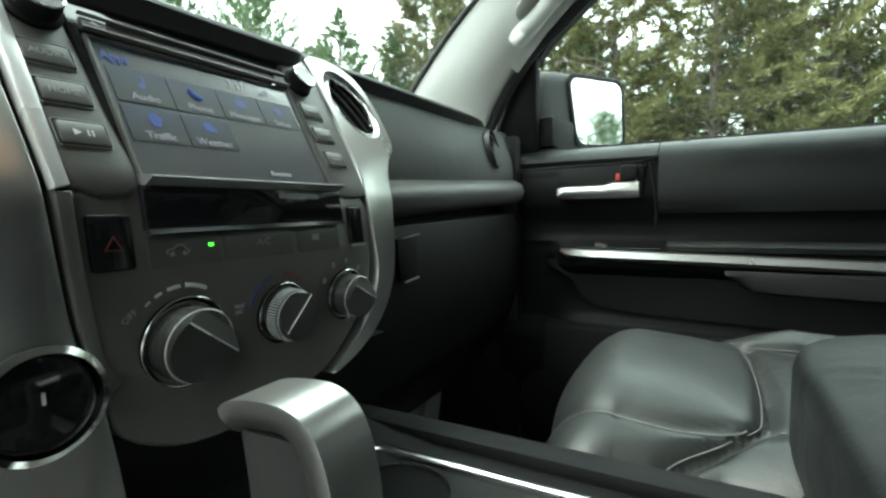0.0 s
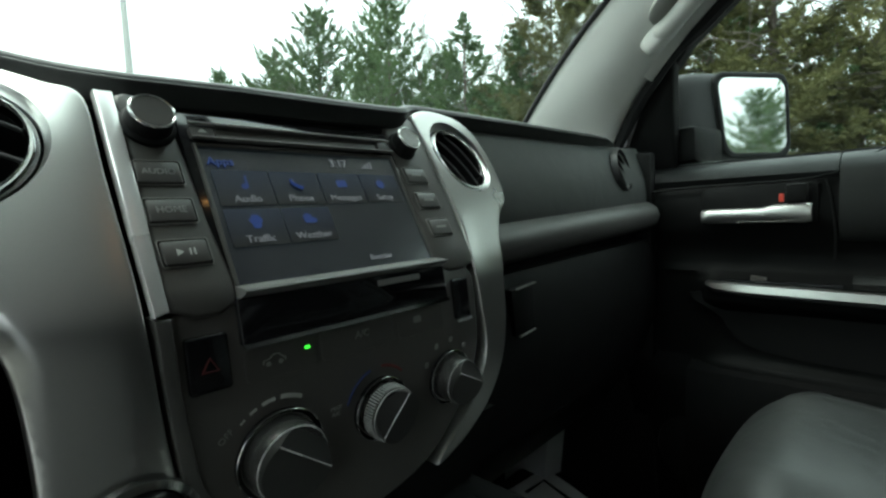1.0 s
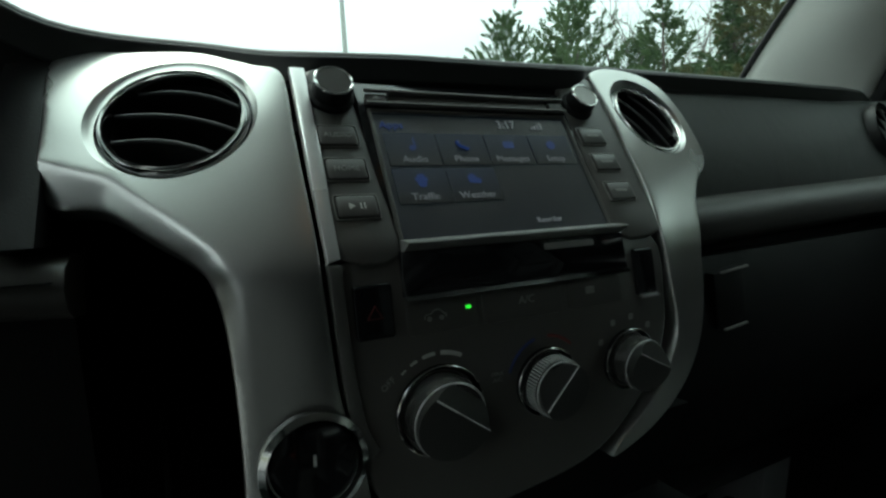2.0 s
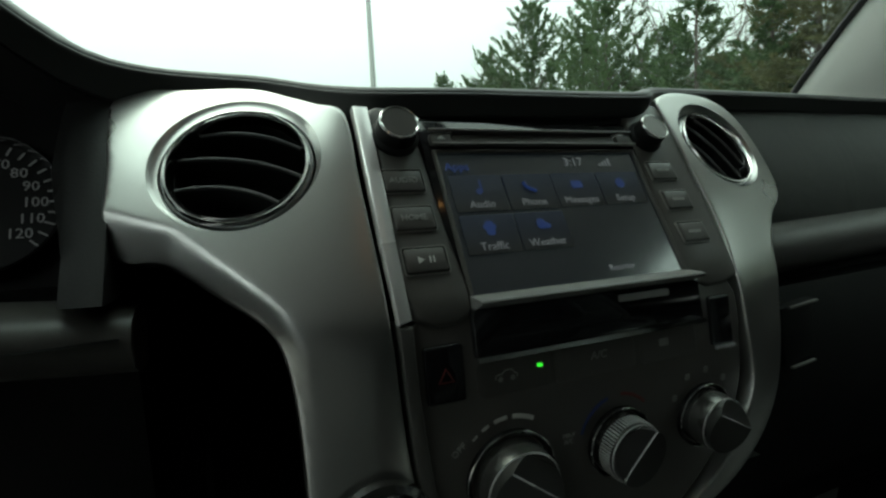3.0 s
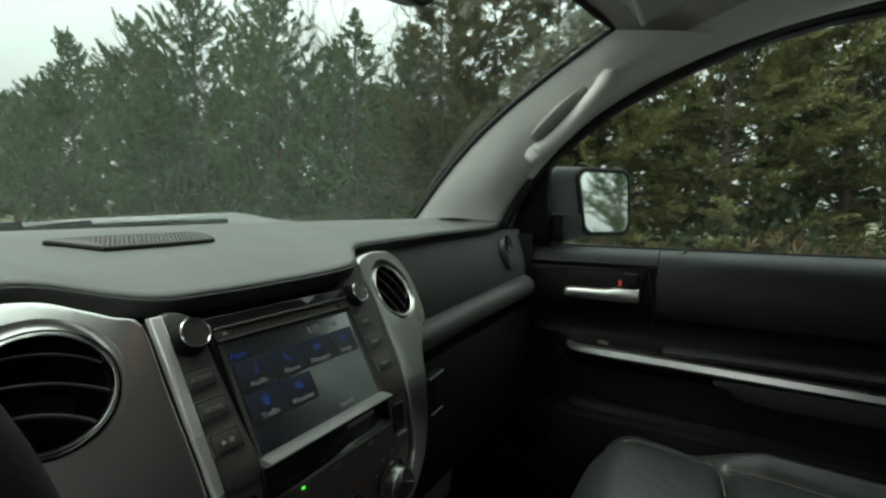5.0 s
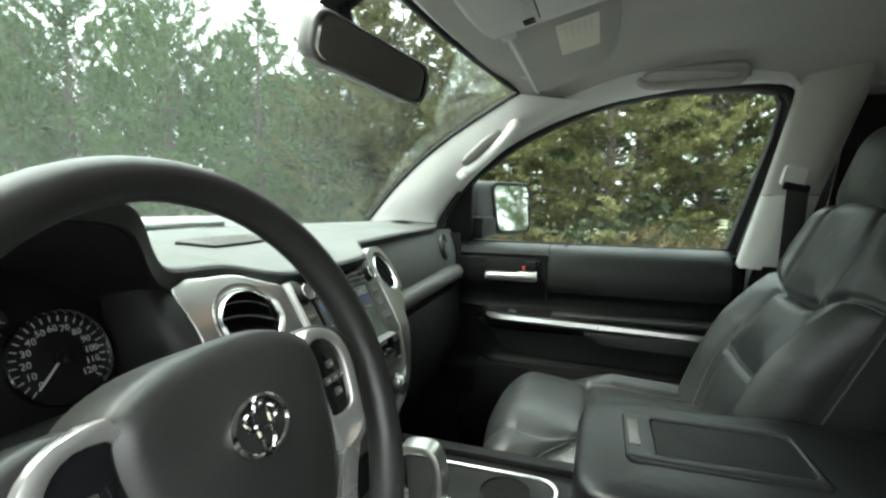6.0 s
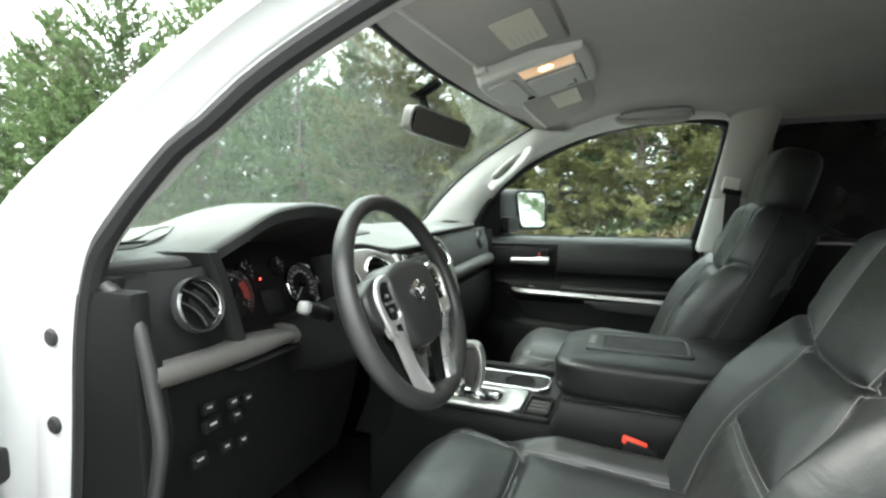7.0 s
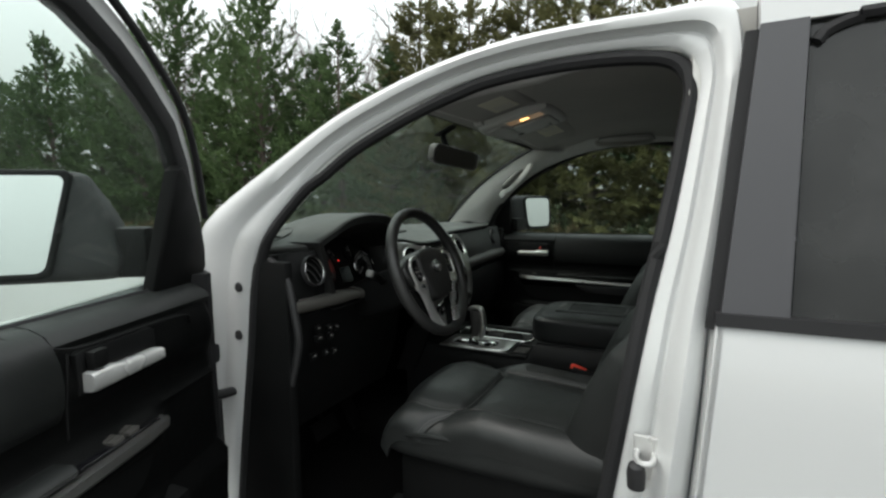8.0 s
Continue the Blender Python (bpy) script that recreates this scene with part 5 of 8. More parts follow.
# Switches low on the knee panel.
for x, z, w, h in ((-0.712, 1.105, 0.022, 0.018), (-0.707, 1.077, 0.030, 0.020), (-0.665, 1.096, 0.020, 0.018), (-0.660, 1.072, 0.020, 0.020), (-0.635, 1.091, 0.018, 0.016), (-0.733, 1.033, 0.026, 0.020), (-0.683, 1.030, 0.020, 0.018), (-0.649, 1.025, 0.018, 0.018)):
    sw = part("switch", box((w, 0.012, h), pose(x, 0.042, z, -12, 0, 0), 0.003), M_DARK, dash, "small dash switch")
    part("switch_mark", box((w * 0.42, 0.001, 0.0028), pose(x - 0.002, 0.0355, z + 0.003, -12, 0, 0)), M_DIMPRINT, sw)
    part("switch_mark", box((w * 0.22, 0.001, 0.0022), pose(x + 0.004, 0.0365, z - 0.003, -12, 0, 0)), M_DIMPRINT, sw)

# Stack plane: reclined above the screen's foot, upright below.
def stack_y(z):
    return -0.034 + 0.58 * (z - 1.15) if z > 1.15 else -0.034 - 0.10 * (1.15 - z)

def soft_over(a, w):
    """a above zero and nothing below it, with a bend of width w between."""
    return 0.5 * (a + math.sqrt(a * a + w * w))

def silver_y(x, z):
    lean = 3.4 * max(0, z - 1.235) ** 2 * 0.5 * (1 + math.tanh((-0.133 - x) / 0.014))       # the driver's panel lies back towards its top
    return -0.034 + 0.10 * (z - 1.15) + 0.48 * soft_over(z - 1.15, 0.012) + lean + 0.30 * soft_over(-0.125 - x, 0.012) - 0.0005 + 0.13 * soft_over(x - 0.16, 0.012)

def on_stack(u, v, n, fn=silver_y):
    """A point of the stack's face at x = u, z = v, raised by n towards the cabin."""
    y = fn(u, v)
    k = 0.25 * (1 + math.tanh((v - 1.15) / 0.012))
    return (u, y - n * (1 - 0.25 * k), v + n * k * 0.5)

LEFT_PANEL = [(-0.119, 1.275), (-0.135, 1.284), (-0.150, 1.291), (-0.172, 1.299), (-0.210, 1.300), (-0.255, 1.297), (-0.256, 1.245), (-0.254, 1.198), (-0.226, 1.191), (-0.200, 1.173),
              (-0.178, 1.155), (-0.169, 1.135), (-0.165, 1.10), (-0.164, 1.04), (-0.165, 0.96), (-0.13, 0.955), (-0.10, 0.96), (-0.103, 1.035), (-0.112, 1.075), (-0.1155, 1.13), (-0.1165, 1.18), (-0.118, 1.23)]

# The driver's panel turns under in a broad facet along its lower left edge.
LOWER_EDGE = [(-0.262, 1.197), (-0.226, 1.191), (-0.200, 1.173), (-0.178, 1.155), (-0.169, 1.135), (-0.165, 1.10), (-0.164, 1.04), (-0.165, 0.95)]

def turned_under(u, v):
    d = float(edge_distance(LOWER_EDGE, np.array([(u, v)]))[0])
    return 0.62 * max(0, lerp([(-0.26, 0.023), (-0.20, 0.013), (-0.165, 0.010), (0, 0.010)], u) - d) * (0.15 + 0.425 * (1 + math.tanh((v - 1.140) / 0.03)))

VENT_L = (-0.186, 0.0375, 1.2465, 0.0425, 33, -15)
VENT_R = (0.2065, 0.0300, 1.256, 0.0385, 31, 5)

def vent_place(x, y, z, tilt, yaw):
    return Matrix.Translation((x, y, z)) @ pose(0, 0, 0, 90 - tilt, 0, yaw)

def vent_hole(x, y, z, r, tilt, yaw):
    m = vent_place(x, y, z, tilt, yaw)
    ring = [m @ Vector((1.18 * r * math.cos(2 * math.pi * k / 56), 1.18 * r * math.sin(2 * math.pi * k / 56), 0)) for k in range(56)]
    return [(q.x, q.z) for q in ring]

dense = lambda pts, n=4: [tuple(q) for q in spline(pts, n, closed=True)]
left_outline = dense(LEFT_PANEL, 5)
circle = lambda cx, cz, r, flat_z=1.0: [(cx + r * math.cos(2 * math.pi * k / 40), cz + r * flat_z * math.sin(2 * math.pi * k / 40)) for k in range(40)]
part("driver_silver_panel", pierced(left_outline, [vent_hole(*VENT_L), circle(-0.130, 1.048, 0.0235)], 0.02, lambda u, v, n: on_stack(u, v, n - turned_under(u, v))), M_SILVER, dash, "satin silver panel round the driver's centre vent", 50)
RIGHT_ARM = [(0.152, 1.292), (0.170, 1.303), (0.200, 1.306), (0.235, 1.302), (0.256, 1.288), (0.265, 1.262), (0.263, 1.228), (0.252, 1.207), (0.226, 1.192), (0.200, 1.166), (0.187, 1.135),
             (0.182, 1.10), (0.170, 1.066), (0.143, 1.034), (0.108, 1.012), (0.070, 1.000), (0.075, 1.008), (0.110, 1.031), (0.134, 1.056), (0.145, 1.082), (0.1435, 1.12), (0.143, 1.155), (0.1495, 1.185), (0.152, 1.22), (0.153, 1.26)]
part("passenger_silver_panel", pierced(dense(RIGHT_ARM, 4), [vent_hole(*VENT_R)], 0.014, lambda u, v, n: on_stack(u, v, n + 0.002)), M_SILVER, dash, "satin silver arm round the passenger's centre vent", 50)
part("silver_arm_edge", loft([[on_stack(x, z, 0.0), on_stack(x + 0.010, z, -0.008), on_stack(x + 0.012, z, -0.05), on_stack(x - 0.004, z, -0.05)]
                              for x, z in spline([(0.235, 1.302), (0.256, 1.288), (0.265, 1.262), (0.263, 1.228), (0.252, 1.207), (0.226, 1.192), (0.200, 1.166), (0.187, 1.135), (0.182, 1.10), (0.170, 1.066), (0.143, 1.034), (0.108, 1.012)], 4)]), M_SILVER, dash, "rolled outer edge of the silver arm", 60)
part("spear", slab([(-0.1145, 1.2795), (-0.1045, 1.2795), (-0.1045, 1.22), (-0.1055, 1.1525), (-0.1130, 1.1505), (-0.1140, 1.20)][::-1], 0.008, bevel=0.0015, warp=lambda u, v, n: on_stack(u, v, n + 0.003, lambda x, z: stack_y(z))), M_SATINCHROME, dash, "bright trim strip beside the buttons", 40)
part("lower_rail", slab([tuple(q) for q in spline([(-0.1130, 1.1495), (-0.1120, 1.11), (-0.1095, 1.07), (-0.1060, 1.056), (-0.100, 1.042)], 4)] + [tuple(q) for q in spline([(-0.094, 1.046), (-0.0995, 1.058), (-0.1020, 1.075), (-0.1045, 1.11), (-0.1055, 1.1495)], 4)], 0.02, bevel=0.0015, warp=lambda u, v, n: (u, stack_y(v) - n - 0.002, v)), M_GREYBAND, dash, "grey side rail of the climate panel", 40)


def vent(x, y, z, r, tilt, yaw, parent, label, slat_roll=0.0, deep=1.0, lift=None):
    """A round air vent: a dished surround that meets the panel, chrome ring, dark bowl and thin curved slats."""
    m = vent_place(x, y, z, tilt, yaw)
    ring = lambda k, h: [m @ Vector((k * r * math.cos(2 * math.pi * i / 56), k * r * math.sin(2 * math.pi * i / 56), h)) for i in range(56)]
    if lift is not None:
        rim = [Vector(on_stack(q[0], q[1], lift - 0.0001)) for q in vent_hole(x, y, z, r, tilt, yaw)]
        low = ring(1.075, -0.0065)
        dish = [rim] + [[a.lerp(b, k) + (a - b).length * 0.10 * math.sin(math.pi * k) * (m.to_3x3() @ Vector((0, 0, -1))) for a, b in zip(rim, low)] for k in (0.12, 0.3, 0.5, 0.7, 0.88, 1.0)] + [ring(1.065, -0.009), ring(1.06, -0.016)]
        v = part("air_vent", loft(dish, cap=False), M_SILVER, parent, label, 50)
    else:
        v = part("air_vent", lathe([(r * 1.13, -0.012), (r * 1.13, -0.001), (r * 1.11, 0.0005), (r * 1.08, -0.001), (r * 1.06, -0.006), (r * 1.05, -0.014)], 64, m, closed=False), M_ENDTRIM, parent, label)
    # On the panel vents a darker metal carries the chrome's dark reflection.
    part("ring_band", lathe([(r * 1.045, -0.014), (r * 1.045, -0.0075), (r * 1.030, -0.0055), (r * 1.005, -0.0042), (r * 0.98, -0.0035)], 64, m, closed=False), M_DARKCHROME if lift is not None else M_CHROME, v, "polished band round the vent", 60)
    part("chrome_ring", lathe([(r * 0.985, -0.0042), (r * 0.982, -0.0026), (r * 0.955, -0.0014), (r * 0.935, -0.0024), (r * 0.925, -0.006), (r * 0.920, -0.016)], 64, m, closed=False), M_CHROME, v, "thin polished chrome ring", 60)
    part("gap_ring", lathe([(r * 1.075, -0.0095), (r * 1.035, -0.0095)], 48, m, closed=False), M_GLOSS, v, "black gap outside the chrome")
    part("bowl", lathe([(r * 1.0, -0.013), (r * 0.918, -0.013), (r * 0.90, -0.03 * deep), (r * 0.5, -0.055 * deep), (0.001, -0.058 * deep)], 40, m, closed=False), M_DARK, v)
    turn = m @ pose(0, 0, 0, 0, 0, slat_roll)
    for k in (-1, 0, 1):
        h = k * r * 0.50
        half = math.sqrt(max(1e-6, (0.91 * r) ** 2 - h * h)) * 0.985
        rows, edge = [], []
        for i in range(15):
            s = -half + 2 * half * i / 14
            up = h + 0.16 * r * (1 - (s / half) ** 2)
            rows.append([turn @ Vector(p) for p in ((s, up - 0.0012, -0.0105 * deep), (s, up, -0.0095 * deep), (s, up + 0.0012, -0.0105 * deep), (s, up + 0.001, -0.034 * deep), (s, up - 0.001, -0.034 * deep))])
            edge.append(turn @ Vector((s, up + 0.0003, -0.0093 * deep)))
        # Blades coloured dark for the vent's depth, a paler tube for their lit edge.
        sl = part("slat", loft(rows), M_DARK, v)
        part("lit_slat_edge", tube(edge, 0.0009, 6), M_VENT, sl)
    return v

vent(*VENT_L, dash, "round centre air vent on the driver's side", -12, lift=0.0)
vent(*VENT_R, dash, "round centre air vent on the passenger's side", -60, lift=0.002)
vent(-0.716, 0.038, 1.268, 0.037, 14, 2, dash, "round outer air vent with a chrome ring", -50, 0.45)
vent(0.718, 0.066, 1.262, 0.036, 12, 8, dash, "round outer air vent with a chrome ring", -50, 0.45)

# Round power socket low in the silver panel.
so = part("power_socket", lathe([(0.028, -0.004), (0.028, 0.002), (0.0245, 0.004), (0.0235, -0.004)], 40, pose(-0.130, -0.047, 1.048, 90, 0, 0), closed=False), M_CHROME, dash, "chrome-ringed round socket with a dark cap")
part("socket_cap", lathe([(0.0238, -0.006), (0.022, -0.001), (0.015, 0.0006), (0.0, 0.001)], 32, pose(-0.130, -0.047, 1.048, 90, 0, 0), closed=False), M_GLOSS, so)
part("socket_mark", box((0.0016, 0.0008, 0.006), pose(-0.130, -0.0487, 1.051)), M_PRINT, so)

# ---- audio unit ----
radio = thing("infotainment_unit", "dark touchscreen audio unit showing an app menu", "car stereo", at=(CX, 0.0, 1.15))
side_strip = lambda pts: slab(dense(pts, 3), 0.03, bevel=0.003, warp=lambda u, v, n: on_stack(u, v, n, lambda x, z: stack_y(z)))
STRIP = [(-0.1035, 1.279), (-0.084, 1.278), (-0.0755, 1.26), (-0.0715, 1.20), (-0.069, 1.152), (-0.104, 1.152), (-0.1045, 1.20), (-0.104, 1.25)]
RIGHT_STRIP = [(0.151, 1.291), (0.114, 1.284), (0.1055, 1.26), (0.1015, 1.20), (0.099, 1.152), (0.1425, 1.152), (0.149, 1.185), (0.152, 1.24)]
for pts in (STRIP, RIGHT_STRIP):
    part("button_strip", side_strip(pts), M_STACK, radio, "charcoal strip of buttons beside the screen", 50)

B = basis((0, 0, 0), (1, 0, 0), (0, 0.58, 1))
def at_stack(u, z, n=0.0):
    return Matrix.Translation(on_stack(u, z, n, lambda x, zz: stack_y(zz))) @ B

def key(x, z, w, h, text, parent, size=0.0058):
    k = part("button", slab(rrect(w, h, 0.0015), 0.003, at_stack(x, z, 0.0025), 0.0008), M_BUTTON, parent, "flat rectangular button")
    # A paler ring paints the light caught by the button's bevel.
    part("edge_glint", slab(rrect(w + 0.0032, h + 0.0032, 0.002), 0.001, at_stack(x, z, 0.0012), 0, hole=rrect(w + 0.0016, h + 0.0016, 0.0015)), M_EDGE, k, "pale ring for the light on the button's edge")
    part("button_seam", slab(rrect(w + 0.0016, h + 0.0016, 0.0015), 0.001, at_stack(x, z, 0.0009), 0, hole=rrect(w + 0.0002, h + 0.0002, 0.0014)), M_GLOSS, k)
    if text == "play":
        a = slab([(-0.005, -0.0022), (-0.0012, 0), (-0.005, 0.0022)], 0.0004, at_stack(x, z, 0.0029))
        b = slab(rrect(0.0010, 0.0042, 0.0002, 1, 0.0022), 0.0004, at_stack(x, z, 0.0029))
        c = slab(rrect(0.0010, 0.0042, 0.0002, 1, 0.0045), 0.0004, at_stack(x, z, 0.0029))
        part("print", join(a, b, c), M_PRINT, k)
    elif text == "bar":
        part("print", slab(rrect(0.012, 0.0022, 0.0004, 1), 0.0004, at_stack(x, z, 0.0029)), M_DIMPRINT, k)
    else:
        part("print", words(text, size, at_stack(x, z, 0.0027)), M_DIMPRINT, k)

for x, z, t in ((-0.0918, 1.229, "AUDIO"), (-0.0908, 1.206, "HOME"), (-0.0895, 1.182, "play")):
    key(x, z, 0.0245, 0.0148, t, radio)
for x, z in ((0.1195, 1.232), (0.1205, 1.209), (0.1205, 1.185)):
    key(x, z, 0.0235, 0.0148, "bar", radio)

def round_knob(x, z, r, h, parent, label):
    m = at_stack(x, z, 0.0)
    k = part("knob", lathe([(r * 1.22, 0), (r * 1.22, 0.002), (r * 1.12, 0.0035), (r * 1.04, 0.004), (r * 1.0, h - 0.0015), (r * 0.98, h), (r * 0.86, h + 0.0003)], 40, m), M_DARK, parent, label)
    part("knob_face", lathe([(r * 0.90, h - 0.001), (r * 0.89, h + 0.0006), (r * 0.3, h + 0.0005), (0.0005, h + 0.0005)], 40, m), M_KNOB, k, "spun dark metal knob face")
    part("knob_rim", tube([m @ Vector((r * 0.94 * math.cos(radians(a)), r * 0.94 * math.sin(radians(a)), h + 0.0002)) for a in range(0, 360, 10)], 0.0009, 6, closed=True), M_CHROME, k, "bright knob rim")

round_knob(-0.0900, 1.2590, 0.0128, 0.014, radio, "round audio knob with a metal face")
round_knob(0.1200, 1.2605, 0.0120, 0.013, radio, "round audio knob with a metal face")

# Screen and the slot over it: more reclined than the strips.
SM = basis((CX, -0.0280, 1.1575), (1, 0, 0), (0, 0.54, 1))
sm = lambda u, v, n=0.0: SM @ Matrix.Translation((u, v, n))
housing = part("housing", slab([(-0.088, -0.003), (0.088, -0.003), (0.089, 0.13), (-0.089, 0.13)], 0.02, sm(0, 0, -0.0012), 0.002), M_GLOSS, radio, "gloss black screen surround")
screen = part("screen", slab([(-0.0805, 0.001), (0.0805, 0.001), (0.0805, 0.1015), (-0.0805, 0.1015)], 0.001, sm(0, 0, 0.0004)), M_SCREEN, radio, "dark lit touchscreen")
part("screen_edge", slab([(-0.083, -0.0015), (0.083, -0.0015), (0.083, 0.104), (-0.083, 0.104)], 0.003, sm(0, 0, 0.0024), 0.001, hole=[(-0.0808, 0.0012), (0.0808, 0.0012), (0.0808, 0.1012), (-0.0808, 0.1012)]), M_STACK, radio)
part("screen_sill", loft([[SM @ Vector((u * k, v, n)) for v, n in ((0.0030, 0.0008), (-0.0050, 0.0138), (-0.0060, 0.0140), (-0.0066, 0.0132), (-0.0060, -0.002), (0.003, -0.002))] for u, k in ((-0.0835, 1), (-0.083, 0.985), (0.083, 0.985), (0.0835, 1))]), M_SILL, radio, "pale ledge under the screen")
part("disc_slot", join(slab(rrect(0.134, 0.0075, 0.002, 2, 0.0, 0.1115), 0.004, sm(0, 0, 0.003), 0.001), slab(rrect(0.134, 0.0015, 0.0005, 1, 0.0, 0.1165), 0.006, sm(0, 0, 0.006), 0.0004)), M_STACK, radio, "disc slot flap")
# Thin pale plates stand for the light along the slot's edges.
for v in (0.1062, 0.1172):
    part("slot_edge", slab(rrect(0.168, 0.0012, 0.0004, 1, 0.0, v), 0.003, sm(0, 0, 0.0062), 0.0003), M_EDGE, radio, "pale line for the light on the disc slot's edge")
for s, w in ((-0.076, 0.015), (0.076, 0.013)):
    part("eject_button", slab(rrect(w, 0.0075, 0.001, 2, s, 0.1115), 0.004, sm(0, 0, 0.004), 0.0008), M_BUTTON, radio)
part("eject_print", slab([(-0.079, 0.1105), (-0.073, 0.1105), (-0.076, 0.1135)], 0.0003, sm(0, 0, 0.0044)), M_PRINT, radio)

def tile(u, v, text, icon):
    t = part("app_tile", slab(rrect(0.0375, 0.0270, 0.001, 2, u, v), 0.0003, sm(0, 0, 0.0009)), M_TILE, screen, "blue app tile")
    shapes = {"note": [box((0.0012, 0.009, 0.0002), sm(u + 0.002, v + 0.005, 0.0012)), lathe([(0.0022, 0), (0.0022, 0.0002)], 12, sm(u, v + 0.001, 0.0011))],
              "phone": [tube(spline([sm(u - 0.004, v + 0.007, 0.0012).translation, sm(u - 0.002, v + 0.003, 0.0012).translation, sm(u + 0.004, v, 0.0012).translation], 4), 0.0012, 6)],
              "mail": [slab(rrect(0.009, 0.006, 0.001, 2, u, v + 0.004), 0.0002, sm(0, 0, 0.0012))],
              "gear": [lathe([(0.004, 0), (0.004, 0.0002)], 10, sm(u, v + 0.004, 0.0011))],
              "light": [slab(rrect(0.006, 0.010, 0.002, 2, u, v + 0.004), 0.0002, sm(0, 0, 0.0012)), slab(rrect(0.009, 0.003, 0.001, 2, u, v + 0.005), 0.0002, sm(0, 0, 0.0012))],
              "cloud": [slab(rrect(0.010, 0.004, 0.002, 2, u + 0.001, v + 0.003), 0.0002, sm(0, 0, 0.0012)), lathe([(0.0034, 0), (0.0034, 0.0002)], 14, sm(u - 0.001, v + 0.005, 0.0011))]}
    if icon:
        part("app_icon", join(*shapes[icon]), M_ICON, screen, "blue app icon")
    if text:
        part("app_name", words(text, 0.0076, sm(u, v - 0.0085, 0.0011)), M_WORDS, screen)

for i, (text, icon) in enumerate((("Audio", "note"), ("Phone", "phone"), ("Messages", "mail"), ("Setup", "gear"))):
    tile(-0.058 + 0.0385 * i, 0.0705, text, icon)
for i, (text, icon) in enumerate((("Traffic", "light"), ("Weather", "cloud"))):
    tile(-0.058 + 0.0385 * i, 0.0410, text, icon)
part("app_name", words("Reorder", 0.0062, sm(0.030, 0.010, 0.0011)), M_WORDS, screen)
part("clock_digits", words("3:17", 0.0098, sm(0.023, 0.093, 0.0011)), M_WORDS, screen, "white clock digits")
part("signal_bars", join(*[slab(rrect(0.0016, 0.002 + 0.0015 * k, 0.0002, 1, 0.046 + 0.003 * k, 0.0905 + 0.00075 * k), 0.0002, sm(0, 0, 0.0012)) for k in range(4)]), M_WORDS, screen)
part("screen_title", words("Apps", 0.0085, sm(-0.069, 0.0905, 0.0011)), M_ICON, screen)
settle(radio)

# ---- climate panel ----
climate = thing("climate_panel", "charcoal climate control panel with three metal knobs", "control panel", at=(CX, -0.04, 1.03))
flat = lambda x, z, n=0.0: Matrix.Translation((x, stack_y(z) - n, z)) @ basis((0, 0, 0), (1, 0, 0), (0, -0.10, 1))
CP = dense([(-0.1035, 1.150), (-0.03, 1.151), (0.06, 1.151), (0.1335, 1.150), (0.1400, 1.10), (0.131, 1.066), (0.107, 1.036), (0.06, 1.005), (0.0, 0.995), (-0.055, 0.995), (-0.095, 1.015), (-0.103, 1.05), (-0.108, 1.09)], 4)
part("panel", slab(CP, 0.03, bevel=0.003, warp=lambda u, v, n: (u, stack_y(v) - n + 0.002, v)), M_STACK, climate, "charcoal satin panel", 50)
part("gloss_band", slab([(-0.071, 1.1275), (0.1005, 1.1275), (0.1005, 1.154), (-0.071, 1.154)], 0.006, bevel=0.001, warp=lambda u, v, n: (u, stack_y(v) - n - 0.003, v)), M_GLOSS, climate, "gloss black band with a dim logo bar")
part("logo_bar", slab(rrect(0.042, 0.0042, 0.001, 1, 0.05, 1.149), 0.0004, warp=lambda u, v, n: (u, stack_y(v) - n - 0.0036, v)), M_DIMPRINT, climate)
part("chrome_strip", slab(rrect(0.171, 0.0028, 0.0008, 2, 0.0147, 1.1268), 0.004, warp=lambda u, v, n: (u, stack_y(v) - n - 0.005, v)), M_CHROME, climate, "thin chrome strip")
for x, w, t in ((-0.046, 0.048, "car"), (0.0115, 0.062, "A/C"), (0.072, 0.050, "mist")):
    b = part("button", slab(rrect(w, 0.0195, 0.003, 3, x, 1.1135), 0.003, bevel=0.0004, warp=lambda u, v, n: (u, stack_y(v) - n + 0.0014, v)), M_STACK, climate, "wide flat button")
    if t == "A/C":
        part("print", words("A/C", 0.0075, flat(x + 0.002, 1.1155, -0.0008)), M_DIMPRINT, b)
    elif t == "car":
        body = spline([(-0.007, -0.002), (-0.0065, 0.0005), (-0.003, 0.0010), (-0.001, 0.003), (0.003, 0.003), (0.005, 0.0008), (0.007, 0.0), (0.007, -0.002)], 2)
        part("print", join(tube([flat(x - 0.006, 1.1145, -0.0010) @ Vector((p[0], p[1], 0)) for p in body], 0.0005, 5), *[lathe([(0.0016, 0), (0.0016, 0.0004)], 10, flat(x - 0.010 + k, 1.1125, -0.0012)) for k in (0, 0.008)]), M_DIMPRINT, b)
    else:
        part("print", slab(rrect(0.008, 0.005, 0.001, 2, x - 0.005, 1.1155), 0.0003, warp=lambda u, v, n: (u, stack_y(v) - n + 0.0010, v)), M_DIMPRINT, b)
part("green_led", slab(rrect(0.0036, 0.0020, 0.0008, 2, -0.0295, 1.1165), 0.0010, warp=lambda u, v, n: (u, stack_y(v) - n + 0.0006, v)), M_GREEN, climate, "small lit green indicator")

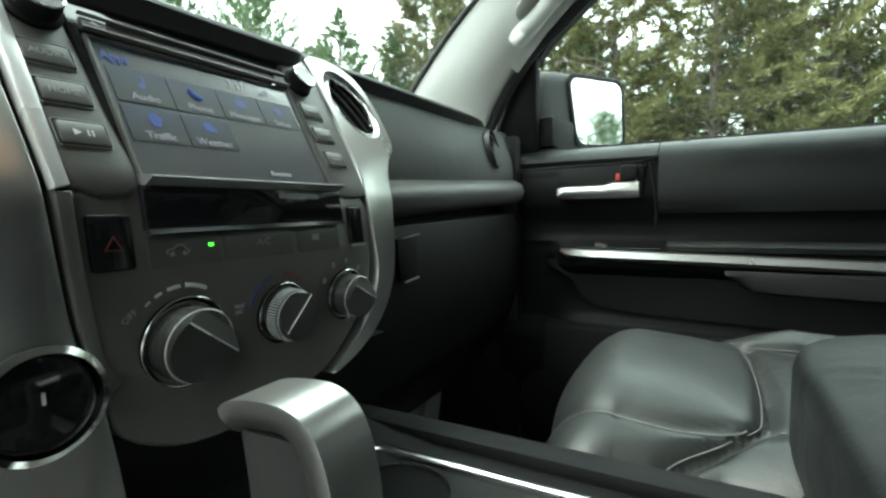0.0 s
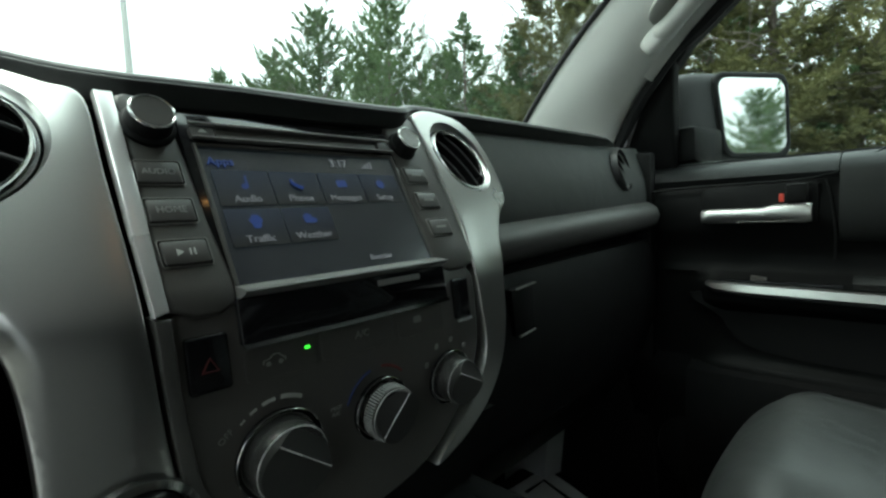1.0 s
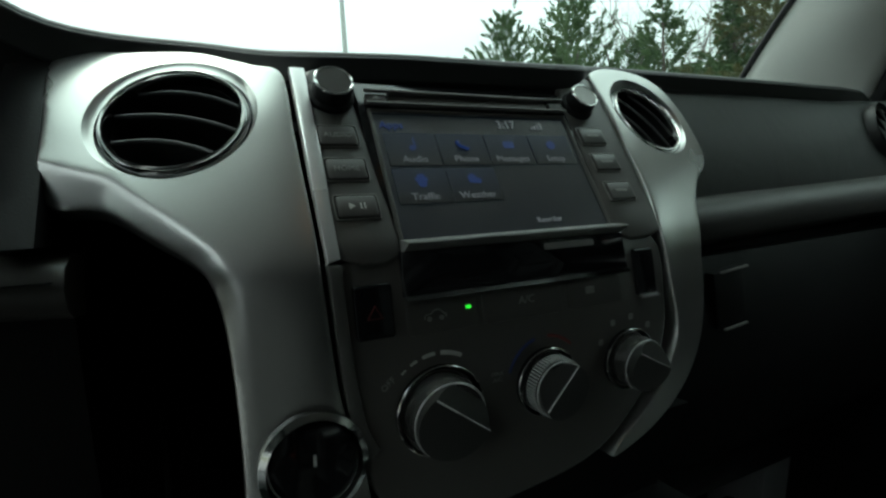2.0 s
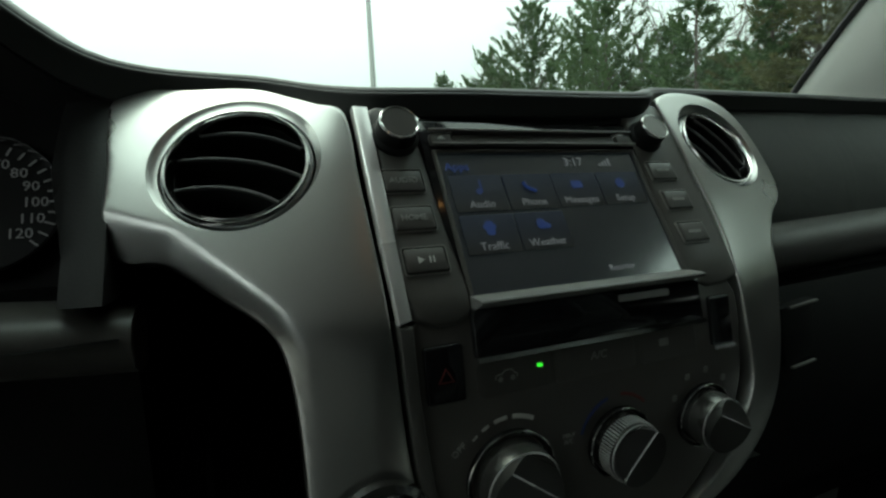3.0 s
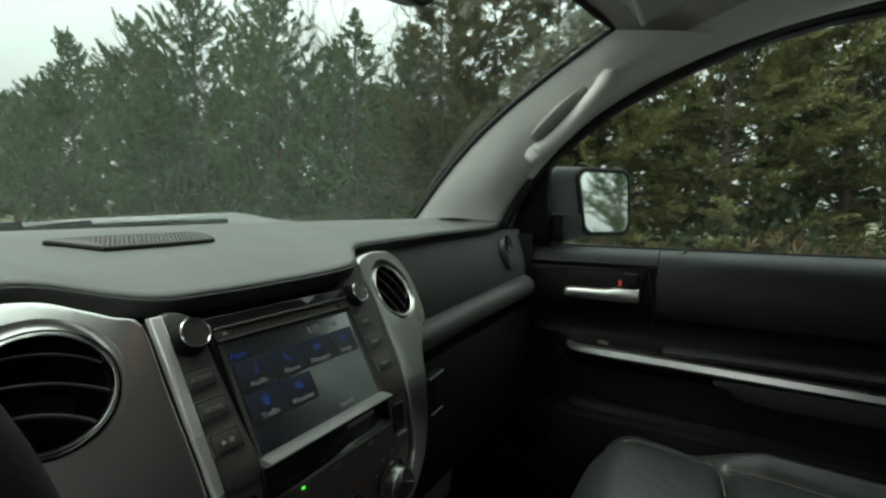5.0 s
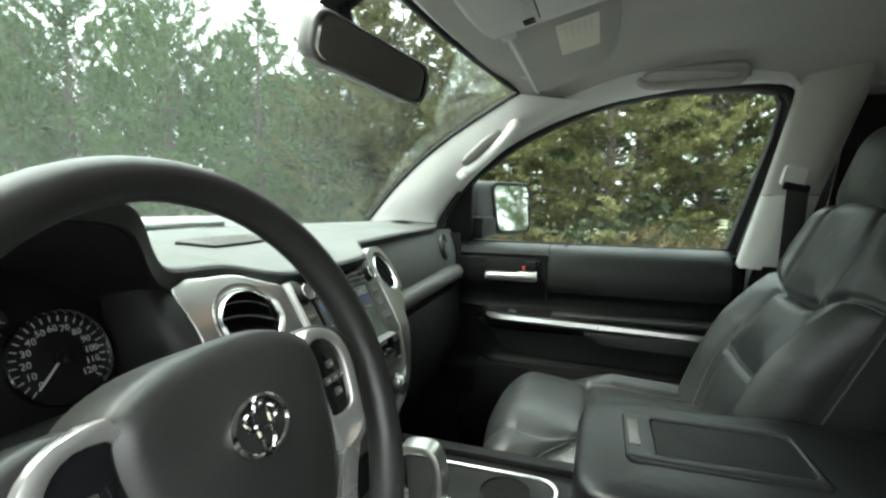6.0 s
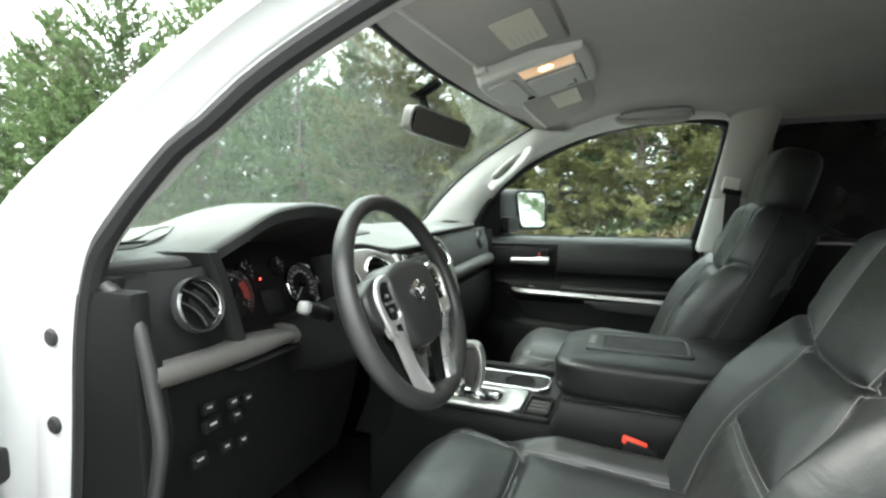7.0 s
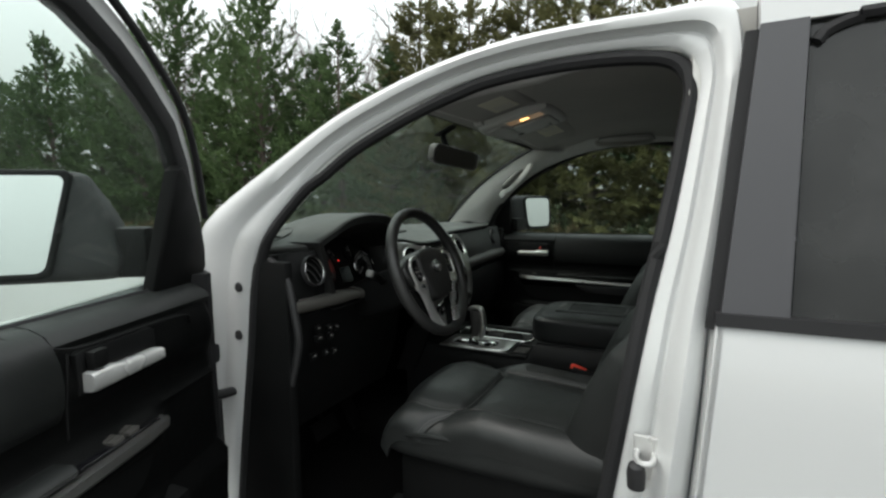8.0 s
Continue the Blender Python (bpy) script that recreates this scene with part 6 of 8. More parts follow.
def climate_knob(x, z, r, label, turn=20, knurled=False):
    """A dark metal knob on a thin bright base ring, its face cut into two facets that meet in a ridge."""
    m = flat(x, z, 0.0)
    k = part("knob", lathe([(r * 1.22, 0), (r * 1.23, 0.0025), (r * 1.20, 0.0036), (r * 1.15, 0.0022), (r * 1.08, 0.0008)], 48, m, closed=False), M_GLOSS, climate, label)
    part("base_ring", tube([m @ Vector((1.215 * r * math.cos(radians(a)), 1.215 * r * math.sin(radians(a)), 0.0034)) for a in range(0, 360, 8)], 0.0005, 6, closed=True), M_CHROME, k, "thin chrome ring at the knob's base")
    part("skirt", lathe([(r * 1.05, 0.0), (r * 1.03, 0.008), (r * 0.99, 0.0150), (r * 0.975, 0.0165)], 48, m), M_KNOB, k, "turned dark metal skirt")
    if knurled:
        part("knurling", join(*[box((0.0012, 0.0010, 0.008), m @ pose(r * 1.02 * math.cos(radians(a)), r * 1.02 * math.sin(radians(a)), 0.0105, 0, 0, a)) for a in range(0, 360, 6)]), M_SATINCHROME, k, "fine knurling round the knob")
    part("rim_line", tube([m @ Vector((r * 0.978 * math.cos(radians(a)), r * 0.978 * math.sin(radians(a)), 0.0164)) for a in range(0, 360, 9)], 0.0005, 6, closed=True), M_SATINCHROME, k, "bright turned line round the knob")
    q = m @ pose(0, 0, 0, 0, 0, turn)
    w0, rr, n = 0.30 * r, 0.965 * r, 24
    high = lambda w: 0.0235 - (0.62 * (w - w0) if w > w0 else 0.14 * (w0 - w))
    a0 = math.asin(w0 / rr)
    bm = bmesh.new()
    for lo, hi in ((a0, math.pi - a0), (math.pi - a0, 2 * math.pi + a0)):
        arc = [(rr * math.cos(lo + (hi - lo) * i / n), rr * math.sin(lo + (hi - lo) * i / n)) for i in range(n + 1)]
        top = [bm.verts.new(q @ Vector((a, w, high(w)))) for a, w in arc]
        low = [bm.verts.new(q @ Vector((a * 1.01, w * 1.01, 0.0160))) for a, w in arc]
        bm.faces.new(top)
        for i in range(n):
            bm.faces.new((low[i], low[i + 1], top[i + 1], top[i]))
    bmesh.ops.remove_doubles(bm, verts=bm.verts, dist=0.00002)
    part("face", bm, M_KNOBFACE, k, "two-faceted dark metal knob face", 12)
    c = rr * math.cos(a0) * 0.98
    part("ridge_line", tube([q @ Vector((t * c, w0, 0.0236)) for t in (-1, -0.5, 0, 0.5, 1)], 0.00055, 6), M_SATINCHROME, k, "bright edge line of the ridge")

climate_knob(-0.056, 1.060, 0.0225, "large fan speed knob", -38)
climate_knob(0.0205, 1.062, 0.0185, "temperature knob", 48, True)
climate_knob(0.0925, 1.064, 0.0180, "air direction knob", -28)
# Printed scales round the knobs.
def arc_mark(cx, cz, r, a0, a1, w, material, label=""):
    pts = [Vector((cx + r * math.cos(radians(a)), stack_y(cz) - 0.0012, cz + r * math.sin(radians(a)))) for a in np.linspace(a0, a1, 6)]
    part("scale_mark", tube(pts, w, 5, flat=0.3, up=(0, 1, 0)), material, climate, label)

for k, (a0, a1) in enumerate(((132, 126), (120, 112), (106, 92), (86, 62))):
    arc_mark(-0.056, 1.060, 0.0335, a0, a1, 0.0007 + 0.00025 * k, M_PRINT)
arc_mark(0.0205, 1.062, 0.0295, 160, 105, 0.0012, M_BLUEPRINT, "blue cold scale")
arc_mark(0.0205, 1.062, 0.0295, 85, 45, 0.0012, M_REDPRINT, "red hot scale")
part("print", words("OFF", 0.0055, flat(-0.086, 1.080, 0.001) @ pose(0, 0, 0, 0, 0, 40)), M_DIMPRINT, climate)
part("print", words("MAX\nA/C", 0.0040, flat(-0.0155, 1.071, 0.001)), M_DIMPRINT, climate)
for a in (150, 115, 80, 45):
    part("mode_mark", slab(rrect(0.004, 0.0045, 0.001, 2), 0.0004, flat(0.0945 + 0.0290 * math.cos(radians(a)), 1.064 + 0.0290 * math.sin(radians(a)), 0.0012)), M_DIMPRINT, climate)
haz = part("hazard_switch", slab(rrect(0.0225, 0.031, 0.002, 3, -0.0895, 1.1215), 0.004, bevel=0.001, warp=lambda u, v, n: (u, stack_y(v) - n - 0.001, v)), M_GLOSS, climate, "black hazard switch with a red triangle")
part("hazard_triangle", tube([(-0.0895 + 0.005 * math.cos(a), stack_y(1.121) - 0.0017, 1.120 + 0.005 * math.sin(a)) for a in (math.pi / 2, math.pi * 7 / 6, math.pi * 11 / 6)], 0.0006, 5, closed=True), M_REDPRINT, haz)
usb = part("blank_switch", slab(rrect(0.019, 0.034, 0.002, 3, 0.1195, 1.1235), 0.004, bevel=0.001, warp=lambda u, v, n: (u, stack_y(v) - n - 0.001, v)), M_GLOSS, climate, "blank gloss black switch")
part("switch_sill", slab(rrect(0.018, 0.0018, 0.0005, 1, 0.1195, 1.1055), 0.002, warp=lambda u, v, n: (u, stack_y(v) - n - 0.003, v)), M_SATINCHROME, usb)
settle(climate)
part("cubby", face(-0.165, 0.17, 1.01, 0.80, -0.030, 0.06, 0.0, 8, 6, 0.08), M_DARK, dash, "dark cubby below the climate panel")
settle(dash)

# ---- instrument cluster ----
cluster = thing("instrument_cluster", "dark instrument cluster with round chrome-ringed gauges", "gauges", at=(-0.44, 0.15, 1.18))
CM = basis((-0.455, 0.150, 1.243), (1, 0, 0), (0, 0.35, 1))
cm = lambda u, v, n=0.0: CM @ Matrix.Translation((u, v, n))
part("backplate", slab(rrect(0.40, 0.195, 0.05, 5, -0.005, 0.010), 0.01, cm(0, 0, -0.012), 0.002), M_GAUGE, cluster)
# Side walls of the hood: a front flange, rolled over into the wall that runs forward.
part("cheek", loft([[(x0 - 0.004, 0.050, z), (x0, 0.040, z), (x0 + 0.016, 0.040, z), (x0 + 0.022, 0.048, z), (x0 + 0.004, 0.170, z), (x0 - 0.02, 0.170, z)]
                    for x0, z in ((-0.697, 1.342), (-0.690, 1.326), (-0.682, 1.305), (-0.668, 1.262), (-0.655, 1.215), (-0.645, 1.180))]), M_UNDER, cluster, "grey flange beside the gauges", 50)
part("cheek", loft([[(-0.2535, silver_y(-0.2535, z) + 0.012, z), (-0.2545, silver_y(-0.2535, z) + 0.003, z), (-0.262, silver_y(-0.2535, z) + 0.004, z), (-0.276, silver_y(-0.2535, z) + 0.010, z), (-0.288, max(silver_y(-0.2535, z) + 0.020, 0.080), z), (-0.296, 0.165, z), (-0.26, 0.165, z)]
                    for z in (1.314, 1.300, 1.28, 1.262, 1.245, 1.23, 1.215, 1.200, 1.190, 1.170)]), M_DOORLOW, cluster, "dark flange between the gauges and the silver panel", 50)
part("hood_liner", sheet(lambda u, v: (-0.645 + 0.40 * u, ease(LIP_Y, -0.645 + 0.40 * u) + 0.012 + 0.19 * v, ease(LIP_Z, -0.645 + 0.40 * u) - 0.028 - 0.055 * v), 30, 5, (0, 0, 0.008)), M_UNDER, cluster, "dark underside of the instrument hood")

def gauge(u, v, r, marks, label, needle, red=None, numbers=()):
    g = part("gauge", lathe([(r, -0.006), (r * 1.01, 0.003), (r * 0.985, 0.0045), (r * 0.96, 0.002), (r * 0.93, -0.004)], 48, cm(u, v), closed=False), M_DARKCHROME, cluster, label)
    part("dial", lathe([(r * 0.94, -0.005), (r * 0.3, -0.004), (0.0005, -0.004)], 40, cm(u, v), closed=False), M_GAUGE, g)
    ticks = []
    for k in range(marks + 1):
        a = radians(222 - 264 * k / marks)
        ticks.append(box((0.0012, r * 0.12, 0.0004), cm(u, v) @ pose(r * 0.84 * math.cos(a), r * 0.84 * math.sin(a), -0.0035, 0, 0, math.degrees(a) - 90)))
    tagged(part("ticks", join(*ticks), M_DIALPRINT, g), kind="stuff")
    for k, t in enumerate(numbers):
        a = radians(222 - 264 * k / max(1, len(numbers) - 1))
        part("numeral", words(t, r * 0.20, cm(u + r * 0.63 * math.cos(a), v + r * 0.63 * math.sin(a), -0.0035)), M_DIALPRINT, g)
    a = radians(needle)
    part("needle", box((r * 0.8, r * 0.045, 0.0012), cm(u, v) @ pose(r * 0.36 * math.cos(a), r * 0.36 * math.sin(a), 0.0, 0, 0, needle), 0.0004), M_DIALPRINT, g, "white needle")
    part("needle_hub", lathe([(r * 0.16, -0.003), (r * 0.14, 0.003), (0.0005, 0.004)], 20, cm(u, v)), M_GLOSS, g)
    if red:
        pts = [cm(u + r * 0.72 * math.cos(radians(q)), v + r * 0.72 * math.sin(radians(q)), -0.003).translation for q in np.linspace(*red, 8)]
        part("red_zone", tube(pts, r * 0.16, 6, flat=0.03, up=CM.col[2].xyz), M_REDDIAL, g, "red zone of the dial")

gauge(-0.096, 0.0, 0.050, 28, "round engine speed gauge", 190, (-20, 35), ("0", "1", "2", "3", "4", "5", "6", "7"))
gauge(0.102, -0.012, 0.052, 24, "round road speed gauge", 222, None, ("0", "10", "20", "30", "40", "50", "60", "70", "80", "90", "100", "110", "120"))
gauge(-0.047, 0.042, 0.0215, 8, "small round gauge", 120)
gauge(0.041, 0.041, 0.0215, 8, "small round gauge", 60)
part("info_display", slab(rrect(0.055, 0.05, 0.004, 3, 0, -0.03), 0.002, cm(0, 0, -0.002)), M_GLOSS, cluster)
part("red_indicator", lathe([(0.0026, 0), (0.002, 0.001)], 12, cm(-0.018, 0.020, 0.0)), M_REDLED, cluster, "lit red warning lamp")
settle(cluster)

# ---- steering wheel and stalks ----
WC = Vector((-0.453, -0.174, 1.244))
wheel = thing("steering_wheel", "dark leather steering wheel with silver spokes", "steering wheel", at=WC)
WM = basis(WC, (1, 0, 0), (0, 0.39, 1))          # x to the right, y up the wheel, z towards the driver
wm = lambda u, v, n=0.0: WM @ Vector((u, v, n))
R = 0.184
rim_pts = [wm(R * math.cos(2 * math.pi * k / 72), R * math.sin(2 * math.pi * k / 72) * 1.0, 0.0) for k in range(72)]
part("rim", tube(rim_pts, [0.0150 + 0.0020 * abs(math.cos(2 * math.pi * k / 72)) for k in range(72)], 14, closed=True, up=WM.col[2].xyz), M_WHEEL, wheel, "smooth dark leather rim")
hub_line = [(0.0, 0.062), (0.045, 0.058), (0.078, 0.044), (0.088, 0.020), (0.083, -0.020), (0.072, -0.060), (0.048, -0.090), (0.0, -0.098)]
hub_line = hub_line + [(-x, y) for x, y in hub_line[-2:0:-1]]
part("hub", slab(dense(hub_line, 4), 0.06, WM @ Matrix.Translation((0, 0.006, 0.022)), 0.016), M_WHEEL, wheel, "dark padded airbag hub", 55)
logo = part("emblem", lathe([(0.0195, 0.0), (0.0195, 0.003), (0.0175, 0.0045), (0.0160, 0.003), (0.0158, 0.001)], 40, WM @ Matrix.Translation((0, 0.006, 0.0225)), closed=False, sx=1.35, sy=1.0), M_CHROME, wheel, "chrome oval emblem ring")
part("emblem_bars", join(tube([WM @ Vector((0.0145 * math.cos(a), 0.011 + 0.007 * math.sin(a), 0.0265)) for a in np.linspace(0, 2 * math.pi, 20)[:-1]], 0.0017, 6, closed=True),
                         tube([WM @ Vector((0.0065 * math.cos(a), 0.006 + 0.017 * math.sin(a), 0.0265)) for a in np.linspace(0, 2 * math.pi, 20)[:-1]], 0.0017, 6, closed=True)), M_CHROME, logo, "plain chrome bars of the emblem")
for s in (-1, 1):
    plate = [(0.088, 0.046), (0.118, 0.050), (0.150, 0.030), (0.156, 0.008), (0.146, -0.016), (0.112, -0.042), (0.082, -0.036), (0.078, 0.0)]
    P = [(s * x, y) for x, y in plate]
    pod = part("switch_pod", slab(dense(P, 3), 0.03, WM @ Matrix.Translation((0, 0, 0.012)), 0.008), M_WHEEL, wheel, "dark spoke pad", 50)
    part("bezel", slab(dense([(s * x, y) for x, y in ((0.076, 0.042), (0.100, 0.049), (0.122, 0.039), (0.133, 0.016), (0.128, -0.020), (0.117, -0.053), (0.080, -0.054), (0.076, -0.03))], 3), 0.012,
                       WM @ Matrix.Translation((0, 0, 0.0175)), 0.004, hole=dense([(s * x, y) for x, y in ((0.080, 0.034), (0.100, 0.039), (0.114, 0.030), (0.120, 0.012), (0.115, -0.016), (0.106, -0.024), (0.082, -0.022), (0.080, 0.0))], 3)), M_SPOKE, pod, "silver switch bezel")
    part("switch_field", slab(dense([(s * x, y) for x, y in ((0.077, 0.036), (0.100, 0.041), (0.116, 0.031), (0.122, 0.012), (0.117, -0.018), (0.107, -0.026), (0.078, -0.025), (0.077, 0.0))], 3), 0.01, WM @ Matrix.Translation((0, 0, 0.0145)), 0.002), M_GLOSS, pod, "black switch field")
    for dx, dy in ((0, 0.014), (0.010, 0.002), (-0.010, 0.002), (0, -0.010), (0.0, 0.002)):
        part("switch", box((0.0075, 0.0060, 0.003), WM @ pose(s * 0.100 + dx, dy + 0.002, 0.0155), 0.001), M_STACK, pod)
        part("switch_mark", box((0.003, 0.0012, 0.0006), WM @ pose(s * 0.100 + dx, dy + 0.002, 0.0173)), M_PRINT, pod)
    # Lower silver spoke from the bezel down to the rim.
    a, b = Vector((s * 0.099, -0.046)), Vector((s * 0.055, -0.174))
    secs = []
    for k in range(9):
        t = k / 8
        c = a.lerp(b, t) + Vector((s * -0.004 * math.sin(math.pi * t), 0))
        w = 0.0225 - 0.006 * math.sin(math.pi * min(1, t * 1.15)) + 0.006 * t ** 3
        n = 0.016 - 0.010 * t - 0.008 * math.sin(math.pi * t)
        secs.append([wm(c.x + q * w, c.y + q * 0.3 * w * s, n + h) for q, h in ((-1, -0.006), (-0.92, 0.001), (-0.2, 0.007), (0.2, 0.006), (0.92, 0.001), (1, -0.006), (0, -0.014))])
    part("spoke", loft(secs), M_SPOKE, wheel, "satin silver lower spoke", 45)
    part("spoke_shadow", loft([[wm(c.x + q * 0.012, c.y + 0.004, h) for q, h in ((-1, -0.03), (1, -0.03), (1, -0.012), (-1, -0.012))] for c in (a.lerp(b, k / 4) for k in range(5))]), M_DARK, wheel)
part("mode_button", slab(rrect(0.016, 0.014, 0.002, 2, -0.100, -0.040), 0.004, WM @ Matrix.Translation((0, 0, 0.0195)), 0.001), M_GLOSS, wheel, "square black button on the spoke")
part("column", lathe([(0.05, -0.16), (0.05, -0.05), (0.035, -0.02)], 24, WM), M_DARK, wheel)
settle(wheel)

for s, name, lab in ((-1, "turn_signal_stalk", "black turn signal stalk with a pale round end"), (1, "wiper_stalk", "black wiper stalk behind the steering wheel")):
    st = thing(name, lab, "stalk", at=(WC.x + s * 0.06, -0.03, 1.21))
    p0, p1, p2 = Vector((WC.x + s * 0.05, -0.035, 1.205)), Vector((WC.x + s * 0.12, -0.065 - 0.005 * (s < 0), 1.205 + 0.027 * (s < 0))), Vector((WC.x + s * 0.174, -0.070 - 0.010 * (s < 0), 1.205 + 0.047 * (s < 0)))
    part("arm", tube(spline([p0, p0.lerp(p1, 0.5) + Vector((0, 0, 0.004)), p1, p2], 5), [0.010] * 6 + [0.0105] * 4 + [0.0115] * 6, 14), M_DARK, st)
    d = (p2 - p1).normalized()
    part("end_cap", pad((0.022, 0.021, 0.021), basis(p2 + d * 0.004, d, (0, 1, 0)), 0.7, 20), M_STALK if s < 0 else M_DARK, st, "pale grey rounded end" if s < 0 else "")
    for k in range(3):
        part("collar", lathe([(0.0115, 0), (0.0128, 0.003), (0.0115, 0.006)], 20, basis(p1 + d * (0.006 + 0.012 * k), d.orthogonal(), d.cross(d.orthogonal()))), M_DARK, st)
    settle(st)

# ---- pedals ----
for x, w, h, lab in ((-0.40, 0.13, 0.06, "wide black brake pedal"), (-0.25, 0.06, 0.13, "tall narrow black accelerator pedal")):
    pd = thing("pedal", lab, "pedal", at=(x, 0.26, 0.62))
    part("pad", box((w, 0.014, h), pose(x, 0.305, 0.63, -30, 0, 0), 0.005), M_DARK, pd)
    part("lever", tube([(x, 0.315, 0.64), (x, 0.37, 0.74), (x, 0.40, 0.95)], 0.009, 8), M_DARK, pd)
    settle(pd)

# ---- centre console ----
console = thing("center_console", "charcoal centre console with chrome-rimmed cup holders", "console", at=(CX, -0.45, 0.47))
TOPZ = 0.912
def console_side(x0, x1):
    secs = []
    for y, zt, w in ((0.10, 0.955, 0.165), (0.02, 0.925, 0.165), (-0.10, TOPZ, 0.168), (-0.375, TOPZ - 0.004, 0.170), (-0.40, 0.955, 0.165), (-0.95, 0.955, 0.160)):
        c = CX
        secs.append([(c - w, y, 0.47), (c - w - 0.004, y, zt - 0.05), (c - w + 0.002, y, zt - 0.012), (c - w + 0.014, y, zt), (c + w - 0.014, y, zt), (c + w - 0.002, y, zt - 0.012), (c + w + 0.004, y, zt - 0.05), (c + w, y, 0.47)])
    return loft(secs)

part("body", console_side(0, 0), M_DARK, console, "charcoal moulded console body", 40)
part("side_rail", box((0.030, 0.46, 0.018), pose(CX + 0.150, -0.15, TOPZ + 0.002), 0.006), M_DARK, console)
part("side_rail", box((0.014, 0.46, 0.012), pose(CX - 0.165, -0.15, TOPZ - 0.002), 0.005), M_DARK, console)

# Cup holder: chrome-rimmed well with two round wells.
ch = part("cup_holder", slab(rrect(0.118, 0.315, 0.035, 6, 0.060, -0.190), 0.010, Matrix.Translation((0, 0, TOPZ + 0.008)), 0.003, hole=rrect(0.100, 0.297, 0.030, 6, 0.060, -0.190)), M_CHROME, console, "chrome-rimmed cup holder well")
# The well has no depth; near-black plates stand for its shade.
part("well", slab(rrect(0.104, 0.30, 0.03, 6, 0.060, -0.190), 0.004, Matrix.Translation((0, 0, TOPZ + 0.0015)), 0.001), M_DARK, ch, "black plate for the shaded well")
for y in (-0.115, -0.262):
    part("cup_ring", lathe([(0.0455, 0.0), (0.0455, 0.003), (0.0425, 0.004), (0.041, 0.0)], 40, pose(0.060, y, TOPZ + 0.0015), closed=False), M_DARK, ch)
    part("cup_bottom", lathe([(0.0405, 0.0), (0.0405, 0.0008)], 32, pose(0.060, y, TOPZ + 0.0018)), M_CARPET, ch, "black disc for the shade in a cup well")

# Shift gate.
gate = part("shift_gate", slab([(-0.150, -0.045), (-0.150, -0.285), (-0.132, -0.305), (-0.012, -0.305), (-0.004, -0.290), (-0.004, -0.045)], 0.012, Matrix.Translation((0, 0, TOPZ + 0.009)), 0.003,
                              hole=[(-0.118, -0.075), (-0.118, -0.225), (-0.104, -0.245), (-0.048, -0.245), (-0.034, -0.225), (-0.034, -0.075)]), M_SILVER, console, "satin silver shift gate plate", 40)
part("gate_well", slab([(-0.122, -0.070), (-0.122, -0.228), (-0.106, -0.249), (-0.046, -0.249), (-0.030, -0.228), (-0.030, -0.070)], 0.003, Matrix.Translation((0, 0, TOPZ + 0.003)), 0), M_GLOSS, gate, "gloss black gate")
zig = [(-0.078, -0.085), (-0.078, -0.125), (-0.062, -0.130), (-0.062, -0.165), (-0.080, -0.172), (-0.080, -0.200), (-0.064, -0.206), (-0.064, -0.232)]
part("gate_track", tube([(x, y, TOPZ + 0.006) for x, y in zig], 0.0055, 8), M_CHROME, gate, "polished zigzag gate track")
for k, t in enumerate("PRNDS"):
    part("print", words(t, 0.0085, Matrix.Translation((-0.105, -0.100 - 0.030 * k, TOPZ + 0.0035)) @ pose(0, 0, 0, 0, 0, 0)), M_PRINT, gate)
part("front_tray", slab(rrect(0.105, 0.062, 0.006, 3, -0.080, -0.342), 0.010, Matrix.Translation((0, 0, TOPZ + 0.006)), 0.002, hole=rrect(0.094, 0.051, 0.004, 3, -0.080, -0.342)), M_DARK, console, "small ribbed tray")
for k in range(3):
    part("tray_rib", box((0.003, 0.046, 0.004), pose(-0.105 + 0.022 * k, -0.342, TOPZ + 0.002), 0.001), M_STACK, console)
# Box under the lid.
part("box", box((0.285, 0.56, 0.44), pose(CX + 0.005, -0.68, 0.74), 0.014), M_DARK, console, "charcoal storage box under the lid")
part("box_seam", box((0.290, 0.545, 0.004), pose(CX + 0.005, -0.68, 0.955), 0.0015), M_GLOSS, console)

lid = part("lid", pad((0.335, 0.615, 0.104), pose(0.052, -0.680, 0.999), 0.31, 64), M_LID, console, "padded black leather armrest lid", 60)
part("lid_tray_frame", slab(rrect(0.160, 0.245, 0.014, 4, 0.060, -0.565), 0.010, Matrix.Translation((0, 0, 1.0555)), 0.004, hole=rrect(0.118, 0.190, 0.008, 4, 0.062, -0.580)), M_LID, lid, "rectangular tray frame in the lid")
# The lid is solid here; a dark plate stands for the tray's shade.
part("lid_tray", slab(rrect(0.124, 0.196, 0.010, 4, 0.062, -0.580), 0.002, Matrix.Translation((0, 0, 1.0515))), M_DARK, lid, "dark plate for the shaded tray recess")
part("lid_latch", box((0.085, 0.016, 0.006), pose(0.060, -0.456, 1.0545), 0.002), M_STACK, lid, "small ribbed slots ahead of the tray")
settle(console)

# ---- gear shifter ----
sh = thing("gear_shifter", "silver and black gear shifter", "gear shifter", at=(-0.078, -0.15, TOPZ))
part("rod", tube([(-0.072, -0.135, TOPZ), (-0.078, -0.150, TOPZ + 0.05)], 0.007, 10), M_CHROME, sh, "steel shift rod")
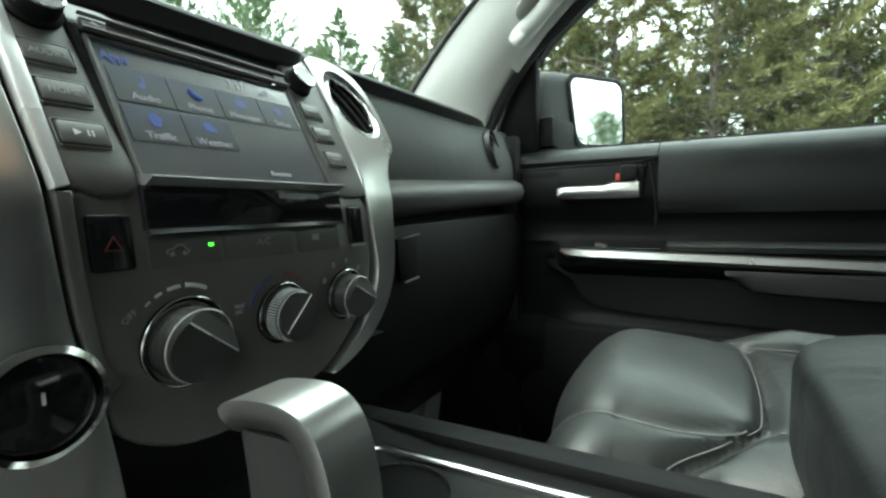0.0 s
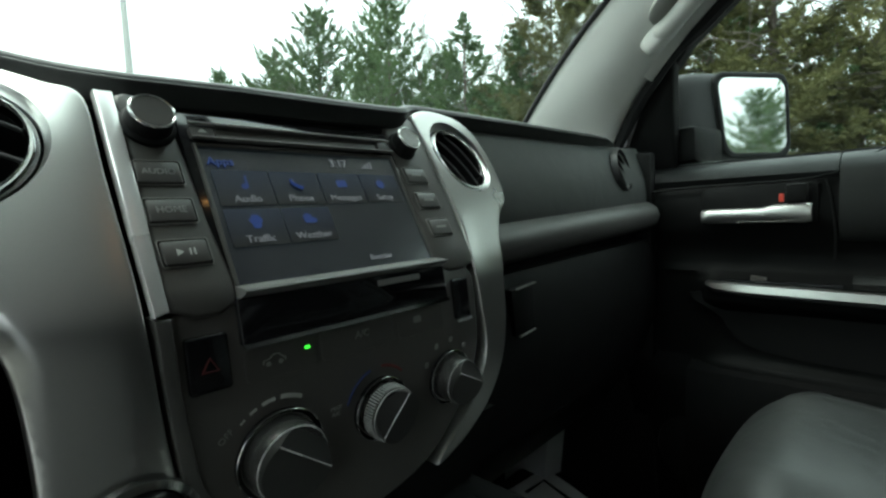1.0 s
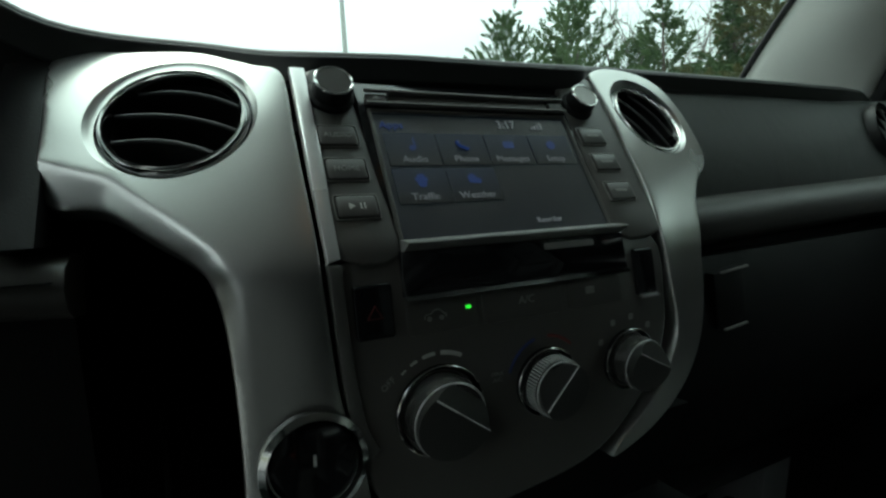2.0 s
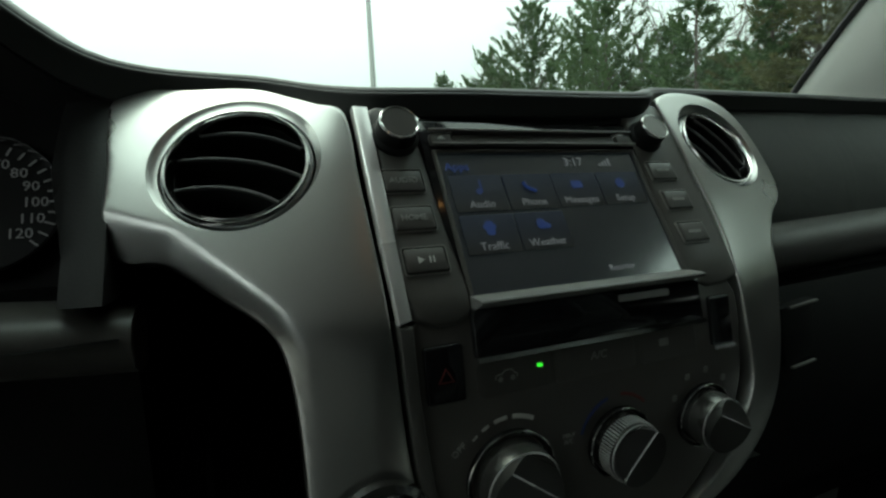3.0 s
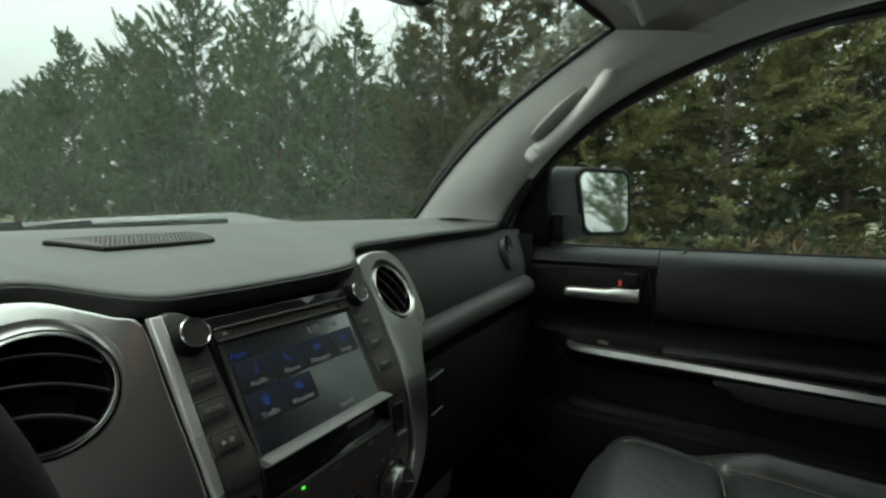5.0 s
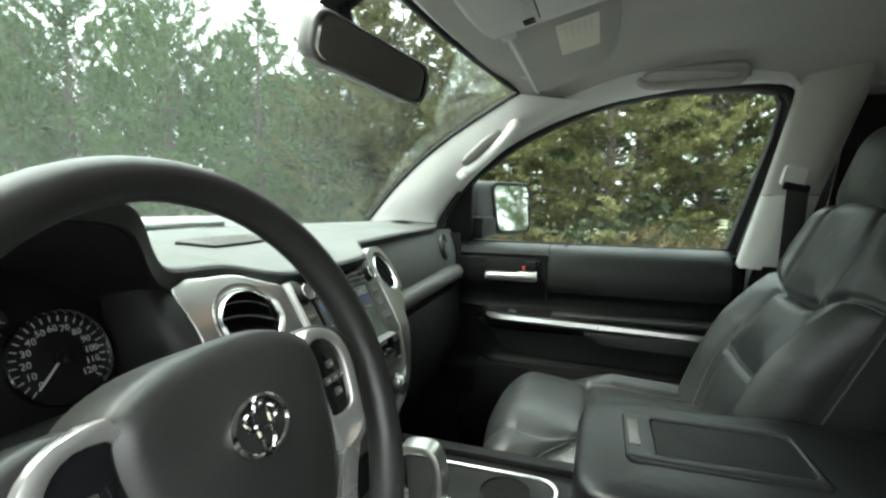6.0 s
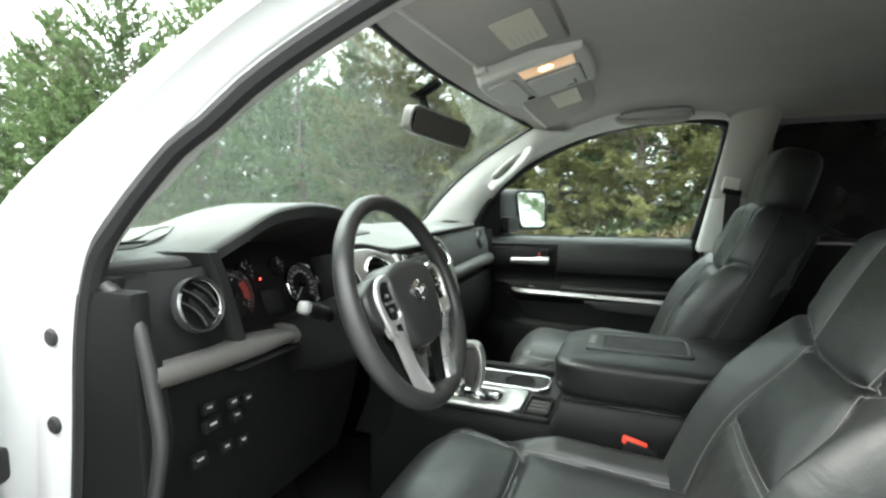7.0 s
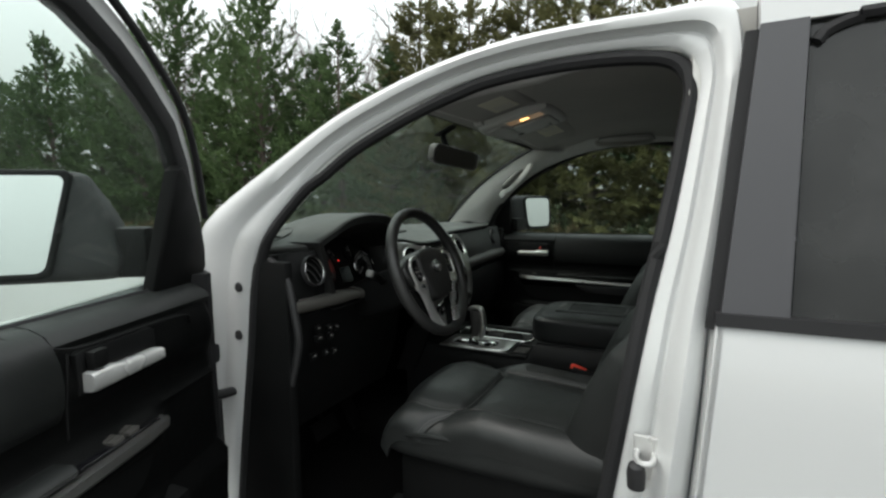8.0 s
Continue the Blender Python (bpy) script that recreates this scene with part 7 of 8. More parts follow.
body = [[(-0.088 + w * math.copysign(abs(math.cos(a)) ** 0.6, math.cos(a)), y + d * math.copysign(abs(math.sin(a)) ** 0.6, math.sin(a)), z) for a in np.linspace(0, 2 * math.pi, 25)[:-1]]
        for z, w, d, y in ((0.945, 0.009, 0.014, -0.164), (0.960, 0.011, 0.018, -0.167), (0.985, 0.0125, 0.021, -0.169), (1.020, 0.014, 0.023, -0.169), (1.046, 0.015, 0.024, -0.167))]
part("grip", loft(body), M_WHEEL, sh, "black shift grip", 60)
# A silver strap runs over the top and down the rear of the grip.
strap_line = spline([(-0.139, 1.046), (-0.143, 1.051), (-0.156, 1.054), (-0.176, 1.0545), (-0.188, 1.047), (-0.1945, 1.028), (-0.1965, 1.000), (-0.194, 0.965), (-0.186, 0.942)], 5)
strap = []
for i, q in enumerate(strap_line):
    a, b = strap_line[max(0, i - 1)], strap_line[min(len(strap_line) - 1, i + 1)]
    t = (b - a).normalized()
    nr = Vector((-t.y, t.x))
    w = 0.0165 if i > 3 else 0.0135 + 0.001 * i
    th = 0.005
    strap.append([(-0.088 + sx * w, q.x - nr.x * o * th, q.y - nr.y * o * th) for sx, o in ((-0.97, -1.0), (-0.7, -1.7), (0, -2.0), (0.7, -1.7), (0.97, -1.0), (1.0, 0.2), (0.9, 1.0), (-0.9, 1.0), (-1.0, 0.2))])
part("strap", loft(strap), M_SILVER, sh, "satin silver strap over the grip", 60)
settle(sh)

# ---- seats ----
pw = lambda v, k: math.copysign(abs(v) ** k, v)

def seam_gap(x, s, seams):
    """The distance from (x, s) to the nearest seam, and that seam's depth."""
    best, deep = 9.0, 0.0
    p = Vector((x, s))
    for line, depth in seams:
        for a, b in zip(line, line[1:]):
            ab = b - a
            k = min(1.0, max(0.0, (p - a).dot(ab) / max(1e-9, ab.length_squared)))
            d = (p - a - ab * k).length
            if d < best:
                best, deep = d, depth
    return best, deep


def stitched(fn, seams, parent, thread=0.0009):
    """Two rows of thread, one on each side of every seam that is marked for it."""
    for line, off in seams:
        pts = spline([tuple(q) for q in line], 5)
        for side in off:
            run = []
            for i, q in enumerate(pts):
                t = (pts[min(len(pts) - 1, i + 1)] - pts[max(0, i - 1)]).normalized()
                x, sv = q.x - t.y * 0.0065 * side, q.y + t.x * 0.0065 * side
                run.append(fn(x, sv, 0.0006))
            part("seam", tube(run, thread, 6), M_THREAD, parent)


def seat(name, label, cx, zoff, yoff, recline, back_off, half=0.235):
    """A leather bucket seat: a cushion with a rolled thigh pad, a back with bolsters and shoulder wings, headrest and base.
    Both skins are one hide each, drawn in along their seams."""
    e = thing(name, label, "car seat", "front seats", at=(cx, -0.5 + yoff, 0.49))
    V2 = lambda pts: [Vector(q) for q in spline(pts, 6)]
    # The cushion runs forward from the back (s = 0) and rolls over at the front.
    rear, front = -0.76, -0.255
    flat = front - rear
    def profile(sv):
        """y, z and slope of the cushion's middle line, s metres from its rear edge."""
        if sv < flat:
            return rear + sv, 0.905 + 0.030 * (sv / flat) ** 1.4, 0.0
        a = min(1.0, (sv - flat) / 0.165)
        return front + 0.078 * math.sin(a * math.pi / 2), 0.935 - 0.098 * (1 - math.cos(a * math.pi / 2)) - 0.02 * max(0, a - 0.6), a
    thigh = 0.365
    cross = V2([(-0.245, thigh + 0.10), (-0.215, thigh + 0.075), (-0.185, thigh + 0.04), (-0.15, thigh + 0.006), (-0.11, thigh - 0.004), (0.0, thigh - 0.008), (0.11, thigh - 0.004), (0.15, thigh + 0.006), (0.185, thigh + 0.04), (0.215, thigh + 0.075), (0.245, thigh + 0.10)])
    side_seams = [V2([(s * 0.150, 0.02), (s * 0.146, 0.18), (s * 0.150, thigh - 0.004)]) for s in (-1, 1)]
    pad_seams = [V2([(s * 0.158, thigh + 0.025), (s * 0.172, 0.45), (s * 0.166, 0.54), (s * 0.150, 0.65)]) for s in (-1, 1)]
    c_seams = [(cross, 0.016)] + [(q, 0.013) for q in side_seams] + [(q, 0.006) for q in pad_seams]
    WC_ = 0.245
    def cushion_at(x, sv, lift=0.0):
        y, z, a = profile(sv)
        d, deep = seam_gap(x, sv, c_seams)
        puff = 0.010 * (1 - math.exp(-(d / 0.05) ** 2)) - deep * math.exp(-(d / 0.0085) ** 2)
        rearward = min(1.0, max(0.0, (thigh + 0.04 - sv) / 0.10))
        bolster = 0.034 * rearward * min(1.0, max(0.0, (abs(x) - 0.12) / 0.07)) ** 1.5
        k = min(1.0, abs(x) / WC_)
        droop = 0.075 * (1 - (1 - k ** 4) ** 0.5) * (1 - 0.75 * a)
        nz, ny = math.cos(a * math.pi / 2), math.sin(a * math.pi / 2)
        h = puff + bolster + lift
        return Vector((cx + x, y + yoff + ny * h - 0.012 * (x / WC_) ** 2 * (a > 0), z + zoff + nz * h - droop + 0.006 * (1 - k * k)))
    def cushion_skin(u, v):
        th = (2 * u - 1) * math.pi / 2
        return cushion_at(WC_ * pw(math.sin(th), 0.8), v * 0.665)
    cushion = part("cushion", sheet(cushion_skin, 90, 96, (0, -0.02, -0.03)), M_LEATHER, e, "black leather cushion with a rolled thigh pad and side bolsters", 80)
    stitched(cushion_at, [(cross, (1,))] + [(q, (1, -1)) for q in side_seams] + [(q, (1,)) for q in pad_seams], cushion)
    # Gathered sides under the thigh pad.
    for s in (-1, 1):
        for k in range(4):
            z0 = 0.868 - 0.013 * k + zoff
            part("gather", tube(spline([(cx + s * (WC_ - 0.004 - 0.002 * k), y + yoff, z0 + 0.006 * math.sin(j * 1.3 + k)) for j, y in enumerate((-0.42, -0.37, -0.32, -0.27, -0.225))], 5), [0.002 + 0.0055 * math.sin(math.pi * q / 20) for q in range(21)], 8), M_LEATHER, cushion, "gathered fold of leather")
    part("cushion_side", loft([[(cx + x * w, y + yoff, z + zoff) for x, z in ((-0.240, 0.858), (-0.247, 0.835), (-0.245, 0.808), (-0.22, 0.795), (0.22, 0.795), (0.245, 0.808), (0.247, 0.835), (0.240, 0.858))] for y, w in ((-0.75, 0.97), (-0.6, 1), (-0.35, 1), (-0.24, 0.99), (-0.205, 0.96), (-0.19, 0.92))]), M_LEATHER, cushion, "leather side of the cushion", 60)
    part("skirt", box((0.45, 0.49, 0.17), pose(cx, -0.47 + yoff, 0.715 + zoff), 0.025), M_DARK, e, "dark plastic seat base skirt")
    for sx in (-1, 1):
        part("rail", box((0.04, 0.56, 0.16), pose(cx + sx * 0.19, -0.46 + yoff, 0.55 + zoff / 2), 0.008), M_RUBBER, e)
    # The back, in its own frame: x across, y to the front, z up.
    BM = pose(cx, -0.755 + back_off + yoff, 0.875 + zoff, recline, 0, 0)
    inset = [V2([(s * 0.128, -0.01), (s * 0.134, 0.10), (s * 0.130, 0.20), (s * 0.112, 0.30), (s * 0.100, 0.36), (s * 0.108, 0.42), (s * 0.118, 0.50), (s * 0.112, 0.60)]) for s in (-1, 1)]
    pinch = V2([(-0.100, 0.36), (-0.05, 0.350), (0.05, 0.350), (0.100, 0.36)])
    lower = V2([(-0.130, 0.185), (0.0, 0.180), (0.130, 0.185)])
    wings = [V2([(s * 0.102, 0.362), (s * 0.16, 0.385), (s * 0.20, 0.400), (s * half * 1.02, 0.395)]) for s in (-1, 1)]
    b_seams = [(q, 0.013) for q in inset] + [(pinch, 0.020), (lower, 0.010)] + [(q, 0.014) for q in wings]
    def back_at(x, sv, lift=0.0):
        top = max(0.0, (sv - 0.54) / 0.09)
        a = min(1.0, top) * math.pi / 2
        d, deep = seam_gap(x, sv, b_seams)
        puff = 0.010 * (1 - math.exp(-(d / 0.045) ** 2)) - deep * math.exp(-(d / 0.008) ** 2)
        w = half * (1 - 0.16 * max(0.0, (sv - 0.36) / 0.24) ** 2 - 0.03 * max(0, 0.08 - sv) / 0.08)
        k = min(1.0, abs(x) / half)
        bolster = 0.048 * min(1.0, max(0.0, (k - 0.48) / 0.34)) ** 1.4 * min(1.0, max(0.25, 1 - (sv - 0.25) / 0.25))
        lumbar = 0.016 * math.exp(-((sv - 0.17) / 0.14) ** 2)
        side = 0.10 * (1 - (1 - k ** 6) ** 0.5)
        h = puff + bolster + lumbar + lift
        return BM @ Vector((x * w / half, 0.040 + math.cos(a) * h - side - 0.055 * (1 - math.cos(a)), min(sv, 0.54) + math.sin(a) * (0.045 + h * 0.6) - 0.03 * k ** 4 * (sv > 0.40) * min(1, (sv - 0.40) / 0.14)))
    def back_skin(u, v):
        th = (2 * u - 1) * math.pi / 2
        return back_at(half * pw(math.sin(th), 0.8), -0.03 + v * 0.66)
    back = part("backrest", sheet(back_skin, 90, 90, BM.to_3x3() @ Vector((0, -0.05, 0))), M_LEATHER, e, "black leather seat back with an inset panel", 80)
    stitched(back_at, [(q, (1, -1)) for q in inset] + [(lower, (1, -1)), (pinch, (1,))] + [(q, (1,)) for q in wings], back)
    part("side_panel", loft([[BM @ Vector((x * w / 0.235 * half, y, z)) for x, y in ((-0.236, 0.0), (-0.240, -0.05), (-0.232, -0.095), (-0.19, -0.112), (0.19, -0.112), (0.232, -0.095), (0.240, -0.05), (0.236, 0.0))] for z, w in ((-0.03, 0.97), (0.10, 1.0), (0.30, 1.0), (0.42, 0.985), (0.50, 0.93), (0.545, 0.86), (0.565, 0.80))]), M_LEATHER, back, "leather side and rear of the seat back", 60)
    for s in (-1, 1):
        part("piping", tube(spline([BM @ Vector((s * (half + 0.002) * w, -0.012, z)) for z, w in ((0.0, 0.985), (0.12, 1.0), (0.30, 1.0), (0.42, 0.985), (0.50, 0.925))], 5), 0.0022, 6), M_LEATHER, back, "piped edge of the seat back")
        part("headrest_post", tube([BM @ Vector((s * 0.075, -0.03, 0.53)), BM @ Vector((s * 0.075, -0.03, 0.62))], 0.006, 8), M_CHROME, back)
    part("headrest", pad((0.245, 0.125, 0.205), BM @ Matrix.Translation((0, -0.010, 0.648)) @ pose(0, 0, 0, -8, 0, 0), 0.52, 44, lambda x, y, z: (x * (1 - 0.06 * (z / 0.1)), y + 0.012 * (x / 0.12) ** 2, z)), M_LEATHER, back, "black leather headrest", 60)
    settle(e)
    return e

seat("passenger_seat", "black leather passenger seat with grey stitching", 0.440, 0.000, 0.015, 24.5, 0.075, 0.220)
seat("driver_seat", "black leather driver's seat with grey stitching", -0.435, -0.022, 0.045, 27, 0.03)

# Rear bench, dim behind the front seats.
bench = thing("rear_bench", "dark leather rear bench seat", "car seat", at=(CX, -1.7, 0.49))
part("cushion", pad((1.40, 0.50, 0.18), pose(CX, -1.68, 0.80, 4, 0, 0), 0.25, 36), M_LEATHER, bench)
part("backrest", pad((1.40, 0.14, 0.62), pose(CX, -1.99, 1.14, 14, 0, 0), 0.25, 36), M_LEATHER, bench)
part("base", box((1.36, 0.46, 0.26), pose(CX, -1.70, 0.60), 0.02), M_DARK, bench)
for s in (-1, 0, 1):
    part("headrest", pad((0.26, 0.10, 0.16), pose(CX + s * 0.45, -2.05, 1.50, 12, 0, 0), 0.45, 24), M_LEATHER, bench)
settle(bench)

# Seat belts and buckle.
for s in (-1, 1):
    belt = thing("seat_belt", "black seat belt hanging from the middle pillar", "seat belt", at=(CX + s * 0.775, -0.86, 1.05))
    wall = 0.738 if s > 0 else 0.772
    part("anchor", box((0.024, 0.052, 0.050), pose(CX + s * wall, -0.856, 1.476, 12, 0, 0), 0.007), M_TRIM, belt, "pale belt height slider")
    part("anchor_slot", box((0.012, 0.060, 0.02), pose(CX + s * (wall - 0.010), -0.860, 1.448, 12, 0, 0), 0.004), M_DARK, belt)
    part("webbing", sheet(lambda u, v: (CX + s * (wall - 0.014 - 0.02 * v + 0.04 * v * v), -0.887 + 0.048 * u + 0.03 * v, 1.455 - 0.92 * v), 2, 16, (s * 0.0015, 0, 0)), M_BELT, belt, "black belt webbing")
    settle(belt)
bk = thing("belt_buckle", "belt buckle with a red press button beside the console", "belt buckle", at=(-0.190, -0.565, 0.84))
part("stem", box((0.012, 0.030, 0.12), pose(-0.190, -0.580, 0.83, 12, 0, 0), 0.004), M_DARK, bk)
part("housing", box((0.026, 0.062, 0.06), pose(-0.190, -0.570, 0.885, 14, 0, 0), 0.006), M_DARK, bk)
part("button", box((0.018, 0.050, 0.014), pose(-0.191, -0.563, 0.913, 14, 0, 0), 0.004), M_RED, bk, "red press button")
settle(bk)
# A sheet of paper on the carpeted rise of the passenger's footwell.
leaf = lambda u, v, h=0.0: (0.800 - 0.085 * u - 0.19 * v, 0.315 - 0.215 * u + 0.02 * v, 0.5495 + h + 0.006 * math.sin(u * 3) * (1 - v))
pp = tagged(part("paper_sheet", sheet(leaf, 8, 8, (0, 0, 0.0006)), M_PAPER), "white paper sheet with a dark printed corner mark in the footwell", "paper")
part("printed_mark", tube([leaf(0.95, 0.2, 0.001), leaf(0.5, 0.2, 0.001), leaf(0.16, 0.2, 0.001), leaf(0.16, 0.55, 0.001)], 0.005, 6, flat=0.2), M_GAUGE, pp)

# ---- front doors ----
GLASS_LINE = [(0.128, 1.262), (0.108, 1.330), (0.062, 1.420), (-0.012, 1.505), (-0.112, 1.578), (-0.250, 1.640), (-0.385, 1.684), (-0.513, 1.707), (-0.650, 1.715), (-0.765, 1.712),
              (-0.822, 1.700), (-0.838, 1.670), (-0.826, 1.580), (-0.790, 1.420), (-0.752, 1.262)]
glass_x = lambda z, o=0.0: 0.905 - 0.22 * (z - 1.267) + o

def grown(line, d):
    """The window line pushed outwards by d, its foot kept on the belt."""
    c = Vector((-0.40, 1.40))
    out = []
    for i, p in enumerate(line):
        a, b = Vector(line[max(0, i - 1)]), Vector(line[min(len(line) - 1, i + 1)])
        t = (b - a).normalized()
        nrm = Vector((t.y, -t.x))
        if (Vector(p) - c).dot(nrm) < 0:
            nrm = -nrm
        q = Vector(p) + nrm * d
        out.append((q.x, max(q.y, 1.24) if i in (0, len(line) - 1) else q.y))
    return out

PANEL = [(0.46, 0.850), (0.60, 0.822), (0.80, 0.806), (0.885, 0.800), (0.900, 0.818), (0.930, 0.826), (0.985, 0.820), (1.000, 0.800), (1.008, 0.786), (1.040, 0.784), (1.048, 0.806), (1.070, 0.834),
         (1.100, 0.838), (1.122, 0.830), (1.140, 0.821), (1.165, 0.818), (1.195, 0.823), (1.226, 0.836), (1.246, 0.856), (1.262, 0.882), (1.266, 0.895)]

OPEN_LINE = [(0.205, 1.262), (0.170, 1.390), (0.105, 1.518), (0.045, 1.600), (-0.049, 1.668), (-0.110, 1.705), (-0.190, 1.742), (-0.320, 1.778), (-0.520, 1.795), (-0.740, 1.790),
             (-0.822, 1.772), (-0.838, 1.720), (-0.826, 1.600), (-0.790, 1.420), (-0.752, 1.262)]

def front_door(name, label, side, angle, glass_line, y_front, rims, mirror_at, at):
    """side 1: passenger's, -1: driver's. angle: degrees by which it stands open about its front edge."""
    hinge = Vector((CX + side * 0.92, 0.245, 0.9))
    e = thing(name, label, "truck door", at=hinge + Vector(at))
    e.rotation_euler = (0, 0, radians(side * angle))
    X = lambda x: CX + side * (x - CX)
    def skin(fn, nu, nv, back):
        return sheet(lambda u, v: (X(fn(u, v)[0]), *fn(u, v)[1:]), nu, nv, (side * back, 0, 0))
    solid = lambda line, depth, o, bevel=0.0, hole=None: slab(line, depth, bevel=bevel, hole=hole, warp=lambda u, v, n: (X(glass_x(v, o) - n), u, v))
    # Inner panel, which swells into the armrest.
    def inner(u, v):
        z = lerp([(k / (len(PANEL) - 1), q[0]) for k, q in enumerate(PANEL)], v)
        y = y_front - (0.77 + y_front) * u - 0.02 * (z - 1.0)
        x = lerp(PANEL, z)
        edge = max(0, 0.05 - u) / 0.05
        fade = min(1, max(0, (-0.023 - y) / 0.054)) * min(1, max(0, (y + 0.757) / 0.036))
        if 0.87 < z < 1.06:
            x = 0.826 + (x - 0.826) * fade
        return (x + 0.05 * edge ** 2, y, z)
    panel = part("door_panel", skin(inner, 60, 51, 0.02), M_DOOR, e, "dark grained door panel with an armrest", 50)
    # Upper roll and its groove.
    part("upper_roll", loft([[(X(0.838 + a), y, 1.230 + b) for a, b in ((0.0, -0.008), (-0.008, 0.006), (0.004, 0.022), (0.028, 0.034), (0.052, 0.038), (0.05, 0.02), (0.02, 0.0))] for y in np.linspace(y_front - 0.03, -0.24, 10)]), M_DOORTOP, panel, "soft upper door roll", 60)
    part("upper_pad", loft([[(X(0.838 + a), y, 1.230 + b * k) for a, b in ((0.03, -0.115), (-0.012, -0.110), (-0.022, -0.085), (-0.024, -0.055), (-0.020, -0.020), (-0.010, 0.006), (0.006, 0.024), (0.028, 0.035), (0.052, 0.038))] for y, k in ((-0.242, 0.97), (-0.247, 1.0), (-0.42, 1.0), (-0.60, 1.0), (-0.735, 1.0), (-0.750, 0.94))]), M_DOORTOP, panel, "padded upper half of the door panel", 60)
    part("groove", tube(spline([(X(0.822), 0.075, 1.196), (X(0.818), 0.055, 1.216), (X(0.820), -0.02, 1.222), (X(0.820), -0.18, 1.224), (X(0.828), -0.235, 1.232), (X(0.846), -0.27, 1.250), (X(0.872), -0.295, 1.268)], 5), 0.0025, 6), M_DARK, panel, "curved groove between the panel pieces")
    part("groove", tube(spline([(X(0.822), -0.225, 1.222), (X(0.818), -0.232, 1.19), (X(0.818), -0.238, 1.14), (X(0.82), -0.238, 1.09)], 4), 0.002, 6), M_DARK, panel)
    # Inner release handle.
    part("handle_cup", slab([(-0.040, 1.150), (-0.216, 1.150), (-0.216, 1.216), (-0.200, 1.222), (-0.052, 1.218), (-0.040, 1.212)], 0.014, bevel=0.003, warp=lambda u, v, n: (X(0.816 - n), u, v)), M_DARK, e, "dark recess behind the door handle")
    part("handle", loft([[(X(0.806 + a), y, z0 - 0.006 + b * h) for a, b in ((0.010, -0.5), (-0.004, -0.5), (-0.010, -0.3), (-0.010, 0.3), (-0.004, 0.5), (0.010, 0.5))]
                                 for y, z0, h in ((-0.044, 1.172, 0.022), (-0.056, 1.172, 0.026), (-0.140, 1.172, 0.027), (-0.156, 1.174, 0.032), (-0.200, 1.175, 0.034), (-0.208, 1.175, 0.030))]), M_SILVER if side > 0 else M_SATINCHROME, e, "satin silver door handle", 50)
    part("lock_knob", box((0.016, 0.030, 0.030), pose(X(0.806), -0.188, 1.203), 0.004), M_DARK, e, "black lock knob")
    if side > 0:
        part("lock_mark", box((0.004, 0.007, 0.014), pose(X(0.804), -0.167, 1.195), 0.001), M_RED, e, "red unlocked mark")
    # Armrest trim, pull and pocket.
    part("trim_strip", loft([[(X(xx + a), y, zz + b * h) for a, b in ((0.012, -0.5), (-0.004, -0.5), (-0.010, -0.15), (-0.006, 0.4), (0.004, 0.5), (0.012, 0.45))]
                             for y, xx, zz, h in ((-0.052, 0.800, 1.042, 0.008), (-0.070, 0.788, 1.038, 0.020), (-0.12, 0.783, 1.036, 0.022), (-0.30, 0.780, 1.033, 0.022), (-0.52, 0.778, 1.028, 0.021), (-0.72, 0.778, 1.022, 0.019))]), M_SILVER, e, "long satin silver armrest strip", 50)
    part("armrest_cap", loft([[(X(0.800 + a), y, 1.052 + b) for a, b in ((0.03, -0.004), (-0.012, -0.006), (-0.016, 0.004), (-0.006, 0.013), (0.03, 0.012))] for y in np.linspace(-0.262, -0.74, 10)]), M_DOORTOP, e, "raised dark armrest cap", 50)
    sw = part("switch_plate", slab([(-0.075, 0.792), (-0.250, 0.792), (-0.255, 0.824), (-0.085, 0.822)], 0.006, bevel=0.002, warp=lambda u, v, n: (X(v), u, 1.051 + n)), M_GLOSS, e, "gloss switch plate on the armrest")
    for k in range(4 if side < 0 else 1):
        part("window_switch", box((0.014, 0.024, 0.008), pose(X(0.802 + 0.016 * (k % 2)), -0.135 - 0.035 * (k // 2), 1.054, 8, 0, 0), 0.002), M_STACK, sw, "small window switch")
    part("pull_pocket", loft([[(X(0.802 + a), y, z) for a, z in ((0.012, 1.014), (-0.020, 1.012), (-0.022, 1.004), (-0.014, zb), (0.012, zb - 0.004))] for y, zb in ((-0.360, 1.004), (-0.385, 0.990), (-0.41, 0.976), (-0.47, 0.972), (-0.72, 0.966))]), M_ENDTRIM, e, "dark grey pull cup below the strip", 50)
    # A dark plate put where the armrest's shade falls.
    part("pocket_shade", slab(dense([(-0.062, 1.028), (-0.70, 1.010), (-0.72, 0.945), (-0.68, 0.905), (-0.30, 0.910), (-0.16, 0.918), (-0.105, 0.935), (-0.075, 0.975)], 4), 0.006, warp=lambda u, v, n: (X(0.812 - n), u, v)), M_DARK, e, "dark plate for the shade below the armrest", 60)
    part("map_pocket", loft([[(X(0.820 + a), y, z) for a, z in ((0.0, 0.885), (-0.035, 0.875), (-0.045, 0.80), (-0.035, 0.62), (0.0, 0.58))] for y in np.linspace(-0.02, -0.70, 8)]), M_DARK, e, "map pocket low in the door", 50)
    part("speaker_grille", lathe([(0.075, 0), (0.072, 0.006), (0.06, 0.008), (0.0005, 0.010)], 36, Matrix.Translation((X(0.815), -0.03, 0.70)) @ pose(0, 0, 0, 0, -90 * side, 0)), M_DARK, e, "round speaker grille")
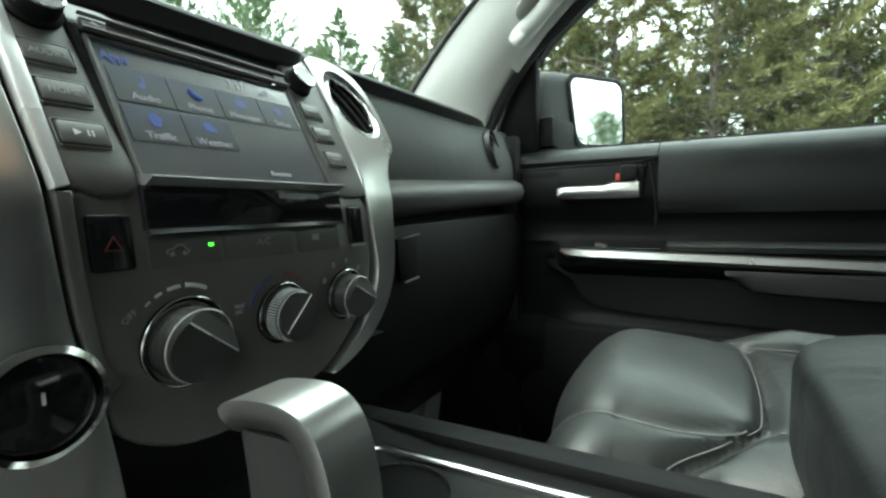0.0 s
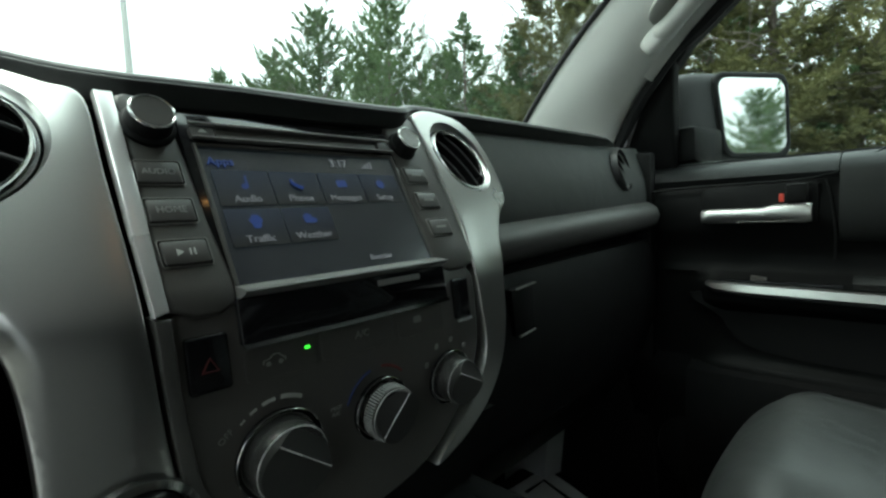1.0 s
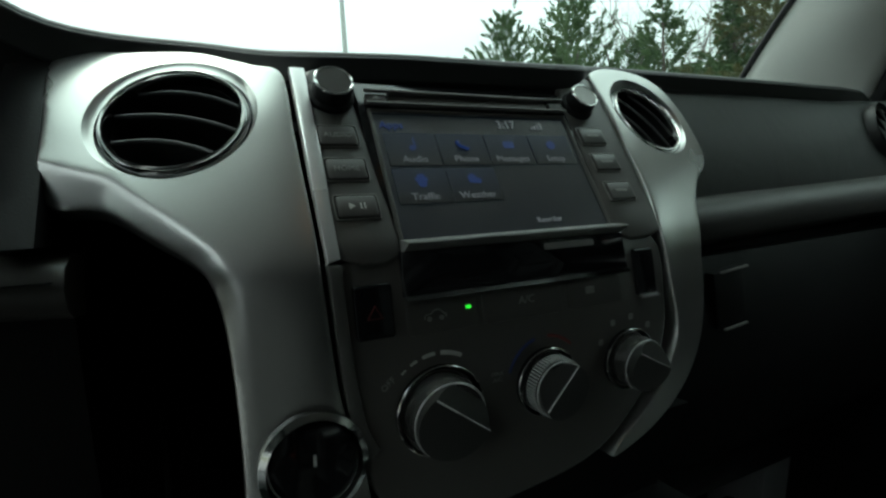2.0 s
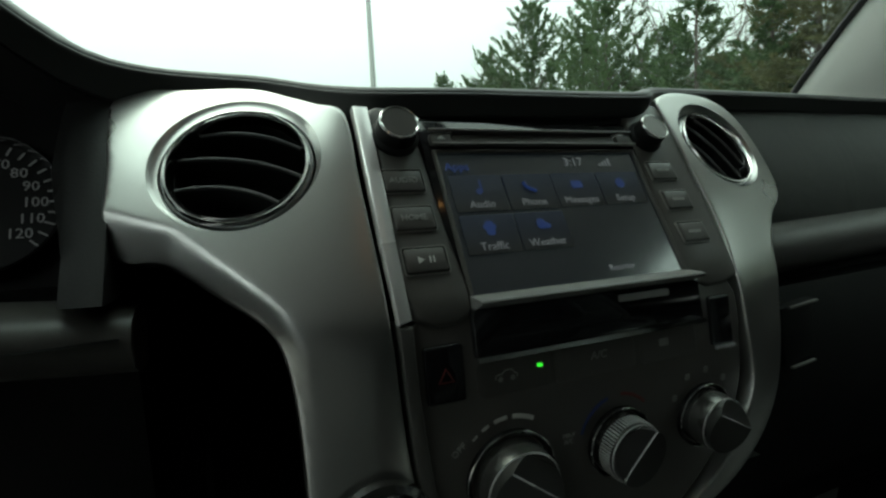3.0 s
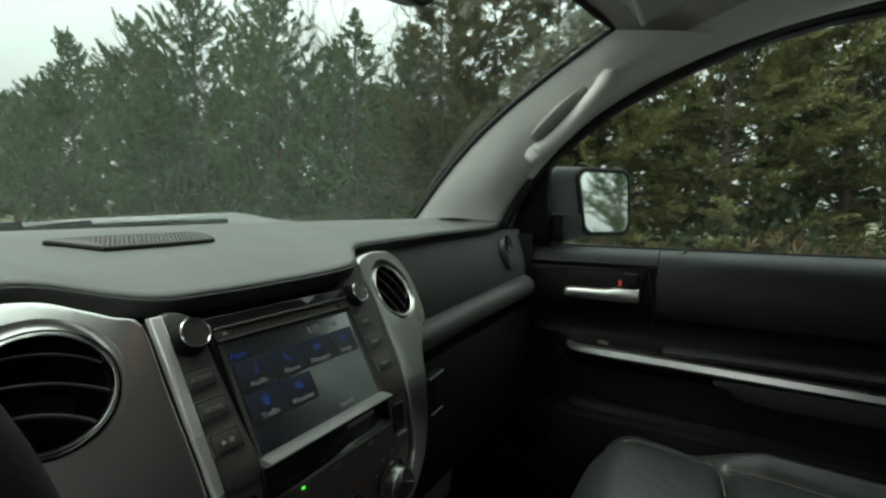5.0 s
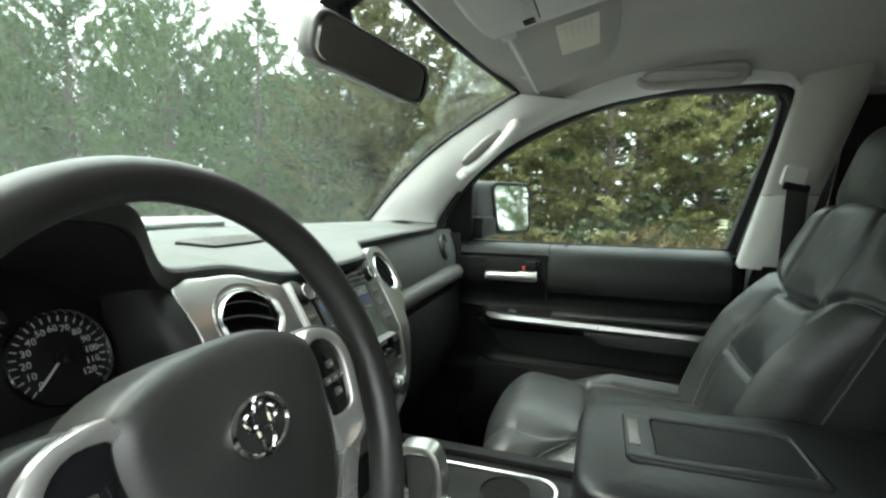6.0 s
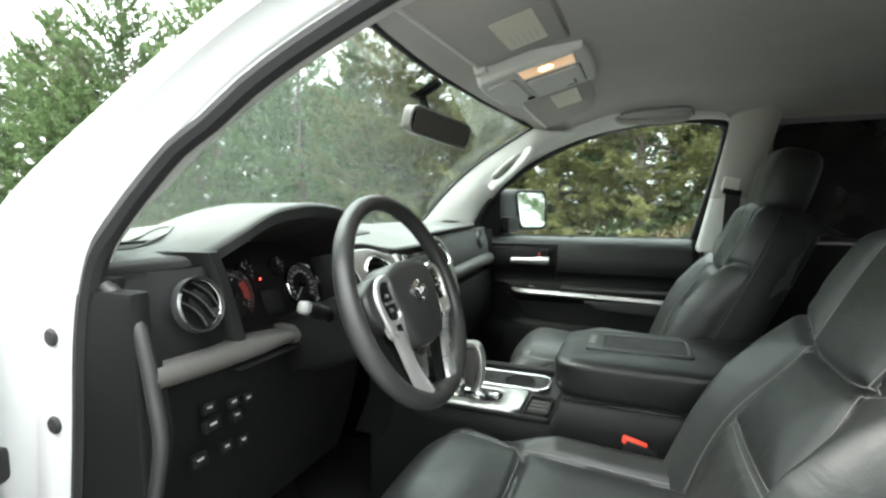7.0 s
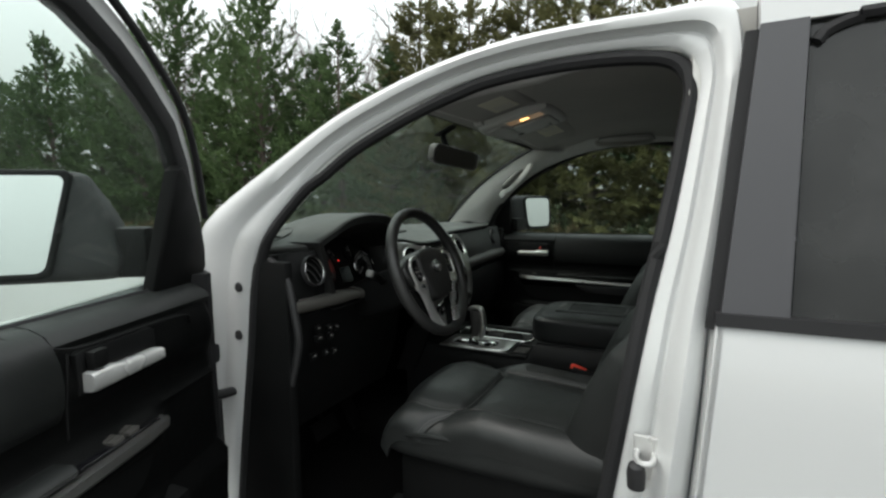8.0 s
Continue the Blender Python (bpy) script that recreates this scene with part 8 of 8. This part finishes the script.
    # Frame, seal, glass.
    fr = part("window_frame", solid(grown(glass_line, rims[0]), 0.030, 0.012, 0.006, grown(glass_line, rims[1])), M_WHITE, e, "white window frame", 50)
    part("glass_run", solid(grown(glass_line, rims[1] + 0.004), 0.034, -0.012, 0.004, grown(glass_line, -0.006)), M_SEAL, fr, "black rubber glass run", 50)
    part("frame_seal", tube([(X(glass_x(z, 0.004)), y, z) for y, z in spline(grown(glass_line, rims[0] + 0.002)[1:], 4)], 0.008, 8), M_SEAL, fr, "black edge seal")
    g = part("window_pane", solid(grown(glass_line, 0.004), 0.004, 0.002), M_GLASS, e, "clear side glass")
    g.visible_shadow = False
    part("belt_seal", tube([(X(glass_x(1.266, -0.010)), y, 1.267) for y in np.linspace(0.08, -0.75, 8)], 0.006, 6), M_SEAL, e, "black belt seal")
    # Black sail that carries the mirror.
    part("mirror_sail", slab([(0.140, 1.262), (0.118, 1.335), (0.072, 1.425), (0.025, 1.482), (0.012, 1.478), (0.020, 1.38), (0.026, 1.262)] if side > 0 else
         [(0.212, 1.262), (0.224, 1.30), (0.210, 1.345), (0.172, 1.42), (0.130, 1.482), (0.085, 1.532), (0.066, 1.52), (0.056, 1.40), (0.048, 1.262)], 0.030, bevel=0.008, warp=lambda u, v, n: (X(glass_x(v, -0.028) - n), u, v)), M_DARK, e, "black triangular mirror sail", 50)
    # Outer skin and edges.
    part("outer_skin", skin(lambda u, v: (0.952 + 0.022 * math.sin(math.pi * v) - 0.03 * (1 - v) ** 3, 0.290 - 1.145 * u - 0.02 * v, 0.42 + 0.83 * v), 10, 12, -0.01), M_WHITE, e, "white outer door skin", 60)
    part("hinge_edge", loft([[(X(0.842), y_front - 0.02, z), (X(0.842), y_front - 0.002, z), (X(0.895), min(0.25, y_front + 0.055), z), (X(0.942 - 0.03 * j), 0.288 + 0.035 * j, z), (X(0.946), 0.270, z), (X(0.89), y_front - 0.03, z)]
               for z, j in ((0.44, 1), (0.60, 1), (0.80, 1), (0.94, 1), (0.965, 0.1), (1.05, 0), (1.15, 0), (1.285, 0)) for j in (j if side < 0 else 0,)]), M_SEAL, e, "dark rubber-lined hinge edge", 40)
    part("rear_edge", loft([[(X(0.842), -0.775 + 0.035 * (1.25 - z), z), (X(0.95), -0.86 + 0.03 * (1.25 - z), z), (X(0.95), -0.845 + 0.03 * (1.25 - z), z), (X(0.85), -0.75 + 0.035 * (1.25 - z), z)] for z in np.linspace(0.44, 1.255, 8)]), M_SEAL, e)
    part("lower_seal", tube(spline([(X(0.855), 0.108, 1.22), (X(0.850), 0.112, 0.95), (X(0.852), 0.10, 0.62), (X(0.86), 0.03, 0.46), (X(0.86), -0.5, 0.455), (X(0.855), -0.72, 0.60)], 4), 0.010, 8), M_SEAL, e, "door edge rubber seal")
    for z in (0.66, 1.06):
        part("hinge", box((0.04, 0.05, 0.05), pose(X(0.905), 0.262, z), 0.01), M_SEAL, e, "dark door hinge")
    part("door_check", tube([(X(0.89), 0.24, 0.955), (X(0.872), 0.305, 0.945)], 0.018, 10, flat=0.7), M_RUBBER, e)
    # Mirror: arm, housing, glass.
    inward = radians(34 if side > 0 else 24)
    GM = basis((X(mirror_at[0]), mirror_at[1], mirror_at[2]), (side * math.cos(inward), -math.sin(inward), 0), (0, 0.055 if side > 0 else 0.16, 1))
    if side < 0:
        GM = GM @ Matrix.Scale(-1, 4, (1, 0, 0)) @ Matrix.Scale(-1, 4, (0, 0, 1))
    wide, tall = (0.29, 0.715) if side > 0 else (0.30, 0.85)
    clip01 = lambda a: min(1.0, max(0.0, a))
    def shell(x, y, z):
        x, y = x * (1 + 0.10 * min(0, z) / 0.065), y * (1 + 0.12 * min(0, z) / 0.065)
        if side < 0:                                 # the shell falls away forwards and towards the door
            f = clip01((0.08 - z) / 0.16)
            y *= 1 - (0.5 * f ** 1.4 if y > 0 else 0)
            x *= 1 - (0.38 * clip01((y + 0.03) / 0.11) if x > 0 else 0)
        return x, y, z
    def slant(line):
        return [(x - (0.045 * clip01(0.5 - y / 0.23) if side < 0 and x > 0 else 0) + (0.022 * clip01(0.5 - y / 0.17) if side > 0 and x < 0 else 0), y) for x, y in line]
    corner = 0.7 if side > 0 else 0.45
    house = part("mirror_housing", pad((wide, 0.282 * tall, 0.160), GM @ Matrix.Translation((side * (0.22 - wide) / 2, 0.0, -0.079)), 0.28, 40, shell), M_RUBBER, e, "black mirror housing", 60)
    part("mirror_rim", slab(slant(rrect(0.204, 0.268 * tall, 0.045 * corner, 8)), 0.012, GM @ Matrix.Translation((0.004, 0, 0.0085)), 0.004, hole=slant(rrect(0.178, 0.268 * tall - 0.028, 0.036 * corner, 8))), M_DARK, house, "black rim", 50)
    part("mirror_glass", slab(slant(rrect(0.182, 0.268 * tall - 0.024, 0.038 * corner, 8)), 0.003, GM @ Matrix.Translation((0.004, 0, 0.0068))), M_MIRROR, house, "side mirror glass")
    part("mirror_arm", box((0.13, 0.06, 0.075) if side > 0 else (0.17, 0.06, 0.112), pose(X(mirror_at[0] - 0.127), mirror_at[1] + 0.073 + (0.03 if side < 0 else 0), mirror_at[2] - 0.066, 0, 0, -side * 10), 0.016), M_DARK, e, "black mirror arm")
    inv = Matrix.Translation(hinge).inverted()
    for c in e.children:
        c.matrix_parent_inverse = inv
    return e

front_door("passenger_door", "closed passenger door with dark panel and silver strip", 1, 0, GLASS_LINE, 0.13, (0.052, 0.016), (1.082, -0.066, 1.380), (0, 0, 0))
front_door("driver_door", "open driver's door, dark inside and white outside", -1, 69, OPEN_LINE, 0.195, (0.072, 0.022), (1.135, -0.003, 1.412), (-0.0196, 0.0236, 0))

# ---- overhead things ----
oc = thing("overhead_console", "pale grey overhead console with a lit map lamp", "console", at=(0.03, -0.33, 1.74))
# Its face slopes down towards the windshield; u runs to the passenger's side, v forwards, and n down into the cab.
OM = basis((0.03, -0.35, 1.732), (1, 0, 0), (0, -1, 0.24)) @ Matrix.Diagonal((1, -1, 1, 1))
om = lambda n=0.0: OM @ Matrix.Translation((0, 0, n))
body = [tuple(q) for q in spline([(0.150, 0.165), (0.162, 0.12), (0.160, -0.06), (0.148, -0.090), (0.0, -0.098), (-0.128, -0.090), (-0.142, -0.06), (-0.140, 0.12), (-0.122, 0.168), (0.0, 0.180)], 4, closed=True)]
part("body", slab(body, 0.036, om(), 0.012), M_TRIM, oc, "pale grey moulded console body", 50)
part("front_bin", slab(rrect(0.20, 0.070, 0.02, 5, 0.005, 0.122), 0.006, om(0.005), 0.003), M_TRIM, oc, "sunglasses bin lid", 50)
part("lens_frame", slab(rrect(0.076, 0.136, 0.008, 4, -0.096, 0.004), 0.006, om(0.003), 0.002, hole=rrect(0.066, 0.126, 0.006, 4, -0.096, 0.004)), M_TRIM, oc, "raised lens frame", 50)
part("lamp_lens", slab(rrect(0.066, 0.126, 0.006, 4, -0.096, 0.004), 0.004, om(0.0025), 0.001), M_LENS, oc, "frosted map lamp lens")
part("lit_bulb", slab(rrect(0.024, 0.032, 0.010, 5, -0.100, 0.006), 0.003, om(0.0042), 0.001), M_AMBER, oc, "glowing warm map lamp")
lid_line = rrect(0.168, 0.132, 0.010, 4, 0.044, 0.002)
part("lid_gap", slab(rrect(0.174, 0.138, 0.012, 4, 0.044, 0.002), 0.003, om(0.0008)), M_DARK, oc, "dark gap round the lid")
part("lid", slab(lid_line, 0.008, om(0.006), 0.003), M_TRIM, oc, "square console lid", 50)
part("lid_latch", join(box((0.042, 0.005, 0.003), OM @ pose(0.080, -0.040, 0.0062), 0.001), box((0.005, 0.026, 0.003), OM @ pose(0.100, -0.028, 0.0062), 0.001)), M_GREYSHADE, oc, "bent finger slot in the lid")
for k in range(2):
    part("microphone_slot", box((0.006, 0.020, 0.003), OM @ pose(0.118 + 0.013 * k, 0.088, 0.0012), 0.001), M_DARK, oc)
settle(oc)

for s in (-1, 1):
    cx = CX + s * 0.43
    VM = basis((cx, -0.312, 1.732), (1, 0, s * -0.03), (0, -1, 0.25)) @ Matrix.Diagonal((1, -1, 1, 1))
    vz = thing("sun_visor", "pale grey sun visor folded against the headliner", "sun visor", at=(cx, -0.30, 1.735))
    flap = [tuple(q) for q in spline([(-0.235 * s, 0.095), (-0.250 * s, 0.06), (-0.250 * s, -0.085), (-0.235 * s, -0.105), (0.0, -0.108), (0.215 * s, -0.105), (0.240 * s, -0.085), (0.235 * s, 0.02), (0.205 * s, 0.085), (0.16 * s, 0.108), (0.0, 0.108), (-0.19 * s, 0.108)], 4, closed=True)]
    part("flap", slab(flap, 0.018, VM @ Matrix.Translation((0, 0, 0.004)), 0.008), M_LINER, vz, "cloth-covered visor flap", 60)
    part("rod", tube([VM @ Vector((-0.26 * s, 0.098, 0.0)), VM @ Vector((0.20 * s, 0.098, 0.0))], 0.006, 8), M_TRIM, vz)
    part("clip", box((0.032, 0.028, 0.022), VM @ pose(-0.245 * s, 0.098, 0.004), 0.005), M_TRIM, vz, "visor clip")
    part("label", slab(rrect(0.165, 0.080, 0.003, 2, -0.115 * s, -0.025), 0.0010, VM @ Matrix.Translation((0, 0, 0.0050))), M_LABEL, vz, "pale yellowed warning label")
    part("label_lines", join(*[slab(rrect(0.06, 0.004, 0.0005, 1, -0.155 * s, -0.05 + 0.012 * k), 0.0003, VM @ Matrix.Translation((0, 0, 0.0053))) for k in range(5)]), M_TRIM, vz, "faint bars of small print")
    settle(vz)
    # Grab handle on the passenger's front pillar.
    if s > 0:
        gh = thing("grab_handle", "pale grey grab handle on the front pillar", "grab handle", at=(CX + s * 0.715, -0.06, 1.545))
        pts = [(0.712, -0.002, 1.500), (0.700, -0.020, 1.504), (0.686, -0.050, 1.520), (0.668, -0.105, 1.564), (0.660, -0.140, 1.600), (0.668, -0.155, 1.632)]
        part("bar", tube(spline([(CX + s * (x + 0.004), y + 0.004, z) for x, y, z in pts], 6), 0.0175, 12), M_TRIM, gh, "curved grab bar")
        # A darker grey tube stands in for the shade behind the bar.
        shade_path = spline([(CX + s * (x + 0.016), y + 0.032, z + 0.012) for x, y, z in pts[1:-1]], 6)
        part("recess", tube(shade_path, [0.006 + 0.034 * math.sin(math.pi * k / (len(shade_path) - 1)) ** 0.6 for k in range(len(shade_path))], 12, flat=0.5), M_GREYSHADE, gh, "grey tube for the shaded recess behind the bar")
        part("foot", pad((0.036, 0.085, 0.036), pose(CX + s * 0.722, 0.000, 1.500, -40, 0, 0), 0.55, 20), M_TRIM, gh)
        part("foot", pad((0.036, 0.085, 0.036), pose(CX + s * 0.676, -0.152, 1.645, -40, 0, 0), 0.55, 20), M_TRIM, gh)
        settle(gh)
    # Roof handle over the door.
    if s > 0:
        rh = thing("roof_handle", "pale grey folded roof handle over the door", "grab handle", at=(CX + s * 0.62, -0.60, 1.715))
        path = [(0.640, -0.470, 1.722), (0.642, -0.482, 1.708), (0.650, -0.520, 1.703), (0.655, -0.660, 1.703), (0.655, -0.700, 1.708), (0.655, -0.712, 1.722)]
        part("bar", tube(spline([(CX + s * (x - 0.0), y, z) for x, y, z in path], 6), 0.011, 10), M_LINER, rh)
        part("bezel", pad((0.060, 0.255, 0.014), pose(CX + s * 0.645, -0.592, 1.733, 0, s * 14, -s * 2), 0.3, 24), M_LINER, rh, "cloth-coloured handle plate")
        # A grey tube draws the shadow line round the folded handle.
        part("shadow_line", tube(spline([(CX + s * (x - CX), y, z) for x, y, z in ((0.700, -0.470, 1.716), (0.662, -0.480, 1.724), (0.625, -0.500, 1.730), (0.605, -0.590, 1.734), (0.602, -0.680, 1.734), (0.625, -0.712, 1.730), (0.675, -0.722, 1.718))], 5), 0.004, 8), M_GREYSHADE, rh, "grey line for the shadow round the handle")
        settle(rh)

# Rear-view mirror.
rv = thing("rear_view_mirror", "black rear-view mirror on a stem from the windshield", "mirror", at=(0.005, -0.05, 1.62))
MM = basis((0.003, -0.052, 1.618), (0.955, -0.270, -0.10), (0, -0.20, 1))
part("shell", pad((0.262, 0.072, 0.040), MM @ Matrix.Translation((0, 0, -0.016)), 0.35, 36), M_STACK, rv, "black mirror shell", 60)
part("rim", slab(rrect(0.262, 0.072, 0.026, 6), 0.010, MM @ Matrix.Translation((0, 0, 0.004)), 0.004, hole=rrect(0.246, 0.058, 0.020, 6)), M_GREYBAND, rv, "grey rim", 50)
part("glass", slab(rrect(0.249, 0.060, 0.021, 6), 0.002, MM @ Matrix.Translation((0, 0, 0.0015))), M_DIMMIRROR, rv, "dim mirror glass")
part("sensor", slab(rrect(0.006, 0.008, 0.001, 2, 0.098, 0.004), 0.001, MM @ Matrix.Translation((0, 0, 0.0028))), M_PRINT, rv)
part("stem", tube(spline([(0.005, -0.035, 1.632), (0.01, -0.005, 1.665), (0.012, 0.010, 1.70), (0.012, 0.008, 1.722)], 5), 0.012, 10), M_DARK, rv, "black stem")
part("wire_cover", tube([(0.012, 0.006, 1.718), (0.013, -0.040, 1.742)], 0.016, 8, flat=0.6), M_DARK, rv)
settle(rv)
